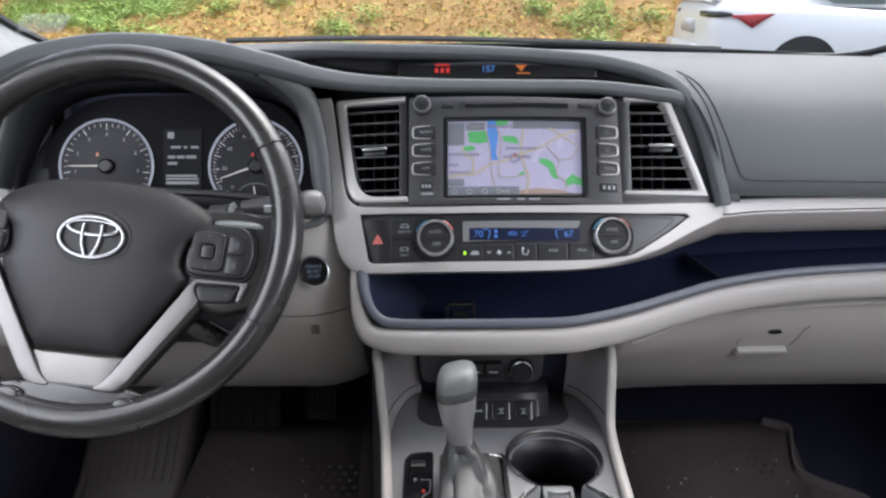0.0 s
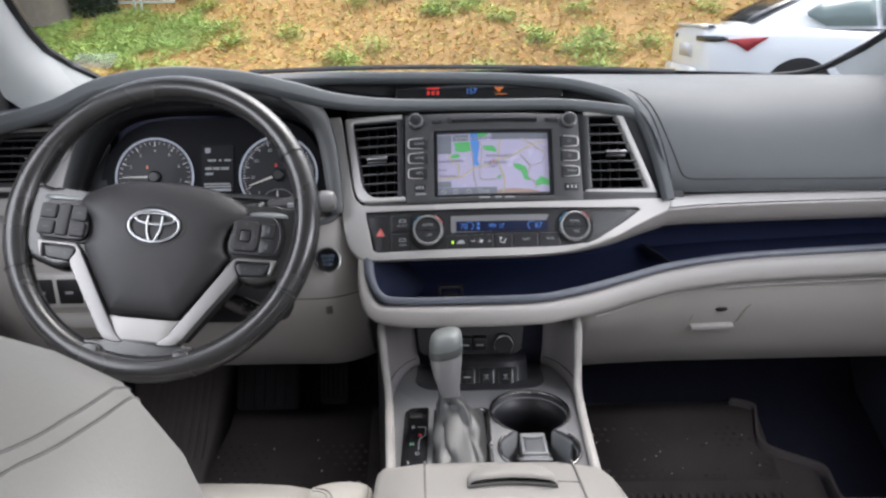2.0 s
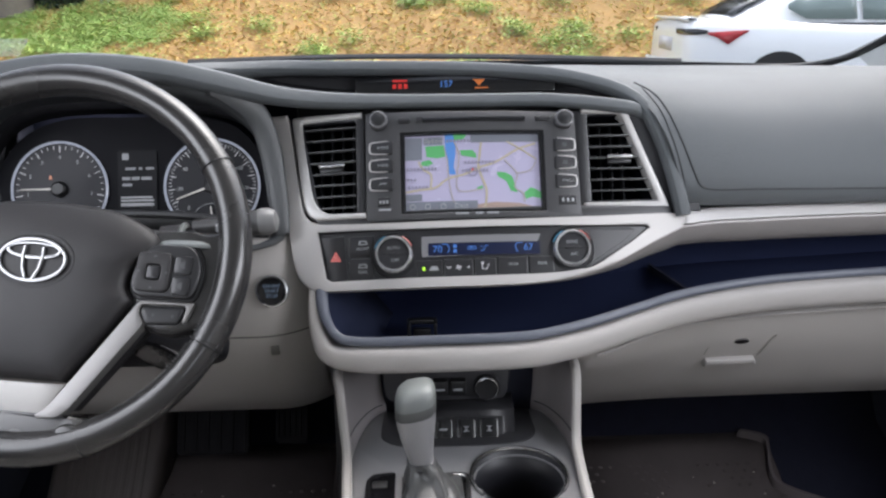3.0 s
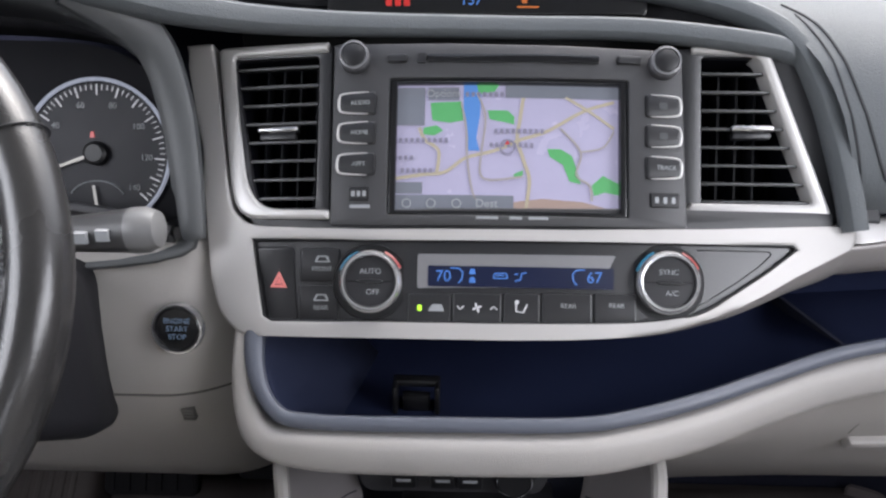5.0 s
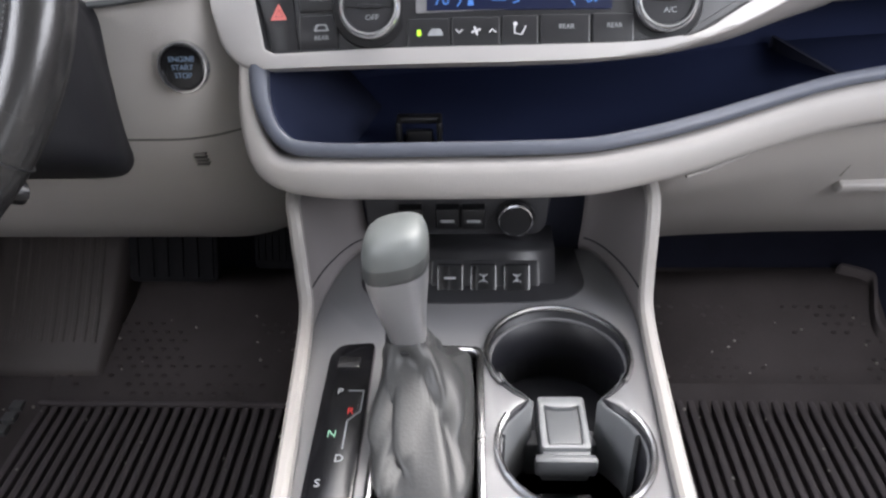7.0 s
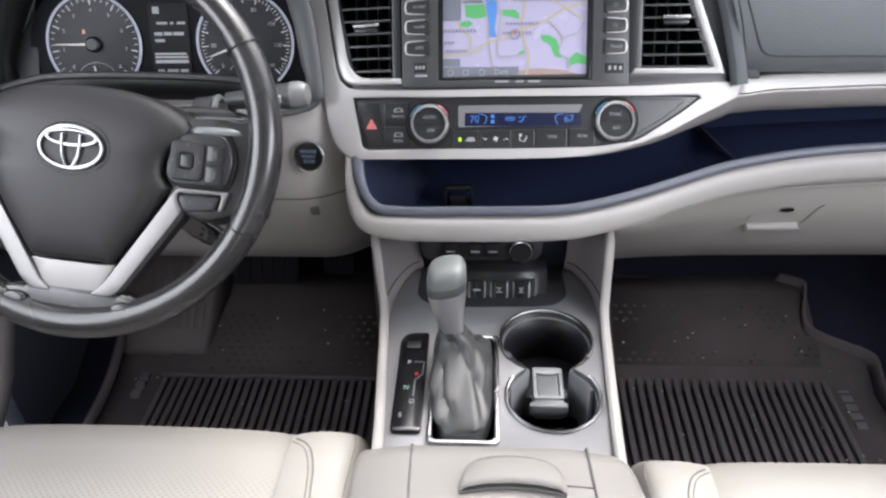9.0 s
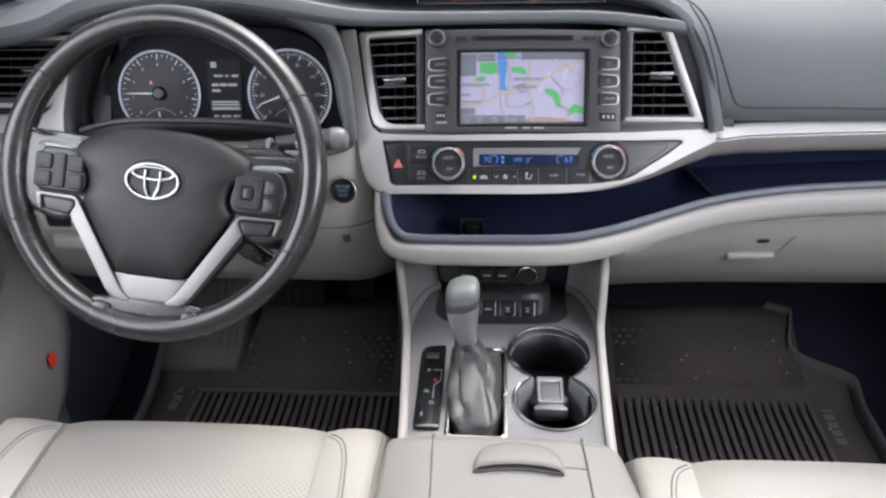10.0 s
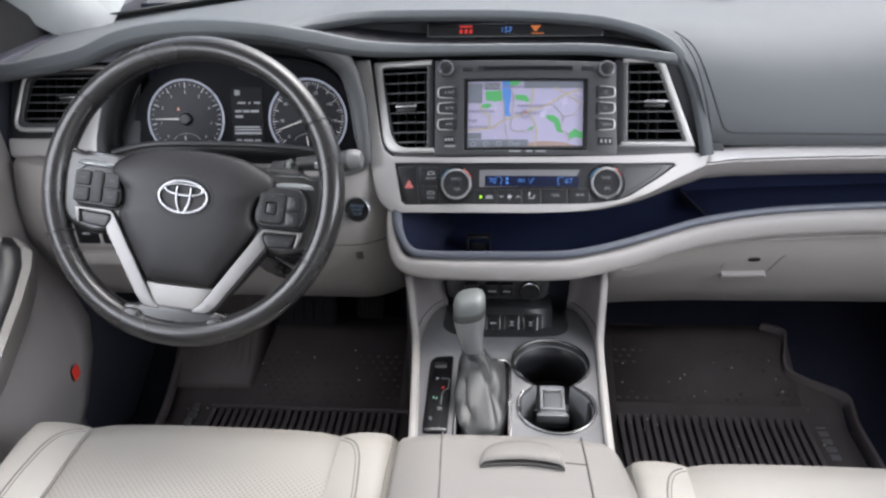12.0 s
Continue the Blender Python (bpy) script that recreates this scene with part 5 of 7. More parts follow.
# side spokes with switches
for sg in (-1, 1):
    def outline(pts, r):
        q = soft([(sg * a, b) for a, b in pts], r)
        return q if sg > 0 else q[::-1]

    spoke = part("side_spoke", prism(outline([(0.070, 0.030), (0.110, 0.0290), (0.150, 0.0330), (0.1720, 0.0400), (0.1755, -0.030), (0.158, -0.058), (0.120, -0.070), (0.090, -0.060), (0.062, -0.040)], 0.012), (), -0.020, 0.0045, HM, 0.008, 5), WHEELL, wheel, "worn dark side spoke", smooth=60)
    def shoulder(u0, u1, s0, s1, n0, n1):
        return loft([[HM @ Vector((sg * (u0 + (u1 - u0) * f), s0 + (s1 - s0) * g + 0.004 * f, n0 + (n1 - n0) * g ** 1.5 - 0.010 * (2 * f - 1) ** 4)) for g in (0, 0.2, 0.45, 0.7, 0.9, 1.0)] for f in np.linspace(0, 1, 9)])

    # grey colour paints the sky's reflection on the dark spoke's upper edge
    part("spoke_shoulder", shoulder(0.092, 0.158, 0.0140, 0.0330, 0.0095, -0.012), mat("shoulder_sky_sheen", (0.125, 0.135, 0.134), 0.2, var=0.3, scale=30, coat=0.4), spoke, "top of the dark spoke with its sky sheen painted grey", smooth=60, solid=0.003)
    BLK = [(0.105, 0.0160), (0.0925, 0.0090), (0.0858, -0.009), (0.0848, -0.027), (0.0920, -0.0350), (0.1440, -0.0338), (0.1495, -0.010), (0.1450, 0.008), (0.1365, 0.0165)]
    part("switch_gap", prism(outline([(0.116 + (a - 0.116) * 1.075, -0.010 + (b + 0.010) * 1.09) for a, b in BLK], 0.008), (), 0.0, 0.0080, HM, 0.002), BLACK, spoke)
    block = part("switch_block", prism(outline(BLK, 0.008), (), 0.0, 0.0135, HM, 0.003, 3), BUTTON, wheel, "dark grey thumb switch block")
    if sg > 0:
        pb = part("pad_button", prism(rrect(0.0895, 0.1215, -0.0300, 0.0075, 0.006), (rrect(0.0995, 0.1125, -0.0185, -0.0045, 0.003),), 0.01, 0.0168, HM, 0.002, 3), HUB, block)
        part("centre_button", prism(rrect(0.1000, 0.1120, -0.0180, -0.0050, 0.0025), (), 0.01, 0.0172, HM, 0.0015), BUTTON, block)
        for q in ((0.0925, -0.0115), (0.1185, -0.0115), (0.106, 0.0035), (0.106, -0.0262)):
            part("legend", prism(oval(*q, 0.0013, 0.0013, 8), (), 0.016, 0.0171, HM), WHEELINK, pb)
        for s0 in (-0.0310, -0.0115):
            b = part("button", prism(rrect(0.1245, 0.1405, s0, s0 + 0.0175, 0.003), (), 0.01, 0.0160, HM, 0.0015), BUTTON, block)
            part("legend", prism(soft([(0.1300, s0 + 0.0065), (0.1345, s0 + 0.0045), (0.1345, s0 + 0.0125), (0.1300, s0 + 0.0105)], 0.0008), (), 0.0155, 0.0163, HM), WHEELINK, b)
    else:
        for u0, u1, cuts in ((-0.1465, -0.1265, ((-0.0300, -0.0115), (-0.0100, 0.0090))), (-0.1250, -0.1100, ((-0.0305, 0.0100),)), (-0.1085, -0.0885, ((-0.0305, -0.0125), (-0.0110, 0.0085)))):
            for s0, s1 in cuts:
                b = part("button", prism(rrect(u0, u1, s0, s1, 0.0035), (), 0.01, 0.0162, HM, 0.002, 3), HUB, block)
                if len(cuts) > 1:
                    part("legend", prism(rrect((u0 + u1) / 2 - 0.0035, (u0 + u1) / 2 + 0.0035, (s0 + s1) / 2 - 0.0008, (s0 + s1) / 2 + 0.0008, 0.0005), (), 0.0158, 0.0165, HM), WHEELINK, b)
    trim = part("lower_spoke", prism(outline([(0.1465, -0.0365), (0.0990, -0.0370), (0.0945, -0.0400), (0.0305, -0.1395), (0.0200, -0.1475), (0.0235, -0.1500), (0.0400, -0.1490), (0.0475, -0.1430), (0.1015, -0.0610), (0.1020, -0.0580), (0.0960, -0.0480), (0.0985, -0.0415), (0.1400, -0.0400), (0.1375, -0.0560), (0.1405, -0.0555)], [0.002, 0.004, 0.006, 0.006, 0.002, 0.002, 0.006, 0.006, 0.004, 0.003, 0.004, 0.003, 0.003, 0.001, 0.001]), (), -0.004, 0.0105, HM, 0.0013, 3), WHEELSILVER, wheel, "satin silver lower spoke")
    tog = part("toggle", prism(outline([(0.1385, -0.0412), (0.0990, -0.0425), (0.0972, -0.0480), (0.1030, -0.0595), (0.1330, -0.0570)], 0.004), (), -0.002, 0.0095, HM, 0.0025, 3), BUTTON, trim)
    for q in (0.110, 0.128):
        part("legend", prism(rrect(sg * q - 0.0012, sg * q + 0.0012, -0.0512, -0.0488, 0.0006), (), 0.009, 0.0098, HM), WHEELINK, tog)
    part("spoke_back", prism(outline([(0.094, -0.047), (0.034, -0.136), (0.047, -0.143), (0.1060, -0.0580)], 0.004), (), -0.018, -0.003, HM, 0.004, 3), HUB, trim)
    part("rim_clip", prism(oval(sg * 0.054, -0.160, 0.0125, 0.0075, 24), (), 0.006, 0.0150, HM, 0.004, 4), WHEELL, wheel)
    part("rim_clip", prism(oval(sg * 0.066, -0.163, 0.006, 0.0055, 18), (), 0.006, 0.0160, HM, 0.003, 4), WHEELL, wheel)
part("lower_plate", prism(soft([(-0.0430, -0.1182), (-0.020, -0.1198), (0.020, -0.1198), (0.0430, -0.1182), (0.0285, -0.1440), (0.0225, -0.1475), (-0.0225, -0.1475), (-0.0285, -0.1440)], 0.003), (), -0.006, 0.0080, HM, 0.002, 3), WHEELPLATE, wheel, "light silver plate between the lower spokes")
part("rim_web", prism(soft([(-0.046, -0.1455), (0.046, -0.1455), (0.076, -0.1500), (0.062, -0.172), (0.0, -0.180), (-0.062, -0.172), (-0.076, -0.1500)], [0.004, 0.004, 0.012, 0.02, 0.03, 0.02, 0.012]), (), -0.012, 0.0090, HM, 0.006, 4), WHEELL, wheel, "worn leather web below the plate")
# column and stalks
part("column_shroud", loft([[Vector((-0.42 + a, y, z0 + b)) for a, b in egg(wd, (zt - zb) / 2, 32, 9)] for y, z0, wd, zt, zb in [(y, (zt + zb) / 2, wd, zt, zb) for y, wd, zt, zb in ((-0.19, 0.06, 1.09, 0.955), (-0.165, 0.105, 1.08, 0.938), (-0.142, 0.125, 1.07, 0.922), (-0.11, 0.128, 1.05, 0.899), (-0.08, 0.118, 1.032, 0.881), (-0.06, 0.111, 1.02, 0.869), (0.02, 0.10, 1.01, 0.87))]], loop=True, caps=True), BINN, wheel, "dark steering column cover")
p0, p1 = Vector((-0.335, -0.120, 1.064)), Vector((-0.221, -0.120, 1.073))
stalk = part("stalk", tube([p0 + (p1 - p0) * t for t in np.linspace(0.2, 0.84, 8)], 0.0146, 14, taper=lambda k: 0.62 + 0.36 * k), mat("charcoal_stalk_plastic", (0.034, 0.034, 0.035), 0.4), wheel, "charcoal wiper stalk with grey tip")
part("tip", tube([p0 + (p1 - p0) * t for t in (0.83, 0.85, 0.92, 0.98, 1.0)], 0.0146, 14, taper=lambda k: (1.0, 1.02, 1.0, 0.8, 0.4)[round(k * 4)]), mat("grey_stalk_tip", (0.11, 0.11, 0.11), 0.4), stalk)
for q0, q1, rad, mt in ((-0.10, 0.10, 0.020, CHAR), (0.10, 0.14, 0.0215, SHIFTCAP), (0.14, 0.24, 0.0155, BLACK)):
    part("collar", tube([p0 + Vector((0, -0.004, -0.013)) + (p1 - p0) * t for t in (q0, q0 + 0.01, q1 - 0.01, q1)], rad, 18, taper=lambda k: 0.9 if k in (0.0, 1.0) else 1.0), mt, stalk)
for i in range(3):
    part("legend", box(-0.285 + 0.014 * i, -0.277 + 0.014 * i, -0.1352, -0.130, 1.066 + 0.002 * i, 1.073 + 0.002 * i), GREYINK, stalk)
LM = Matrix.Translation((-0.3280, -0.2100, 0.9540)) @ pose(0, 0, 0, 58, 0, -36) @ Matrix.Diagonal((1.45, 0.92, 1, 1))
lev = part("cruise_lever", prism(soft([(-0.032, 0.010), (-0.010, 0.0125), (0.024, 0.0085), (0.030, 0.001), (0.026, -0.0085), (-0.006, -0.0125), (-0.032, -0.010)], 0.005), (), -0.008, 0.006, LM, 0.004, 4), GLOSS, wheel, "black cruise lever below the spoke")
part("lever_edge", tube([LM @ Vector(p) for p in ((-0.008, 0.0118, 0.003), (0.010, 0.0105, 0.004), (0.024, 0.0078, 0.003), (0.0290, 0.001, 0.002))], 0.0007, 6), SATIN, lev)
for i in range(3):
    for k in (-1, 1):
        part("legend", prism(rrect(-0.004 + 0.009 * i, -0.001 + 0.009 * i, k * 0.0035 - 0.0012, k * 0.0035 + 0.0012, 0.0004), (), 0.005, 0.0064, LM), WHEELINK, lev)

# ---- centre console ----
console = thing("centre_console", (-0.028, -0.35, 0.40), "satin grey centre console with warm grey side rails", "console")
for x, sg in ((-0.173, -1), (0.121, 1)):
    k_ = 1.0 if sg > 0 else 1.9
    side = [(-0.05, 0.868, 0.0), (-0.082, 0.862, 0.0), (-0.100, 0.845, -0.002 * k_), (-0.115, 0.81, -0.004 * k_), (-0.145, 0.786, -0.007 * k_), (-0.25, 0.781, -0.012 * k_), (-0.34, 0.783, -0.016 * k_), (-0.42, 0.785, -0.018 * k_)]
    path = curve([(x + sg * d, y, z) for y, z, d in side], 5)
    rail = part("side_rail", sweep(path, egg(0.006, 0.007, 10), (0, -0.6, 0.8)), BEIGE, console, "warm grey edge rail")
    rows = []
    for p in path:
        rows.append([p + Vector((sg * 0.004, 0, 0)), p + Vector((sg * 0.007, 0, -0.03)), Vector((p.x + sg * 0.012, p.y, 0.60)), Vector((p.x + sg * 0.012, p.y, 0.36))])
    rows.insert(0, [Vector((r.x, 0.45, r.z)) for r in rows[0]])
    rows.append([Vector((r.x, -1.0, r.z)) for r in rows[-1]])
    part("side_panel", loft(rows), CHAR, console, solid=0.004)
    # rounded inner cheek of the pocket under the dash, parted from the plate by a curved seam
    fine = [p for p in path if p.y > -0.16]
    ys, zs, ds = [p.y for p in fine], [p.z for p in fine], [(p.x - x) * sg for p in fine]

    def cheek(z, a):
        yr = float(np.interp(-z, [-q for q in zs], ys))
        xr = x + sg * float(np.interp(-z, [-q for q in zs], ds)) - sg * 0.004
        w = 0.040 - 0.004 * (0.868 - z) / 0.094
        return Vector((xr - sg * w * (1 - math.cos(a)), yr + max(0.006, -0.0285 - yr) * math.sin(a) ** 1.15, z))

    part("pocket_cheek", loft([[cheek(z, a) for a in np.linspace(0, math.pi / 2, 13)] for z in np.linspace(0.868, 0.774, 15)]), TAUPE, console, smooth=60, solid=0.002)
    part("cheek_seam", tube([cheek(0.798 - 0.010 * math.sin(a), a) + Vector((-sg * 0.0004, -0.0004, 0)) for a in np.linspace(0.05, 1.45, 16)], 0.0008, 6), PADSEAM, console)
top_out = soft([(-0.150, -0.027), (0.098, -0.027), (0.114, -0.09), (0.104, -0.25), (0.102, -0.40), (-0.139, -0.40), (-0.150, -0.25), (-0.164, -0.09)], 0.004)
C1, C2 = (0.041, -0.174, 0.0555), (0.044, -0.266, 0.0525)


def cup_outline():
    """The two round cups joined at a waist."""
    d = math.hypot(C2[0] - C1[0], C2[1] - C1[1])
    a1 = math.acos((d * d + C1[2] ** 2 - C2[2] ** 2) / (2 * d * C1[2]))
    a2 = math.acos((d * d + C2[2] ** 2 - C1[2] ** 2) / (2 * d * C2[2]))
    ax = math.atan2(C2[1] - C1[1], C2[0] - C1[0])
    pts = [(C1[0] + C1[2] * math.cos(k), C1[1] + C1[2] * math.sin(k)) for k in np.linspace(ax + a1, ax - a1 + 2 * math.pi, 26)]
    pts += [(C2[0] + C2[2] * math.cos(k), C2[1] + C2[2] * math.sin(k)) for k in np.linspace(ax - math.pi + a2, ax + math.pi - a2, 26)]
    return pts


cups = cup_outline()
gate = rrect(-0.090, -0.020, -0.335, -0.175, 0.006)
TOPZ = 0.775
plate = part("top_plate", prism(top_out, (cups, gate), TOPZ - 0.02, TOPZ, None, 0.002), SATIN, console, "satin grey top plate")
for arc in ([p for p in cups[:26] if p[1] > -0.210], [p for p in cups[26:] if p[1] < -0.233]):
    part("cup_ring", tube([(u, s, TOPZ + 0.001) for u, s in arc], 0.0026, 8), SATINCHROME, plate, "chrome cup holder ring")
part("inner_ring", tube([(u * 0.955 + 0.0019, (s + 0.22) * 0.955 - 0.22, TOPZ - 0.007) for u, s in cups], 0.0015, 6, closed=True), SATIN, plate)
CUPDARK = mat("cup_well_rubber", (0.013, 0.0132, 0.0165), 0.45, var=0.2, scale=20)
part("cup_well", loft([[Vector((u, s, z)) for u, s in cups] for z in (TOPZ, TOPZ - 0.075)], loop=True, caps=False), CUPDARK, plate, solid=0.002)
part("cup_floor", prism(cups, (), TOPZ - 0.078, TOPZ - 0.075), CUPDARK, plate)
INS = mat("grey_insert", (0.10, 0.104, 0.108), 0.4, var=0.1, scale=20)
WING = mat("smoked_grey_wing", (0.13, 0.135, 0.14), 0.2, var=0.1, scale=20)
ins = part("cup_insert", merge(box(0.0235, 0.0585, -0.258, -0.203, 0.728, 0.756, 0.003), box(0.0185, 0.0625, -0.2635, -0.2555, 0.740, 0.7565, 0.003), box(0.014, 0.068, -0.230, -0.214, 0.70, 0.735, 0.003)), INS, plate, "grey cup divider insert")
part("insert_frame", prism(rrect(0.0235, 0.0585, -0.2535, -0.2035, 0.003), (soft([(0.0280, -0.2125), (0.0350, -0.2150), (0.0470, -0.2150), (0.0540, -0.2125), (0.0535, -0.2495), (0.0285, -0.2495)], 0.002),), 0.752, 0.7595, None, 0.0015), mat("grey_insert_top", (0.17, 0.175, 0.18), 0.36, var=0.1, scale=30), ins)
part("insert_pad", prism(soft([(0.0290, -0.2165), (0.0355, -0.2185), (0.0465, -0.2185), (0.0530, -0.2165), (0.0525, -0.2485), (0.0295, -0.2485)], 0.002), (), 0.752, 0.7580, None, 0.001), INS, ins)
foot = part("insert_foot", box(0.022, 0.060, -0.276, -0.262, 0.700, 0.722, 0.002), BLACK, ins)
part("foot_slot", box(0.026, 0.056, -0.277, -0.270, 0.704, 0.7185, 0.001), VOID, foot)
for sg in (-1, 1):
    fin = [[Vector((0.0425 + sg * a, y, z)) for a, z in ((w0 - 0.0045, 0.7715), (w0 - 0.0015, 0.7735), (w0, 0.705), (w0 - 0.004, 0.705))] for y, w0 in ((-0.192, 0.0495), (-0.200, 0.0465), (-0.208, 0.0400), (-0.215, 0.0325), (-0.2215, 0.0275), (-0.228, 0.0310), (-0.236, 0.0385), (-0.245, 0.0455), (-0.253, 0.0490))]
    part("insert_wing", loft(fin, loop=True, caps=True), WING, ins, smooth=60)
# pocket back with sockets and switches
# back wall coloured near-black to paint in the pocket's deep shade
back = part("pocket_back", loft([[Vector((x, y, z)) for y, z in ((-0.028, 0.875), (-0.026, 0.84), (-0.026, 0.80), (-0.026, 0.762))] for x in (-0.150, -0.05, 0.0, 0.096)]), mat("pocket_shade_black", (0.007, 0.008, 0.014), 0.6, var=0.2, spec=0.2, bump=0.2, bscale=1200), console, "pocket with painted-in deep shade, sockets and switches", solid=0.002)
part("socket_plate", prism(soft([(-0.118, 0.799), (0.040, 0.799), (0.047, 0.880), (-0.125, 0.880)], [0.014, 0.016, 0.002, 0.002]), (), 0.026, 0.0425, Matrix(((1, 0, 0, 0), (0, 0, -1, 0), (0, 1, 0, 0), (0, 0, 0, 1))), 0.002), mat("socket_plate_grey", (0.030, 0.030, 0.033), 0.5, var=0.15, scale=20, bump=0.2, bscale=1200), back)
for x0 in (-0.080, -0.047, -0.024):
    u = part("usb_socket", box(x0 - 0.0105, x0 + 0.0105, -0.053, -0.038, 0.812, 0.833, 0.002), BLACK, back)
    part("legend", box(x0 - 0.006, x0 + 0.006, -0.0536, -0.050, 0.820, 0.8225), GREYINK, u)
cg = part("power_socket", lathe([(0.0175, 0), (0.0175, 0.006), (0.014, 0.010), (0.0004, 0.010)], Matrix.Translation((0.013, -0.042, 0.820)) @ pose(0, 0, 0, 85), 28), BLACK, back, "round power socket with chrome cap")
part("cap_ring", lathe([(0.0135, 0.009), (0.014, 0.0115), (0.0155, 0.011), (0.016, 0.008)], Matrix.Translation((0.013, -0.042, 0.820)) @ pose(0, 0, 0, 85), 28), DARKCHROME, cg)
# thin dark sheet added over the plate's rear to paint its shade
part("plate_shade", prism(soft([(-0.122, -0.027), (0.070, -0.027), (0.074, -0.088), (0.058, -0.105), (0.03, -0.110), (-0.05, -0.112), (-0.105, -0.108), (-0.124, -0.090)], [0.002, 0.002, 0.012, 0.01, 0.01, 0.01, 0.012, 0.012]), (), TOPZ - 0.003, TOPZ + 0.0012, None, 0.0008), mat("satin_plate_shade", (0.034, 0.034, 0.037), 0.36, metal=0.1, var=0.15, scale=20), back)
part("switch_step", loft([[Vector((x, y, z)) for y, z in ((-0.026, 0.8015), (-0.062, 0.8005), (-0.067, 0.7975), (-0.090, 0.7685), (-0.094, 0.764))] for x in (-0.082, -0.0, 0.047)]), PANELBLACK, back, solid=0.003)
part("switch_bezel", prism(rrect(-0.0615, 0.0335, -0.0165, 0.0165, 0.003), (), -0.006, 0.001, Matrix.Translation((0, -0.0835, 0.7805)) @ pose(0, 0, 0, 52), 0.001), PANELBLACK, back)
for i, x0 in enumerate((-0.0445, -0.0155, 0.0135)):
    m = Matrix.Translation((x0, -0.0845, 0.782)) @ pose(0, 0, 0, 52)
    b = part("switch", prism(rrect(-0.0115, 0.0115, -0.0125, 0.0125, 0.002), (), -0.004, 0.004, m, 0.0015), GLOSS, back, "square black switch")
    if i == 0:
        part("legend", prism([(-0.005, -0.001), (0.005, -0.001), (0.005, 0.001), (-0.005, 0.001)], (), 0.003, 0.0044, m), GREYINK, b)
    else:
        for q in (-1, 1):
            part("legend", tube([m @ Vector((-0.0035, 0.0035 * q, 0.0042)), m @ Vector((0.0, 0.0012 * q, 0.0042)), m @ Vector((0.0035, 0.0035 * q, 0.0042))], 0.0006, 5), GREYINK, b)
        part("legend", prism([(-0.0006, -0.0035), (0.0006, -0.0035), (0.0006, 0.0035), (-0.0006, 0.0035)], (), 0.003, 0.0044, m), GREYINK, b)
part("pocket_seal", box(-0.16, 0.105, -0.075, -0.04, 0.866, 0.880, 0.003), BLACK, console)
# shifter
prnd = part("shift_indicator", prism(soft([(-0.133, -0.325), (-0.100, -0.325), (-0.101, -0.167), (-0.128, -0.170), (-0.135, -0.182)], 0.006), (), TOPZ - 0.002, TOPZ + 0.006, None, 0.002), GLOSS, plate, "gloss black gear indicator")
for tx, x, y, mt in (("P", -0.121, -0.222, GREYINK), ("R", -0.111, -0.241, REDINK), ("N", -0.121, -0.262, glow("pale_green_print", (0.4, 0.8, 0.55), 0.3)), ("D", -0.113, -0.283, GREYINK), ("S", -0.124, -0.303, GREYINK)):
    words("gear_letter", tx, 0.0085, Matrix.Translation((x, y, TOPZ + 0.0062)), mt, prnd)
part("gear_line", tube([(-0.115, -0.221, TOPZ + 0.0062), (-0.104, -0.221, TOPZ + 0.0062), (-0.104, -0.241, TOPZ + 0.0062), (-0.112, -0.25, TOPZ + 0.0062), (-0.112, -0.275, TOPZ + 0.0062)], 0.0006, 5), GREYINK, prnd)
part("release_button", prism(rrect(-0.127, -0.110, -0.198, -0.186, 0.0015), (), TOPZ + 0.003, TOPZ + 0.0075, None, 0.001), BLACK, prnd)
part("gate_frame", prism(rrect(-0.094, -0.016, -0.340, -0.170, 0.008), (rrect(-0.088, -0.022, -0.333, -0.177, 0.006),), TOPZ - 0.004, TOPZ + 0.006, None, 0.003), SATINCHROME, plate, "chrome shifter frame")
brows = []
BOOTP = [(-0.012, 0.034, 0.086, -0.245), (0.006, 0.033, 0.078, -0.244), (0.014, 0.030, 0.060, -0.238), (0.020, 0.026, 0.044, -0.230), (0.027, 0.022, 0.031, -0.220), (0.034, 0.018, 0.023, -0.213), (0.042, 0.0155, 0.018, -0.208), (0.050, 0.0135, 0.015, -0.206)]
for h in np.linspace(-0.012, 0.050, 26):
    w, d, cy = (line(h, [(q[0], q[k]) for q in BOOTP]) for k in (1, 2, 3))
    free = min(1, max(0, h / 0.012)) * min(1, max(0.25, (0.052 - h) / 0.012))
    ring = []
    for k in np.linspace(0, 2 * math.pi, 48, endpoint=False):
        fold = 0.36 * (abs(math.sin(2 * k + 75 * h)) - 0.6) + 0.16 * (abs(math.sin(3.5 * k - 110 * h + 1)) - 0.6) + 0.03 * math.sin(11 * k + 90 * h)
        r = 1 + free * (fold - 0.04)
        e = 2 / 3.2
        ring.append(Vector((-0.056 - 0.34 * max(h, 0) + w * r * math.copysign(abs(math.cos(k)) ** e, math.cos(k)), cy + d * r * math.copysign(abs(math.sin(k)) ** e, math.sin(k)), TOPZ + h + free * 0.003 * math.sin(2 * k + 60 * h))))
    brows.append(ring)
part("boot_collar", loft([[Vector((-0.0705 + a, -0.206 + b, z)) for a, b in egg(w, w * 1.08, 20, 2.8)] for z, w in ((0.814, 0.0135), (0.8145, 0.0150), (0.8185, 0.0152), (0.8195, 0.0135))], loop=True, caps=True), CHAR, plate)
part("shift_boot", loft(brows, loop=True, caps=True), BOOT, plate, "creased grey leather boot", smooth=60)
kn = []
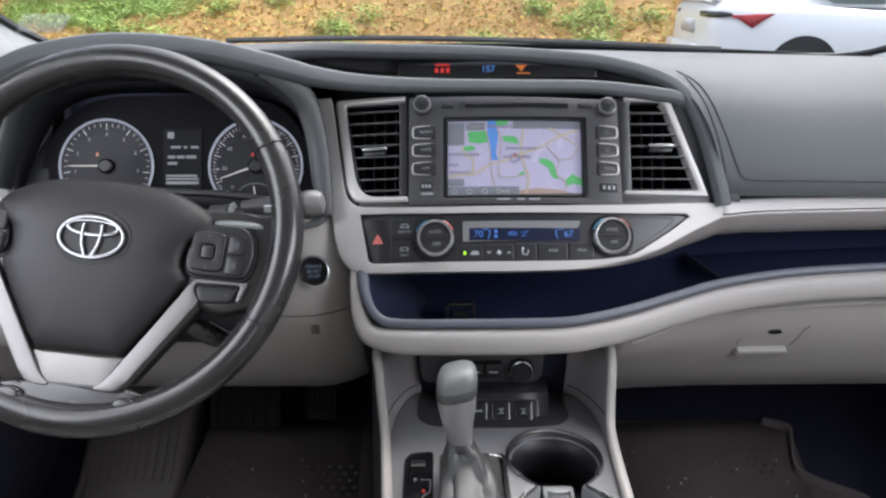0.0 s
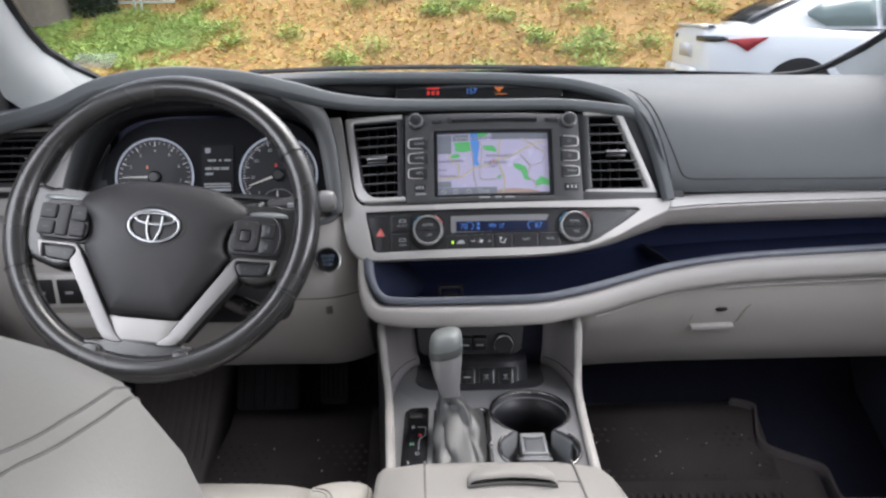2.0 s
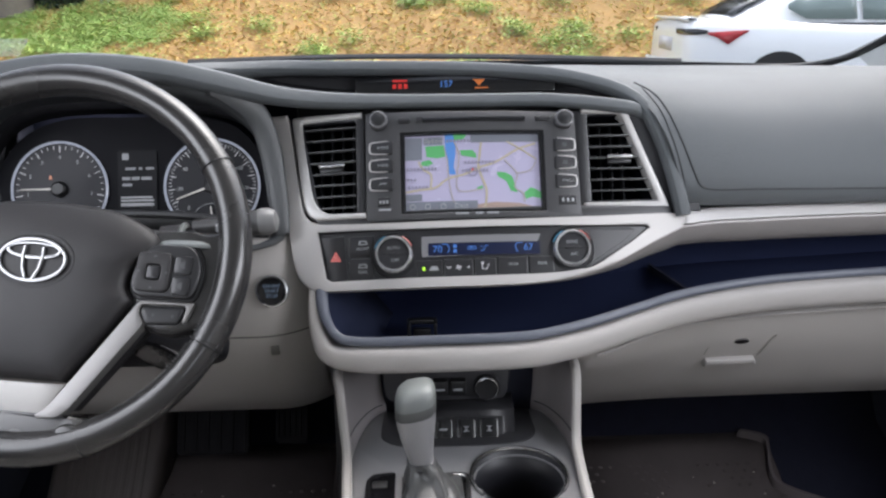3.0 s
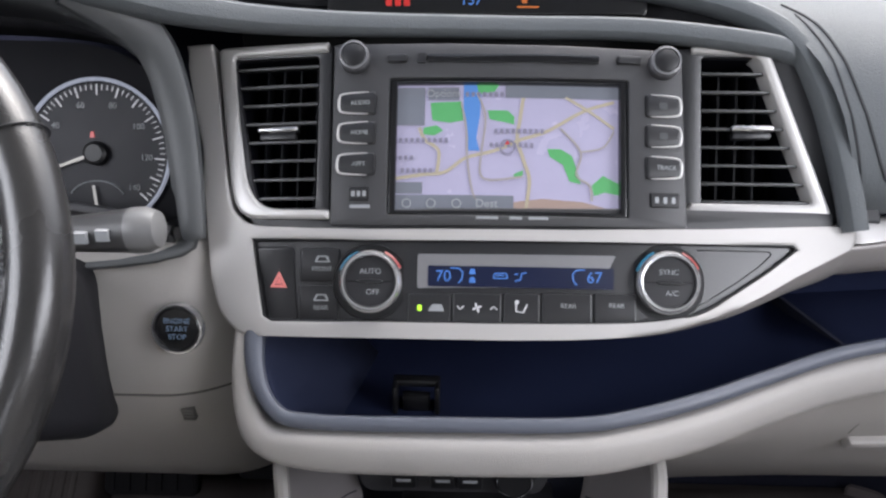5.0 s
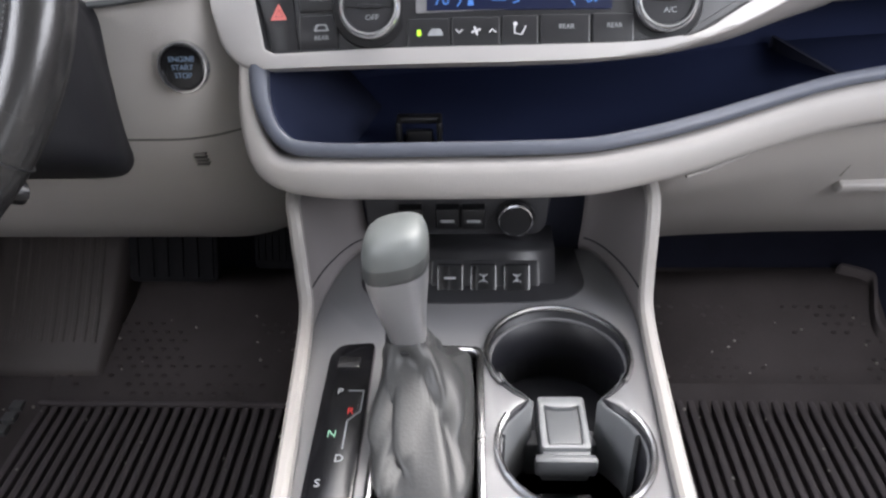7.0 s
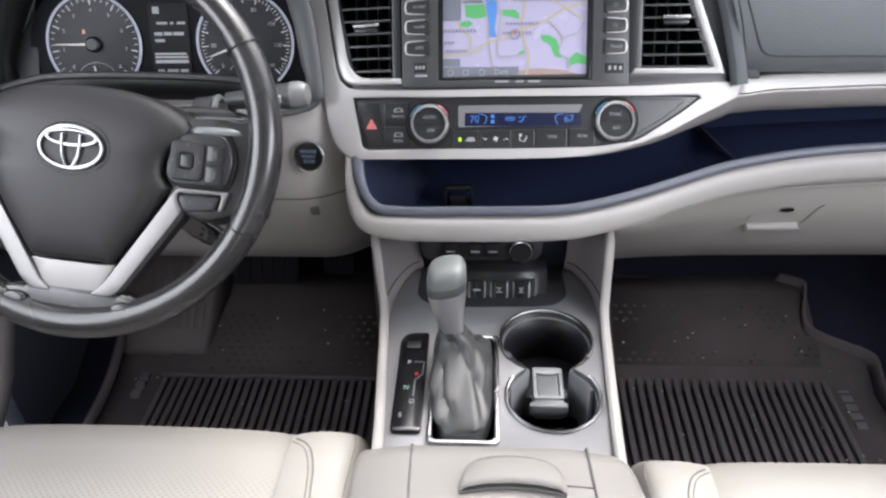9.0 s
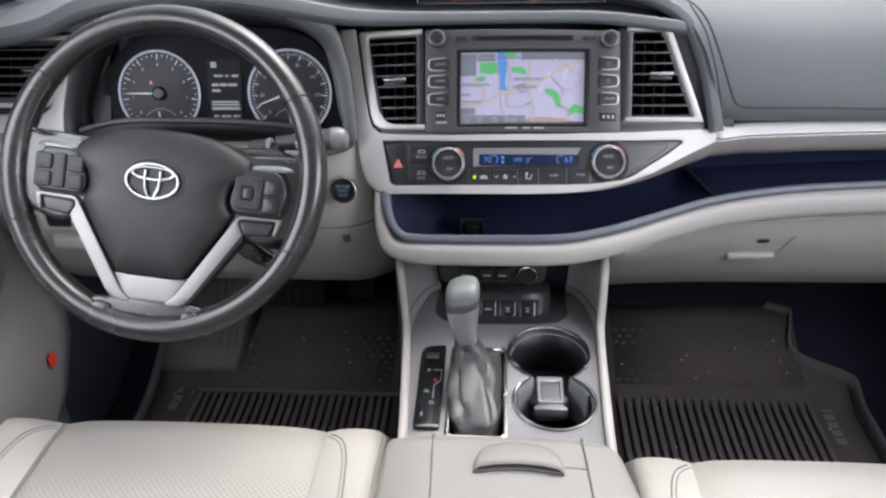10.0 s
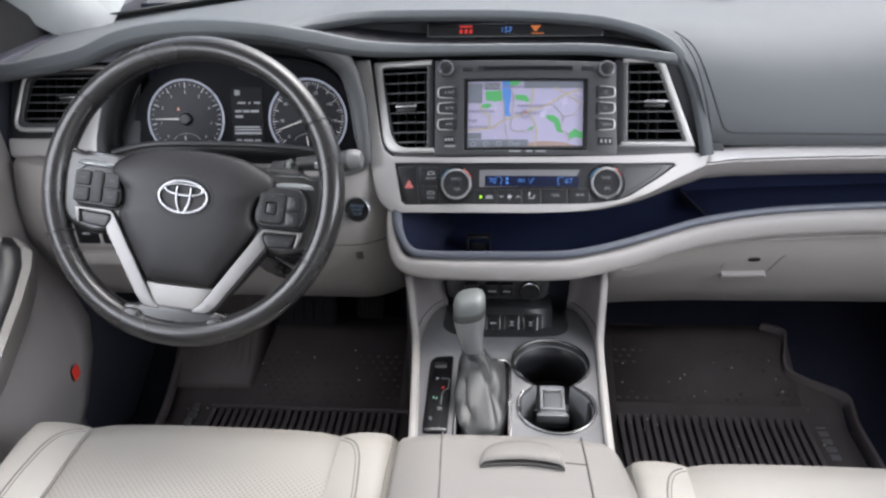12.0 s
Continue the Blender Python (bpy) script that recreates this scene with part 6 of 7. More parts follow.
for z, w, d, cx, cy in ((0.816, 0.0120, 0.013, -0.0705, -0.206), (0.822, 0.0132, 0.0145, -0.0705, -0.206), (0.835, 0.0148, 0.016, -0.072, -0.206), (0.852, 0.0178, 0.019, -0.074, -0.207), (0.872, 0.0208, 0.022, -0.075, -0.208), (0.888, 0.0216, 0.0235, -0.075, -0.209)):
    kn.append([Vector((cx + a, cy + b, z + (0.2 * a if z > 0.885 else 0))) for a, b in egg(w, d, 20, 2.8)])
lever = part("shift_knob", loft(kn, loop=True, caps=True), SHIFTSILVER, plate, "silver and grey gear knob", smooth=60)
CAPR = egg(0.0218, 0.0235, 24, 2.8)
kc = [[Vector((-0.075 + a * f, -0.209 + b * f, z + 0.2 * a * f)) for a, b in CAPR] for z, f in ((0.8960, 1.004), (0.9005, 1.0), (0.9045, 0.985), (0.9085, 0.945), (0.9120, 0.87), (0.9145, 0.75), (0.9160, 0.58), (0.9168, 0.36), (0.9171, 0.16), (0.9172, 0.02))]
kb = [[Vector((-0.075 + a * f, -0.209 + b * f, z + 0.2 * a * f)) for a, b in CAPR] for z, f in ((0.8850, 0.97), (0.8855, 1.008), (0.8895, 1.012), (0.8930, 1.010), (0.8965, 1.004))]
# band kept tall and dark to paint the shaded side below the cap
part("knob_band", loft(kb, loop=True), mat("shaded_knob_band", (0.060, 0.063, 0.062), 0.4, metal=0.2, var=0.08, scale=20), lever, smooth=60)
part("knob_cap", loft(kc, loop=True, caps=True), SHIFTCAP, lever, smooth=60)
# armrest lid
lid_rows = []
for y, z, dz in ((-0.392, 0.80, 0.0), (-0.390, 0.828, 0.0), (-0.396, 0.843, 0.0), (-0.412, 0.850, 0.0), (-0.47, 0.855, 0.0), (-0.62, 0.858, 0.0), (-0.88, 0.858, 0.0), (-0.90, 0.84, 0), (-0.90, 0.78, 0)):
    row = []
    for f, h in ((-1.0, -0.07), (-1.0, -0.022), (-0.98, -0.008), (-0.93, -0.002), (-0.6, 0.0), (0.0, 0.001), (0.55, 0.0), (0.88, -0.004), (0.96, -0.012), (1.0, -0.03), (1.0, -0.07)):
        w = 0.128 + (0.018 * min(1, max(0, (-0.39 - y) / 0.10)) if f > 0.3 else 0)
        row.append(Vector((-0.024 + w * f, y - 0.03 * max(0, abs(f) - 0.75) * (1 if y > -0.43 else 0), max(z + h, 0.76))))
    lid_rows.append(row)
lid = part("armrest_lid", loft(lid_rows), LIDL, console, "warm grey padded armrest lid", smooth=50)
for xx in (-0.098, 0.062):
    part("lid_seam", tube(curve([(xx, -0.3895, 0.815), (xx, -0.3955, 0.8425), (xx, -0.412, 0.8492), (xx + 0.004, -0.50, 0.8555), (xx + 0.010, -0.70, 0.8582)], 5), 0.0013, 6), SEAMLINE, lid)
CATCH = [(-0.4140, 0.8550, 0.036), (-0.4200, 0.8582, 0.041), (-0.4280, 0.8613, 0.044), (-0.4360, 0.8637, 0.046), (-0.4435, 0.8648, 0.0465), (-0.4475, 0.8642, 0.0465), (-0.4490, 0.8621, 0.0460), (-0.4465, 0.8590, 0.0450)]
part("lid_catch", loft([[Vector((-0.007 + a * w, y - 0.007 * a * a, z - d)) for a, d in ((-1, 0.0135), (-0.985, 0.0075), (-0.95, 0.0030), (-0.86, 0.0006), (-0.5, 0.0), (0, 0.0), (0.5, 0.0), (0.86, 0.0006), (0.95, 0.0030), (0.985, 0.0075), (1, 0.0135))] for y, z, w in CATCH]), LIDL, lid, "raised arched thumb catch on the lid", smooth=60, solid=0.002)
part("catch_gap", tube(curve([(-0.053, -0.4555, 0.8560), (-0.03, -0.4515, 0.8562), (-0.007, -0.4500, 0.8563), (0.016, -0.4515, 0.8562), (0.039, -0.4555, 0.8560)], 5), 0.0016, 6), SEAMLINE, lid)
part("lid_seam", tube([(0.040, -0.4440, 0.8528), (0.052, -0.4445, 0.8524), (0.064, -0.4450, 0.8520)], 0.0010, 6), SEAMLINE, lid)
part("console_bin", box(-0.150, 0.100, -0.90, -0.40, 0.40, 0.80, 0.01), STONE, console)

# ---- seats ----


def seat(cx, top, group, lean):
    s = thing("car_seat", (cx, -0.52, 0.40), "cream leather car seat with grey seams, backrest upright", "seat", group)

    def pad_(name, x0, x1, y0, y1, ztop, h, crown, mat_=LEATHER, side=0):
        rows = []
        n = 18
        for i in range(n + 1):
            t = i / n
            y = y0 + (y1 - y0) * t
            front = min(1, t / 0.10)
            drop = (1 - math.sqrt(max(0, 1 - (1 - front) ** 2))) * 0.042
            zt = ztop - drop - 0.05 * t * t + 0.006 * math.sin(t * 3)
            row = []
            for k in np.linspace(-1, 1, 13):
                edge = (1 - abs(k) ** 5) ** 0.5 if k * side >= 0 else 1 - 0.12 * k * k
                row.append(Vector((cx + (x0 + x1) / 2 + (x1 - x0) / 2 * k, y, zt - crown * (1 - edge) * 1.0 + 0.004 * (1 - k * k))))
            lo = ztop - h
            row = [Vector((row[0].x, y, lo))] + row + [Vector((row[-1].x, y, lo))]
            rows.append(row)
        rows.insert(0, [Vector((p.x, y0 - (y1 - y0) * 0.004, min(p.z, ztop - h * 0.45) if j not in (0, len(rows[0]) - 1) else p.z)) for j, p in enumerate(rows[0])])
        rows.insert(0, [Vector((p.x, y0 - (y1 - y0) * 0.01, ztop - h)) for p in rows[0]])
        bm = loft(rows)
        skins.append(BVHTree.FromBMesh(bm))
        return part(name, bm, mat_, s, smooth=60)

    skins = []
    c = pad_("cushion", -0.172, 0.180, -0.274, -0.84, top, 0.15, 0.007, QUILT)
    for sg in (-1, 1):
        out = 0.092 if sg * cx > 0 else 0.080
        edge = 0.180 if sg > 0 else 0.172
        bol = pad_("cushion_bolster", sg * edge - (out if sg < 0 else 0), sg * edge + (out if sg > 0 else 0), -0.280, -0.84, top + 0.004, 0.16, 0.034, side=sg)
        ear = [(0.006, -0.318), (0.016, -0.325), (0.025, -0.335), (0.031, -0.349), (0.035, -0.366), (0.037, -0.385), (0.040, -0.43), (0.040, -0.55)]
        crest = [(0.052, -0.288), (0.064, -0.298), (0.071, -0.319), (0.071, -0.352), (0.070, -0.385), (0.070, -0.46), (0.068, -0.60)]
        for path, r in ((ear, 0.0011), ([(u - 0.0045, y - 0.003) for u, y in ear], 0.0007), (crest, 0.0008)):
            line_ = []
            for p in curve([(cx + sg * (edge + u * out / 0.080), y, 0) for u, y in path], 6):
                hit = skins[-1].ray_cast(Vector((p.x, p.y, 1.2)), Vector((0, 0, -1)))[0]
                if hit:
                    line_.append(hit + Vector((0, 0, 0.0002)))
            part("seam", tube(line_, r, 6), SEATSEAM, bol)
    rows = []
    for z, w, y, th in ((0.66, 0.19, -0.70, 0.10), (0.80, 0.225, -0.715, 0.14), (0.95, 0.250, -0.735, 0.15), (1.06, 0.268, -0.752, 0.15), (1.11, 0.272, -0.760, 0.15), (1.14, 0.264, -0.764, 0.145), (1.165, 0.251, -0.769, 0.14), (1.18, 0.226, -0.775, 0.125), (1.191, 0.197, -0.782, 0.11), (1.200, 0.155, -0.792, 0.09), (1.207, 0.09, -0.80, 0.06), (1.209, 0.03, -0.81, 0.03)):
        rows.append([Vector((cx + a * 0.915 - math.copysign(0.020, cx) * (z - 0.66) / 0.5, y - th / 2 + b - (lean + 0.045) * (z - 0.66) / 0.5, z + 0.020 * (z - 0.66) / 0.5)) for a, b in [(p, -q) for p, q in egg(w, th / 2, 26, 3.2)]])
    shell = loft(rows, loop=True, caps=True)
    bmesh.ops.recalc_face_normals(shell, faces=shell.faces)
    skin = BVHTree.FromBMesh(shell)
    b = part("backrest", shell, LEATHER, s, "cream leather backrest", smooth=60)
    main = [(0.222, -0.800, 1.160), (0.221, -0.815, 1.165), (0.2195, -0.836, 1.1690), (0.213, -0.857, 1.1708), (0.197, -0.881, 1.1698), (0.184, -0.898, 1.1684), (0.13, -0.910, 1.161), (0.0, -0.914, 1.156)]
    for q in (main, [(u - 0.006, y, z + 0.003) for u, y, z in main], [(0.199, -0.880, 1.1690), (0.201, -0.893, 1.158), (0.201, -0.900, 1.13), (0.198, -0.903, 1.06)]):
        snapped = []
        for p in curve([(cx + u - math.copysign(0.020, cx) * (z - 0.66) / 0.5, y - (lean + 0.045) * (z - 0.66) / 0.5, z + 0.020 * (z - 0.66) / 0.5) for u, y, z in q], 6):
            at, out = skin.find_nearest(p)[:2]
            snapped.append(at + out * 0.0001)
        part("backrest_seam", tube(snapped, 0.0006, 6), SEATSEAM, b)
    hr = []
    for z, w, th in ((1.24, 0.10, 0.06), (1.26, 0.125, 0.09), (1.33, 0.13, 0.10), (1.40, 0.12, 0.09), (1.425, 0.09, 0.06)):
        hr.append([Vector((cx + a, -0.90 - lean + q, z)) for a, q in egg(w, th / 2, 20, 3)])
    hd = part("headrest", loft(hr, loop=True, caps=True), LEATHER, s, smooth=60)
    for sg in (-1, 1):
        part("post", tube([(cx + sg * 0.06, -0.90 - lean, 1.15), (cx + sg * 0.06, -0.90 - lean, 1.26)], 0.007, 8), CHROME, hd)
        part("rail", box(cx + sg * 0.19 - 0.02, cx + sg * 0.19 + 0.02, -0.85, -0.36, 0.40, 0.62, 0.006), BLACK, s)
    return s


seat(-0.424, 0.756, "front seats", 0.0)
seat(0.385, 0.722, "front seats", 0.16)

# ---- cabin: floor, doors, pillars, glass, roof ----
FLOORZ = 0.385


def floor_z(y):
    return line(y, [(-3, FLOORZ), (0.12, FLOORZ), (0.30, FLOORZ + 0.085), (0.36, FLOORZ + 0.110), (0.45, FLOORZ + 0.24), (0.52, 0.80), (0.56, 1.15)])


fl = part("floor", loft([[Vector((x, y, floor_z(y))) for y in (-2.6, -1.2, -0.3, 0.0, 0.08, 0.12, 0.2, 0.3, 0.36, 0.45, 0.52, 0.56)] for x in np.linspace(-0.84, 0.84, 9)]), CARPET, None, solid=0.02)
tagged(fl, "black carpeted car floor rising to the firewall", "floor", kind="structure")


LETTER = mat("worn_grey_rubber", (0.13, 0.128, 0.132), 0.6, var=0.4, scale=60)


def floor_mat(x0, x1, rx0, rx1, label, reach=0.150):
    m = thing("floor_mat", ((x0 + x1) / 2, 0.0, FLOORZ), label, "floor mat", "front floor mats")
    rows = []
    for x in np.linspace(x0, x1, 14):
        ends = 0.335 if not 0.57 < x else 0.205
        rows.append([Vector((x, min(y, ends), floor_z(min(y, ends)) + 0.008)) for y in (-0.42, -0.2, 0.0, 0.08, 0.12, 0.16, 0.2, 0.25, 0.30, 0.335)])
    body = part("mat_body", loft(rows), RUBBERLOW, m, solid=0.006)
    n = round((rx1 - rx0) / 0.0162)
    for k in range(n):
        x = rx0 + (rx1 - rx0) * (k + 0.5) / n
        part("ridge", box(x - 0.0052, x + 0.0052, -0.40, reach, FLOORZ + 0.006, FLOORZ + 0.018, 0.0025, 2), RUBBER, m)
    part("cross_bar", box(rx0 - 0.005, rx1 + 0.02, reach + 0.003, reach + 0.010, FLOORZ + 0.012, FLOORZ + 0.019, 0.002, 2), RUBBER, m)
    part("heel_panel", loft([[Vector((x, y, floor_z(y) + 0.0095)) for y in (reach + 0.013, 0.2, 0.25, 0.30, 0.327)] for x in (rx0 + 0.004, (rx0 + rx1) / 2, rx1 - 0.004)]), RUBBERLOW, m, solid=0.003)
    rng = random.Random(4)
    bm = bmesh.new()
    for i in range(20):
        for j in range(9):
            x = rx0 + (rx1 - rx0) * (i + 0.5 + 0.5 * (j % 2)) / 20.5
            y = reach + 0.022 + j * 0.0125
            worn = noise.noise(Vector((x * 11, y * 11, 1))) + rng.uniform(-0.25, 0.25)
            if worn > -0.12:
                bmesh.ops.create_cone(bm, cap_ends=True, segments=6, radius1=0.0056, radius2=0.0036, depth=0.0014, matrix=Matrix.Translation((x, y, floor_z(y) + 0.0098 + 0.0005 * min(1, worn))))
    tagged(part("stud_field", bm, RUBBERLOW, m), kind="stuff")
    bm = bmesh.new()
    for k in range(40):
        x, y = rng.uniform(x0 + 0.03, x1 - 0.03), rng.uniform(-0.1, 0.26)
        bmesh.ops.create_icosphere(bm, subdivisions=1, radius=rng.uniform(0.001, 0.0028), matrix=Matrix.Translation((x, y, floor_z(y) + (0.017 if y < reach else 0.0105))))
    tagged(part("grit", bm, mat("pale_grit", (0.35, 0.33, 0.30), 0.9), m), kind="stuff")
    return m


pm = floor_mat(0.19, 0.66, 0.205, 0.585, "dark rubber floor mat with long ridges and raised rim")
rimp = [Vector((x, y, floor_z(y) + 0.022)) for x, y, _ in curve([(0.525, 0.322, 0), (0.566, 0.308, 0), (0.566, 0.285, 0), (0.556, 0.250, 0), (0.558, 0.224, 0), (0.585, 0.206, 0), (0.625, 0.190, 0), (0.662, 0.172, 0), (0.668, 0.140, 0), (0.668, 0.05, 0), (0.670, -0.2, 0)], 5)]
part("raised_rim", loft([[p + Vector((0.0, 0.0, -0.03)), p + Vector((0.004, 0.004, -0.004)), p + Vector((0.006, 0.005, 0.002)), p + Vector((0.013, 0.010, 0.002)), p + Vector((0.017, 0.013, -0.03))] for p in rimp]), RUBBER, pm, solid=0.003)
for k in range(6):
    y = 0.045 + 0.021 * k
    part("raised_lettering_bar", box(0.598, 0.618, y - 0.007, y + 0.007, FLOORZ + 0.006, FLOORZ + 0.0105, 0.001, 1), LETTER, pm)
dm = floor_mat(-0.74, -0.215, -0.645, -0.24, "dark rubber floor mat with ridges under the pedals", 0.122)
for k in range(3):
    part("raised_lettering_bar", box(-0.690, -0.672, 0.118 - 0.023 * k, 0.134 - 0.023 * k, FLOORZ + 0.006, FLOORZ + 0.0165, 0.001, 1), LETTER, dm)
part("raised_rim", tube(curve([(-0.735, 0.36, 0.55), (-0.74, 0.2, 0.45), (-0.735, 0.05, 0.405), (-0.74, -0.2, 0.40)], 6), 0.009, 8), RUBBER, dm)

for nm, x0, x1, y, z0, z1, lab in (("accelerator_pedal", -0.345, -0.285, 0.305, 0.53, 0.70, "long black rubber accelerator pedal"), ("brake_pedal", -0.50, -0.375, 0.22, 0.56, 0.65, "wide black rubber brake pedal")):
    pd = thing(nm, ((x0 + x1) / 2, y + 0.08, z0 - 0.02), lab, "pedal")
    m = Matrix.Translation(((x0 + x1) / 2, y, (z0 + z1) / 2)) @ pose(0, 0, 0, 62)
    w, h = (x1 - x0) / 2, (z1 - z0) / 2
    part("pad", prism(rrect(-w, w, -h, h, 0.01), (), -0.012, 0.0, m, 0.003), PEDAL, pd)
    for k in range(6):
        q = -w + 2 * w * (k + 0.5) / 6
        part("rib", prism(rrect(q - w * 0.07, q + w * 0.07, -h * 0.85, h * 0.85, 0.001), (), -0.001, 0.003, m), PEDAL, pd)
    part("arm", tube([(0.5 * (x0 + x1), y + 0.01, (z0 + z1) / 2), (0.5 * (x0 + x1), y + 0.12, (z0 + z1) / 2 + 0.04), (0.5 * (x0 + x1), 0.50, (z0 + z1) / 2 + 0.16)], 0.008, 8), PEDAL, pd)


rest = thing("foot_rest", (-0.64, 0.20, FLOORZ), "dark ribbed rubber foot rest rising from the mat", "foot rest")
RESTM = mat("foot_rest_rubber", (0.115, 0.099, 0.095), 0.6, var=0.3, scale=14, bump=0.3, bscale=600)
RAMP = ((0.165, 0.412), (0.172, 0.428), (0.182, 0.438), (0.23, 0.477), (0.30, 0.548), (0.40, 0.665))
part("ramp", loft([[Vector((-0.750, y, z - 0.004)), Vector((-0.738, y, z)), Vector((xr - 0.008, y, z)), Vector((xr, y, z - 0.005)), Vector((xr + 0.010, y, z - 0.06))] for (y, z), xr in zip(RAMP, (-0.572, -0.570, -0.569, -0.564, -0.556, -0.545))]), RESTM, rest, smooth=50, solid=0.004)
for k in range(9):
    x0 = -0.722 + 0.0165 * k
    part("rib", loft([[Vector((x0, y, z)), Vector((x0 + 0.002, y, z + 0.0025)), Vector((x0 + 0.007, y, z + 0.0025)), Vector((x0 + 0.009, y, z))] for y, z in ((0.20, 0.4525), (0.23, 0.477), (0.30, 0.548), (0.36, 0.618))]), RESTM, rest)


def door(sg, name):
    d = thing(name, (sg * 0.82, -0.55, 0.42), "warm grey car door panel with dark armrest and window switches", "car door")
    rows = []
    for y, ins in ((0.045, 0.0), (-0.005, 0.003), (-0.04, 0.012), (-0.12, 0.03), (-0.25, 0.04), (-0.6, 0.04), (-1.15, 0.03)):
        back = max(0, (y + 0.25) / 0.295)
        rows.append([Vector((sg * q, y - back * k, z)) for q, z, k in ((0.86, 0.42, 0.20), (0.815 - 0.2 * ins, 0.46, 0.15), (0.809 - 0.5 * ins, 0.54, 0.062), (0.805 - ins * 0.8, 0.62, 0.012), (0.80 - ins * 0.9, 0.685, 0.0), (0.80 - ins * 0.9, 0.78, 0.025), (0.805 - ins * 0.5, 0.90, 0.055),
                     (0.81 - ins * 0.4, 1.03, 0.05), (0.815 - ins * 0.4, 1.10, 0.05), (0.85, 1.135, 0.05))])
    p = part("door_panel", loft(rows), DOORT, d, solid=0.004)
    arm = []
    for y, x0, z in ((-0.085, 0.775, 0.920), (-0.10, 0.755, 0.914), (-0.13, 0.745, 0.900), (-0.18, 0.740, 0.872), (-0.26, 0.735, 0.832), (-0.40, 0.725, 0.80), (-0.95, 0.715, 0.79)):
        arm.append([Vector((sg * (x0 + 0.11), y, z + 0.01)), Vector((sg * (x0 + 0.012), y, z + 0.006)), Vector((sg * x0, y, z - 0.004)), Vector((sg * (x0 + 0.006), y, z - 0.05)), Vector((sg * (x0 + 0.04), y, z - 0.10)), Vector((sg * (x0 + 0.11), y, z - 0.12))])
    part("armrest", loft(arm), BEIGE, d, solid=0.003)
    part("armrest_top", loft([[Vector((sg * (x0 + 0.10), y, z + 0.018)), Vector((sg * (x0 + 0.05), y, z + 0.016)), Vector((sg * (x0 + 0.009), y, z + 0.0105))] for y, x0, z in ((-0.095, 0.775, 0.920), (-0.11, 0.757, 0.912), (-0.135, 0.745, 0.898), (-0.18, 0.740, 0.872), (-0.26, 0.735, 0.832), (-0.40, 0.725, 0.80), (-0.95, 0.715, 0.79))]), PANELBLACK, d, "dark switch panel", solid=0.006)
    for k in range(2):
        part("window_switch", box(sg * 0.80 - 0.012, sg * 0.80 + 0.012, -0.19 - 0.06 * k, -0.155 - 0.06 * k, 0.882 - 0.032 * k, 0.902 - 0.032 * k, 0.004), BLACK, d)
    part("sail_panel", prism([(-0.30, 1.10), (0.42, 1.10), (0.40, 1.20), (-0.24, 1.50)], (), -0.006, 0.006, Matrix(((0, 0, 1, sg * 0.845), (1, 0, 0, 0), (0, 1, 0, 0), (0, 0, 0, 1)))), BLACK, d)
    part("window_frame", tube(curve([(sg * 0.845, -0.20, 1.14), (sg * 0.80, -0.24, 1.40), (sg * 0.72, -0.45, 1.60), (sg * 0.70, -1.15, 1.63)], 6), 0.022, 8), BLACK, d)
    return p


dl = door(-1, "driver_door")
door(1, "passenger_door")
part("red_reflector", prism([(-0.007, -0.015), (0.007, -0.006), (0.007, 0.015), (-0.007, 0.008)], (), 0, 0.004, Matrix.Translation((-0.782, -0.064, 0.642)) @ pose(0, 0, 0, 90, 0, 70), 0.001), REDPLASTIC, dl, "red door reflector")


def flare(t):
    """How far the pillar's inner edge curves outward above the dash."""
    return line(t, [(0, 0), (0.07, 0.028), (0.15, 0.048), (0.24, 0.046), (0.34, 0.034), (0.5, 0.012), (1, 0)])


for sg in (-1, 1):
    nm = "a_pillar_trim"
    rows = []
    for t in np.linspace(0, 1, 14):
        c = Vector((sg * (0.789 - 0.02 * t - 0.09 * max(0, t - 0.45) + flare(t)) - (0.075 if sg > 0 else 0), 0.38 - 0.62 * t, 1.195 + 0.40 * t))
        w = 0.062 - 0.005 * t + 0.025 * (1 - t) ** 4
        rows.append([c + Vector((-sg * 0.022, 0.03, 0.012)), c + Vector((-sg * 0.036, -0.01, 0.0)), c + Vector((-sg * 0.024, -w * 0.9, -w * 0.5)), c + Vector((sg * 0.012, -w * 1.35, -w * 0.75)), c + Vector((sg * 0.045, -w * 1.2, -w * 0.6)), c + Vector((sg * (0.06 + (0.075 if sg > 0 else 0)), 0.0, 0.0))])
    p = part(nm, loft(rows, loop=True, caps=True), LINER, None, smooth=60)
    tagged(p, "light grey cloth windscreen pillar trim", "pillar trim", kind="structure")

glass_rows = []
for t in np.linspace(0, 1, 8):
    row = []
    for x in np.linspace(-0.765, 0.69, 17):
        wy, wz = wind_base(x)
        row.append(Vector((x * (1 - 0.12 * t), wy + (-0.22 - wy - 0.15 * x * x) * t, wz - 0.004 + (1.60 - wz) * t)))
    glass_rows.append(row)
ws = thing("windscreen", (0, 0.7, 1.165), "clear raked windscreen with black lower edge", "windscreen", kind="structure")
g = part("pane", loft(glass_rows), PANE, ws)
g.visible_shadow = False
frit = [[Vector((x, wind_base(x)[0] - 0.002 - d * 0.75, wind_base(x)[1] + 0.002 + d * 0.55)) for x in np.linspace(-0.80, 0.80, 33)] for d in (-0.012, 0.026)]
st = bpy.data.materials.new("faded_sticker")
st.use_nodes = True
tn = st.node_tree
tr, mx = tn.nodes.new("ShaderNodeBsdfTransparent"), tn.nodes.new("ShaderNodeMixShader")
tn.nodes["Principled BSDF"].inputs["Base Color"].default_value = (0.35, 0.37, 0.36, 1)
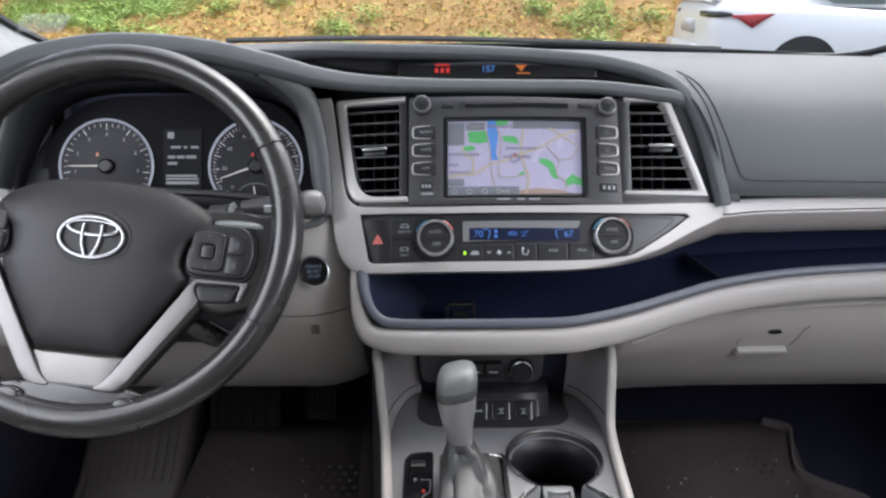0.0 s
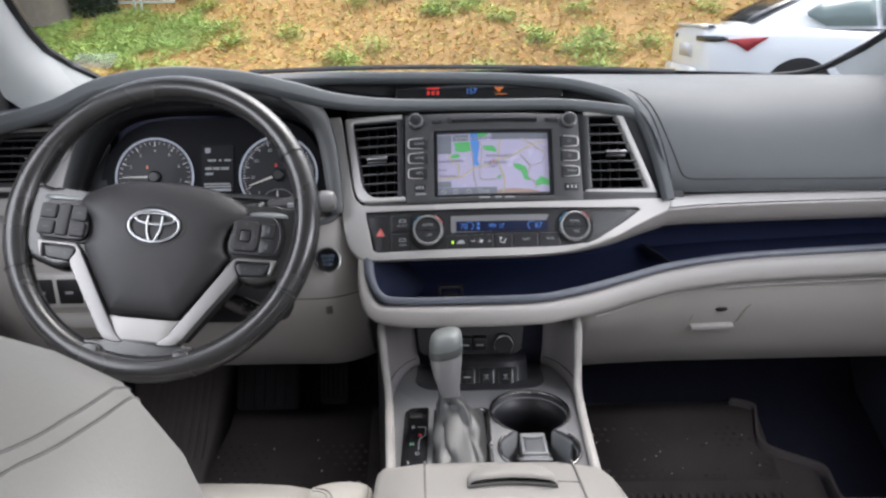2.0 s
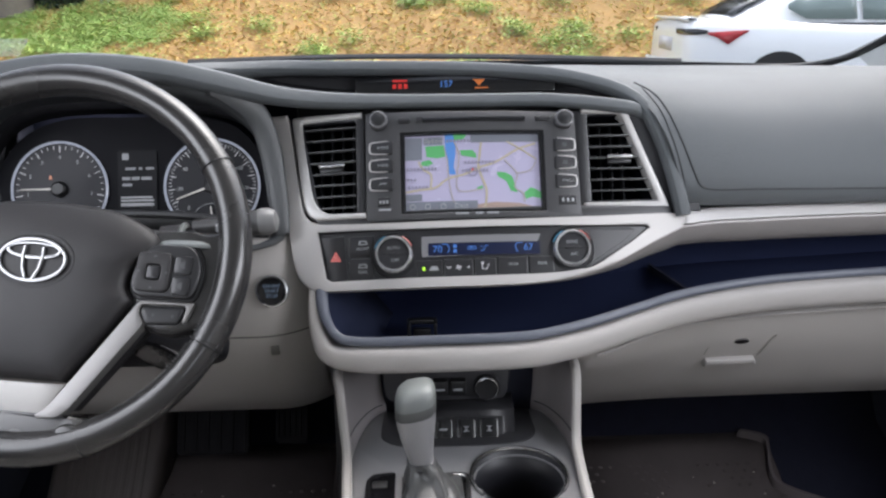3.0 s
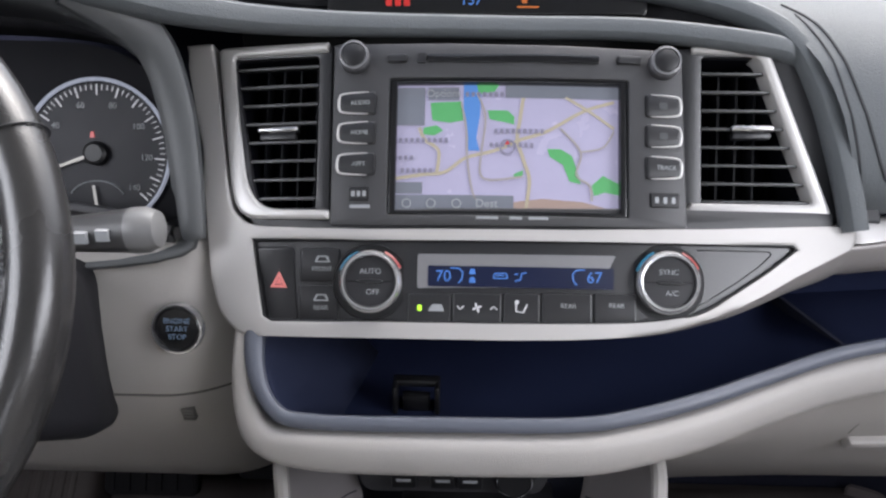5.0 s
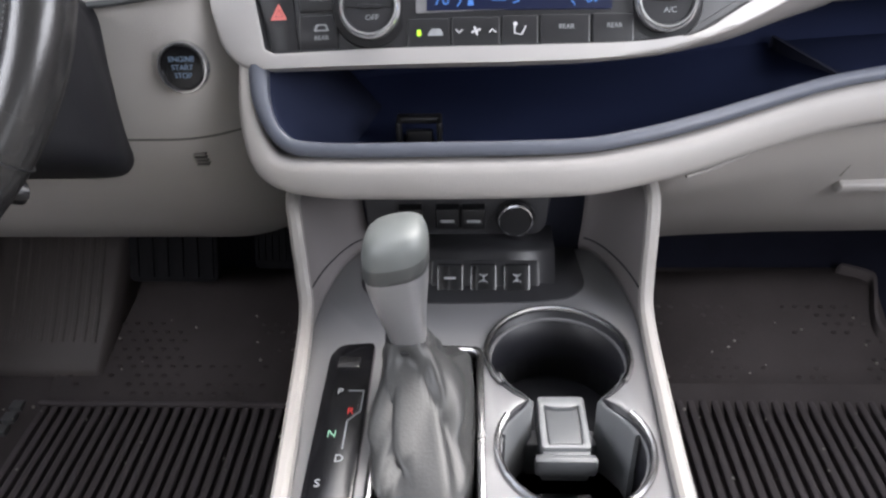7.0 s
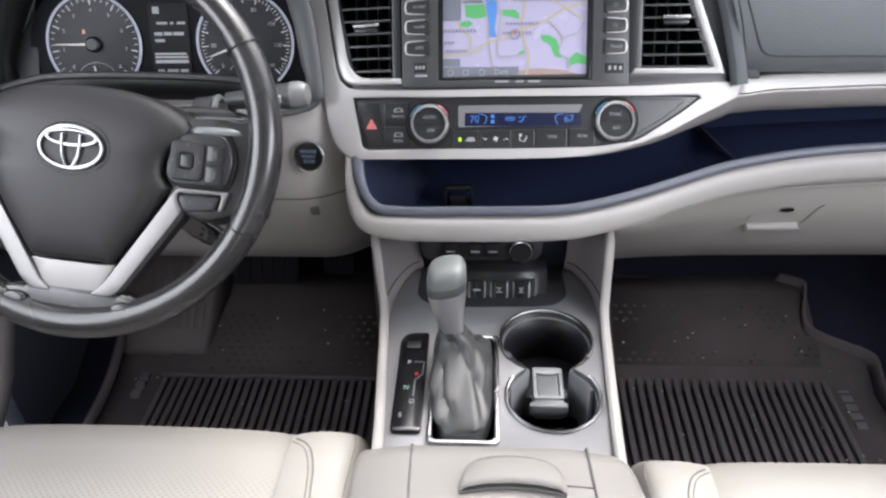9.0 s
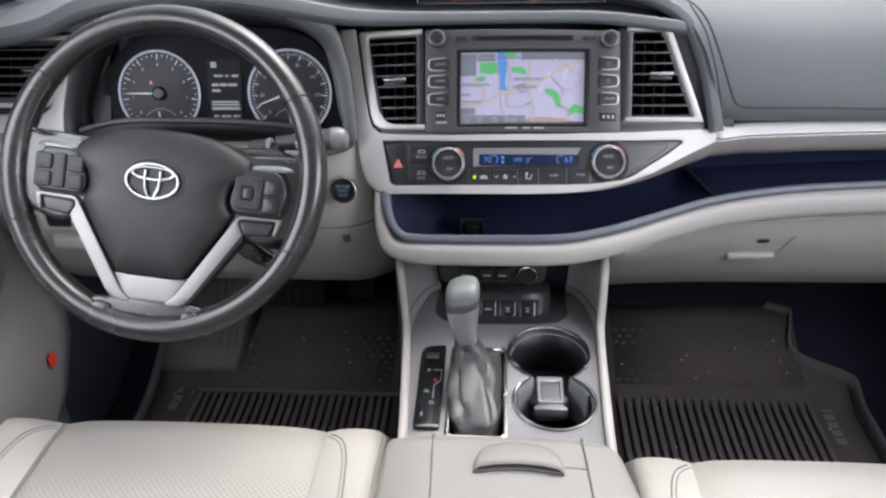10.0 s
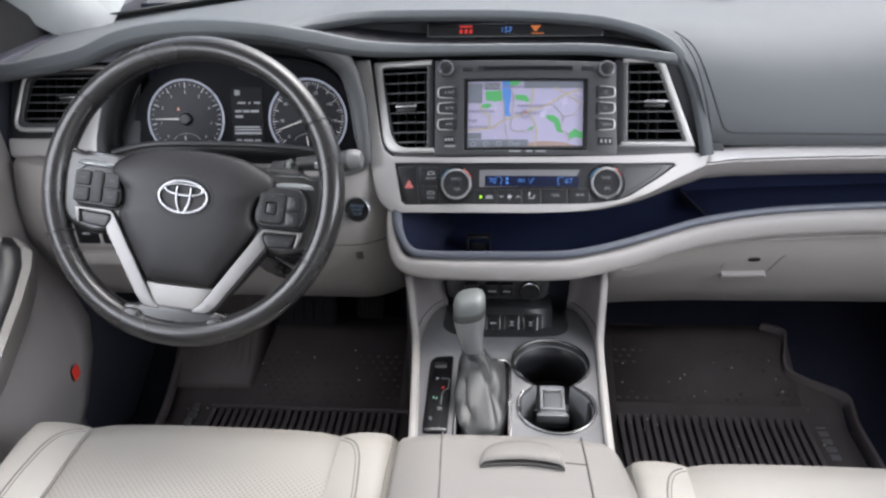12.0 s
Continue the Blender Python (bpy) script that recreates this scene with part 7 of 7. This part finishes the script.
mx.inputs["Fac"].default_value = 0.28
tn.links.new(tr.outputs[0], mx.inputs[1])
tn.links.new(tn.nodes["Principled BSDF"].outputs[0], mx.inputs[2])
tn.links.new(mx.outputs[0], tn.nodes["Material Output"].inputs["Surface"])
part("sticker", prism(rrect(-0.045, 0.045, -0.02, 0.02, 0.005), (), 0, 0.0005, Matrix.Translation((-0.735, 0.335, 1.238)) @ pose(0, 0, 0, 40, 0, -12)), st, ws, "faded grey windscreen sticker")
part("black_edge", loft(frit), BLACK, ws, solid=0.002)
part("seal", tube(curve([(x, wind_base(x)[0] + 0.004, wind_base(x)[1] - 0.002) for x in np.linspace(-0.80, 0.80, 17)], 3), 0.009, 6), BLACK, ws)
for sg in (-1, 1):
    part("seal", tube([(sg * (0.752 - 0.02 * t - 0.09 * max(0, t - 0.45) + flare(t)) - (0.075 if sg > 0 else 0), 0.385 - 0.62 * t, 1.200 + 0.40 * t) for t in np.linspace(0, 1, 14)], 0.007, 6), BLACK, ws)
part("seal", tube(curve([(0.50, wind_base(0.50)[0] - 0.012, 1.166), (0.575, wind_base(0.575)[0] - 0.022, 1.168), (0.632, 0.452, 1.176), (0.668, 0.402, 1.192), (0.690, 0.366, 1.214), (0.707, 0.330, 1.236)], 6), 0.0065, 8), BLACK, ws)
roof = part("ceiling", loft([[Vector((x, y, z - 0.10 * x * x)) for y, z in ((-0.22, 1.60), (-0.5, 1.655), (-1.5, 1.68), (-2.6, 1.62))] for x in np.linspace(-0.72, 0.72, 9)]), LINER, None, solid=0.03)
tagged(roof, "light grey cloth headliner", "ceiling", kind="structure")
rear = part("wall_rear", box(-0.84, 0.84, -2.66, -2.60, 0.36, 1.05, 0.01), STONE, None)
tagged(rear, "warm grey rear panel of the cabin", "wall", kind="structure")
for sg, nm in ((-1, "wall_left"), (1, "wall_right")):
    w = part(nm, box(sg * 0.84 - 0.02, sg * 0.84 + 0.02, -2.66, -1.15, 0.36, 1.10, 0.01), STONE, None)
    tagged(w, "warm grey rear side panel of the cabin", "wall", kind="structure")
    k = part(nm, box(sg * 0.84 - 0.02, sg * 0.84 + 0.02, -0.03, 0.60, 0.36, 1.165, 0.01), KICK, None)
    tagged(k, "navy black kick panel beside the footwell", "wall", kind="structure")
    q = part("b_pillar_trim", box(sg * 0.78 - 0.03, sg * 0.78 + 0.03, -1.25, -1.12, 1.05, 1.64, 0.015), LINER, None)
    tagged(q, "light grey cloth door pillar trim", "pillar trim", kind="structure")

# ---- outside ----
rng = random.Random(7)


def ground_z(x, y):
    base = line(y + 0.10 * x, [(-60, 0), (7.6, 0), (8.4, 0.12), (10, 0.72), (14, 2.0), (22, 4.2), (40, 8), (90, 16)])
    bump = noise.noise(Vector((x * 0.5, y * 0.5, 0))) * 0.16 + noise.noise(Vector((x * 1.7, y * 1.7, 3))) * 0.05
    return base + bump * min(1, max(0, (y + 0.1 * x - 7.6) / 1.5))


LITTER = mat("leaf_litter", (0.34, 0.20, 0.065), 0.9, var=0.5, scale=5, bump=1.0, bscale=60)
ASPHALT = mat("asphalt", (0.055, 0.055, 0.057), 0.85, var=0.3, scale=8, bump=0.6, bscale=200)
gy = [-60, -20, -5, 0, 4, 7, 7.6] + list(np.linspace(7.9, 16, 40)) + [18, 21, 25, 30, 40, 60, 90]
gx = [-70, -40, -25] + list(np.linspace(-16, 16, 60)) + [25, 40, 70]
bm = loft([[Vector((x, y - 0.10 * max(-20, min(20, x)), ground_z(x, y - 0.10 * max(-20, min(20, x))))) for y in gy] for x in gx])
g = part("ground", bm, LITTER, None, smooth=60)
tagged(g, "leaf-covered bank rising from the parking edge", "ground", kind="structure")
lot = part("road", loft([[Vector((x, y, 0.012)) for y in (-58, -20, 0, 4, 7.2)] for x in (-60, -20, -8, 0, 8, 20, 60)]), ASPHALT, None)
tagged(lot, "dark asphalt parking area below the bank", "road", kind="structure")


def leaf_cloud(name, count, area, cols, size, label, up=0.0):
    """Many small curled leaves lying on the bank, one mesh."""
    vs, fs = [], []
    for _ in range(count):
        x, y = area()
        z = ground_z(x, y) + rng.uniform(0.005, 0.03) + up * rng.random()
        s = size * rng.uniform(0.6, 1.5)
        m = Euler((rng.uniform(-0.5, 0.5), rng.uniform(-0.5, 0.5), rng.uniform(0, 6.3))).to_matrix()
        b = len(vs)
        for p in ((-s, 0, 0), (0, -s * 0.55, s * 0.15), (s, 0, 0.0), (0, s * 0.55, s * 0.15)):
            vs.append(m @ Vector(p) + Vector((x, y, z)))
        fs += [(b, b + 1, b + 2), (b, b + 2, b + 3)]
    me = bpy.data.meshes.new(name)
    me.from_pydata(vs, [], fs)
    m = mat(name + "_colour", (0.3, 0.2, 0.1), 0.75)
    t = m.node_tree
    geo = t.nodes.new("ShaderNodeNewGeometry")
    ramp = t.nodes.new("ShaderNodeValToRGB")
    ramp.color_ramp.interpolation = "LINEAR"
    while len(ramp.color_ramp.elements) < len(cols):
        ramp.color_ramp.elements.new(0.5)
    for i, c in enumerate(cols):
        ramp.color_ramp.elements[i].position = i / (len(cols) - 1)
        ramp.color_ramp.elements[i].color = (*c, 1)
    t.links.new(geo.outputs["Random Per Island"], ramp.inputs["Fac"])
    t.links.new(ramp.outputs["Color"], t.nodes["Principled BSDF"].inputs["Base Color"])
    me.materials.append(m)
    ob = new(name, me)
    return tagged(ob, label, "leaves", kind="stuff")


def bank():
    while True:
        x, y = rng.uniform(-9, 9), 7.7 + 10 * rng.random() ** 1.6
        return x, y - 0.1 * x


leaf_cloud("fallen_leaves", 90000, bank, [(0.28, 0.13, 0.03), (0.64, 0.35, 0.06), (0.72, 0.50, 0.12), (0.44, 0.22, 0.045), (0.66, 0.56, 0.17), (0.40, 0.46, 0.10), (0.28, 0.38, 0.07)], 0.027, "orange and brown fallen leaves covering the bank")


def clumps():
    spots = [(rng.uniform(-8, 8), 8.2 + 6 * rng.random()) for _ in range(80)] + [(1.25, 10.1), (2.1, 10.2), (0.6, 9.0), (0.4, 9.2), (1.9, 9.0), (-3.4, 10.6), (0.2, 12), (-0.3, 11.5)] * 2
    def pick():
        cx, cy = rng.choice(spots)
        return cx + rng.gauss(0, 0.13), cy + rng.gauss(0, 0.13)
    return pick


leaf_cloud("bank_weeds", 24000, clumps(), [(0.20, 0.32, 0.07), (0.32, 0.45, 0.10), (0.46, 0.54, 0.13), (0.24, 0.33, 0.09)], 0.026, "scattered green weeds on the bank", 0.14)


def lawn():
    while True:
        a, r = rng.uniform(0, 6.3), 1.35 * math.sqrt(rng.random())
        x, y = -5.50 + 1.30 * r * math.cos(a) - 0.15 * r * math.sin(a), 11.35 + 0.95 * r * math.sin(a)
        if 0.95 - 0.75 * r + 0.9 * noise.noise(Vector((x * 2.2, y * 2.2, 5))) > rng.uniform(-0.15, 0.45):
            return x, y


leaf_cloud("ivy_patch", 24000, lawn, [(0.25, 0.39, 0.09), (0.32, 0.46, 0.11), (0.41, 0.53, 0.15), (0.29, 0.42, 0.11)], 0.019, "bright green ivy patch thinning out over the bank", 0.09)


def thicket():
    return rng.uniform(-16, 16), rng.uniform(17, 26)


leaf_cloud("far_undergrowth", 14000, thicket, [(0.06, 0.10, 0.03), (0.12, 0.16, 0.05), (0.22, 0.15, 0.07), (0.08, 0.08, 0.04)], 0.16, "dull green undergrowth higher up the bank", 2.2)


def tree(x, y, r, h, label):
    z = ground_z(x, y)
    t = thing("tree", (x, y, z - 0.1), label, "tree", "trees on the bank")
    bark = mat("grey_bark", (0.13, 0.11, 0.09), 0.9, var=0.4, scale=12, bump=1.0, bscale=40)
    path = [Vector((x + 0.05 * math.sin(k * 2 + x), y, z - 0.1 + h * k)) for k in np.linspace(0, 1, 9)]
    part("trunk", tube(path, r, 12, taper=lambda k: 1.25 - 0.85 * k if k > 0.05 else 1.5), bark, t, "grey-brown trunk")
    for k in range(5):
        a, zz = rng.uniform(0, 6.3), z + h * rng.uniform(0.45, 0.9)
        p = [Vector((x, y, zz)), Vector((x + 0.5 * math.cos(a), y + 0.5 * math.sin(a), zz + 0.35)), Vector((x + 1.3 * math.cos(a), y + 1.3 * math.sin(a), zz + 0.7))]
        part("limb", tube(curve(p, 4), r * 0.35, 7, taper=lambda q: 1 - 0.7 * q), bark, t)
    vs, fs = [], []
    for _ in range(900):
        a, rr, zz = rng.uniform(0, 6.3), 1.6 * math.sqrt(rng.random()), z + h * rng.uniform(0.5, 1.15)
        c = Vector((x + rr * math.cos(a), y + rr * math.sin(a), zz))
        m = Euler([rng.uniform(0, 6.3) for _ in range(3)]).to_matrix()
        b = len(vs)
        for p in ((-0.09, 0, 0), (0, -0.05, 0.02), (0.09, 0, 0), (0, 0.05, 0.02)):
            vs.append(m @ Vector(p) + c)
        fs.append((b, b + 1, b + 2, b + 3))
    bm = bmesh.new()
    vv = [bm.verts.new(v) for v in vs]
    for f in fs:
        bm.faces.new([vv[i] for i in f])
    part("crown", bm, mat("autumn_leaves", (0.16, 0.13, 0.04), 0.7, var=0.5, scale=3), t, smooth=0)
    return t


for x, y, r, h in ((-8.3, 13.5, 0.16, 6.0), (-5.9, 15.5, 0.10, 5.5), (-2.0, 17.5, 0.14, 6.5), (4.6, 13.2, 0.15, 6.2), (8.5, 15.0, 0.16, 6.0), (-11.5, 15.0, 0.18, 6.5)):
    tree(x, y, r, h, "thin grey-brown tree with sparse autumn leaves")

# ---- parked white saloon car ----
CARM = Matrix.Translation((2.75, 7.988, 0.0)) @ pose(0, 0, 0, 0, 0, -2) @ Matrix.Diagonal((1, 1, 1.04, 1))
car = thing("white_car", (CARM @ Vector((2.3, -0.9, 0))), "white saloon car with red tail lamps parked at the bank", "car")


def cl(p):
    return CARM @ Vector(p)


def section(x, half, z0, zs, n=9):
    """Half cross-sections of the lower body, mirrored: flat side with a shoulder."""
    zb = zs
    prof = [(0.86, z0), (0.97, z0 + 0.12), (1.0, z0 + 0.30), (0.995, zb - 0.22), (0.975, zb - 0.10), (0.93, zb - 0.03), (0.80, zb), (0.4, zb + 0.012), (0.0, zb + 0.018)]
    right = [(half * w, z) for w, z in prof]
    pts = [(x, -a, z) for a, z in right] + [(x, a, z) for a, z in right[::-1][1:]]
    return [cl((p[0], p[1] - 0.0, p[2])) for p in pts]


secs = [(0.0, 0.62, 0.34, 0.86), (0.03, 0.72, 0.28, 0.97), (0.10, 0.80, 0.24, 1.02), (0.25, 0.86, 0.22, 1.03), (0.55, 0.89, 0.21, 1.02), (1.0, 0.90, 0.20, 1.01), (1.7, 0.90, 0.19, 0.97), (2.6, 0.90, 0.19, 0.95), (3.3, 0.89, 0.20, 0.92), (3.9, 0.87, 0.21, 0.86), (4.3, 0.80, 0.24, 0.76), (4.52, 0.66, 0.30, 0.66), (4.58, 0.5, 0.34, 0.58)]
body = part("body", loft([section(*s) for s in secs], caps=True), PAINTW, car, "glossy white body", smooth=50)
gh = []
for x, w0, z0, w1, z1 in ((0.42, 0.66, 0.96, 0.64, 0.99), (0.80, 0.72, 0.97, 0.58, 1.17), (1.20, 0.76, 0.99, 0.54, 1.34), (1.70, 0.78, 0.98, 0.56, 1.41), (2.30, 0.78, 0.97, 0.56, 1.42), (2.80, 0.76, 0.96, 0.54, 1.34), (3.25, 0.72, 0.95, 0.56, 1.12), (3.55, 0.70, 0.93, 0.62, 0.96)):
    gh.append([cl((x, -w0, z0)), cl((x, -(w0 * 0.4 + w1 * 0.6), z0 * 0.4 + z1 * 0.6)), cl((x, -w1, z1 - 0.03)), cl((x, -w1 * 0.8, z1)), cl((x, 0, z1 + 0.02)), cl((x, w1 * 0.8, z1)), cl((x, w1, z1 - 0.03)), cl((x, w0 * 0.4 + w1 * 0.6, z0 * 0.4 + z1 * 0.6)), cl((x, w0, z0))])
part("roof", loft(gh), PAINTW, car, smooth=50)
rw = [[cl((x, k * w, z)) for k in (-1, -0.5, 0, 0.5, 1)] for x, w, z in ((0.54, 0.56, 1.065), (0.80, 0.52, 1.20), (1.16, 0.47, 1.355))]
part("rear_window", loft(rw), CARGLASS, car, "dark rear window", solid=0.004)
for sg in (-1, 1):
    sw = [[cl((x, sg * a, z)) for a, z in pr] for x, pr in ((1.06, ((0.755, 1.12), (0.72, 1.16))), (1.25, ((0.785, 1.02), (0.655, 1.26))), (1.70, ((0.795, 1.01), (0.64, 1.34))), (1.78, ((0.795, 1.01), (0.64, 1.345))))]
    part("side_window", loft(sw), SIDEGLASS, car, "dark side window", solid=0.004)
    sw = [[cl((x, sg * a, z)) for a, z in pr] for x, pr in ((1.84, ((0.795, 1.01), (0.64, 1.345))), (2.35, ((0.795, 1.0), (0.645, 1.34))), (2.75, ((0.78, 0.99), (0.64, 1.28))), (3.1, ((0.75, 0.985), (0.66, 1.12))))]
    part("side_window", loft(sw), SIDEGLASS, car, "dark side window", solid=0.004)
    lamp = [[cl((x, sg * a, z)) for x, a, z in pr] for pr in (((0.20, 0.845, 0.905), (0.20, 0.848, 0.885)), ((0.30, 0.868, 0.91), (0.29, 0.872, 0.86)), ((0.42, 0.882, 0.918), (0.41, 0.890, 0.785)), ((0.52, 0.888, 0.920), (0.51, 0.895, 0.855)), ((0.62, 0.892, 0.922), (0.61, 0.897, 0.912)))]
    dark = [[cl((x, sg * a, z)) for x, a, z in pr] for pr in (((0.0, 0.45, 0.935), (0.0, 0.46, 0.885)), ((0.045, 0.68, 0.94), (0.035, 0.68, 0.875)), ((0.12, 0.80, 0.94), (0.11, 0.80, 0.88)), ((0.21, 0.85, 0.925), (0.20, 0.852, 0.895)))]
    part("lamp_cover", loft(dark), CARGLASS, car, "smoked reversing lamp cover", solid=0.02)
    part("tail_lamp", loft(lamp), LAMPRED, car, "red wraparound tail lamp", solid=0.02)
    for xw in (0.98, 3.65):
        wm = Matrix.Translation(cl((xw, sg * 0.80, 0.325))) @ CARM.to_3x3().to_4x4() @ pose(0, 0, 0, -90 * sg)
        ty = part("wheel", lathe([(0.20, -0.10), (0.30, -0.10), (0.325, -0.07), (0.325, 0.07), (0.30, 0.105), (0.22, 0.11)], wm, 32), TYRE, car, "black tyre on an alloy rim")
        part("rim", lathe([(0.215, 0.08), (0.21, 0.10), (0.19, 0.075), (0.06, 0.085), (0.05, 0.10), (0.001, 0.10)], wm, 32), SILVER, ty)
        for k in range(8):
            a = radians(45 * k)
            part("spoke", tube([wm @ Vector((0.05 * math.cos(a), 0.05 * math.sin(a), 0.095)), wm @ Vector((0.20 * math.cos(a), 0.20 * math.sin(a), 0.092))], 0.016, 6), SILVER, ty)
        arch = [cl((xw + 0.375 * math.cos(a), sg * 0.904, 0.325 + 0.375 * math.sin(a))) for a in np.linspace(-0.2, math.pi + 0.2, 20)]
        wall = prism([(0.39 * math.cos(a), 0.39 * math.sin(a)) for a in np.linspace(-0.25, math.pi + 0.25, 24)], (), -0.02, 0.008, Matrix.Translation(cl((xw, sg * 0.897, 0.325))) @ CARM.to_3x3().to_4x4() @ pose(0, 0, 0, 90))
        part("wheel_arch", wall, BLACK, car)
part("number_plate_recess", loft([[cl((-0.006, y, z)) for z in (0.70, 0.84)] for y in (-0.27, 0.27)]), mat("plate_grey", (0.5, 0.5, 0.52), 0.5), car, "plain pale plate", solid=0.01)
part("rear_bumper", loft([[cl((x, y, z)) for x, z in ((-0.03, 0.60), (-0.05, 0.54), (-0.045, 0.40), (0.0, 0.30))] for y in (-0.66, -0.4, 0, 0.4, 0.66)]), PAINTW, car, solid=0.02)
part("boot_spoiler", loft([[cl((x, y, z)) for x, z in ((0.16, 1.035), (0.07, 1.055), (0.02, 1.045), (0.05, 1.01))] for y in (-0.68, -0.35, 0, 0.35, 0.68)]), PAINTW, car, solid=0.006)

# white rail and dark bush at the top of the bank
fence = thing("rail_fence", (-5.6, 12.7, 1.3), "weathered white two-post rail fence on the bank", "fence")
FENCEW = mat("weathered_white_paint", (0.55, 0.56, 0.54), 0.7, var=0.2, scale=20)
for fx in (-5.64, -5.52):
    part("post", box(fx - 0.018, fx + 0.018, 12.62, 12.66, 1.2, 2.35, 0.005), FENCEW, fence)
part("rail", box(-6.0, -4.9, 12.60, 12.62, 1.515, 1.55, 0.004), FENCEW, fence)


def bush():
    a, r = rng.uniform(0, 6.3), math.sqrt(rng.random())
    return -6.3 + 0.42 * r * math.cos(a), 12.5 + 0.35 * r * math.sin(a)


leaf_cloud("dark_bush", 4000, bush, [(0.02, 0.04, 0.015), (0.04, 0.07, 0.025), (0.06, 0.09, 0.03)], 0.045, "dark green bush behind the ivy", 0.9)
tree(-7.0, 12.1, 0.34, 5.0, "thick grey tree trunk behind the ivy")


def scrub():
    if rng.random() < 0.55:
        return rng.uniform(1.3, 5.5), rng.uniform(12.3, 14.5)
    return rng.uniform(-9.0, -4.3), rng.uniform(12.9, 15.0)


leaf_cloud("brown_scrub", 9000, scrub, [(0.05, 0.04, 0.02), (0.10, 0.08, 0.04), (0.07, 0.09, 0.03), (0.13, 0.10, 0.06)], 0.06, "dull brown and green scrub along the upper bank", 1.1)
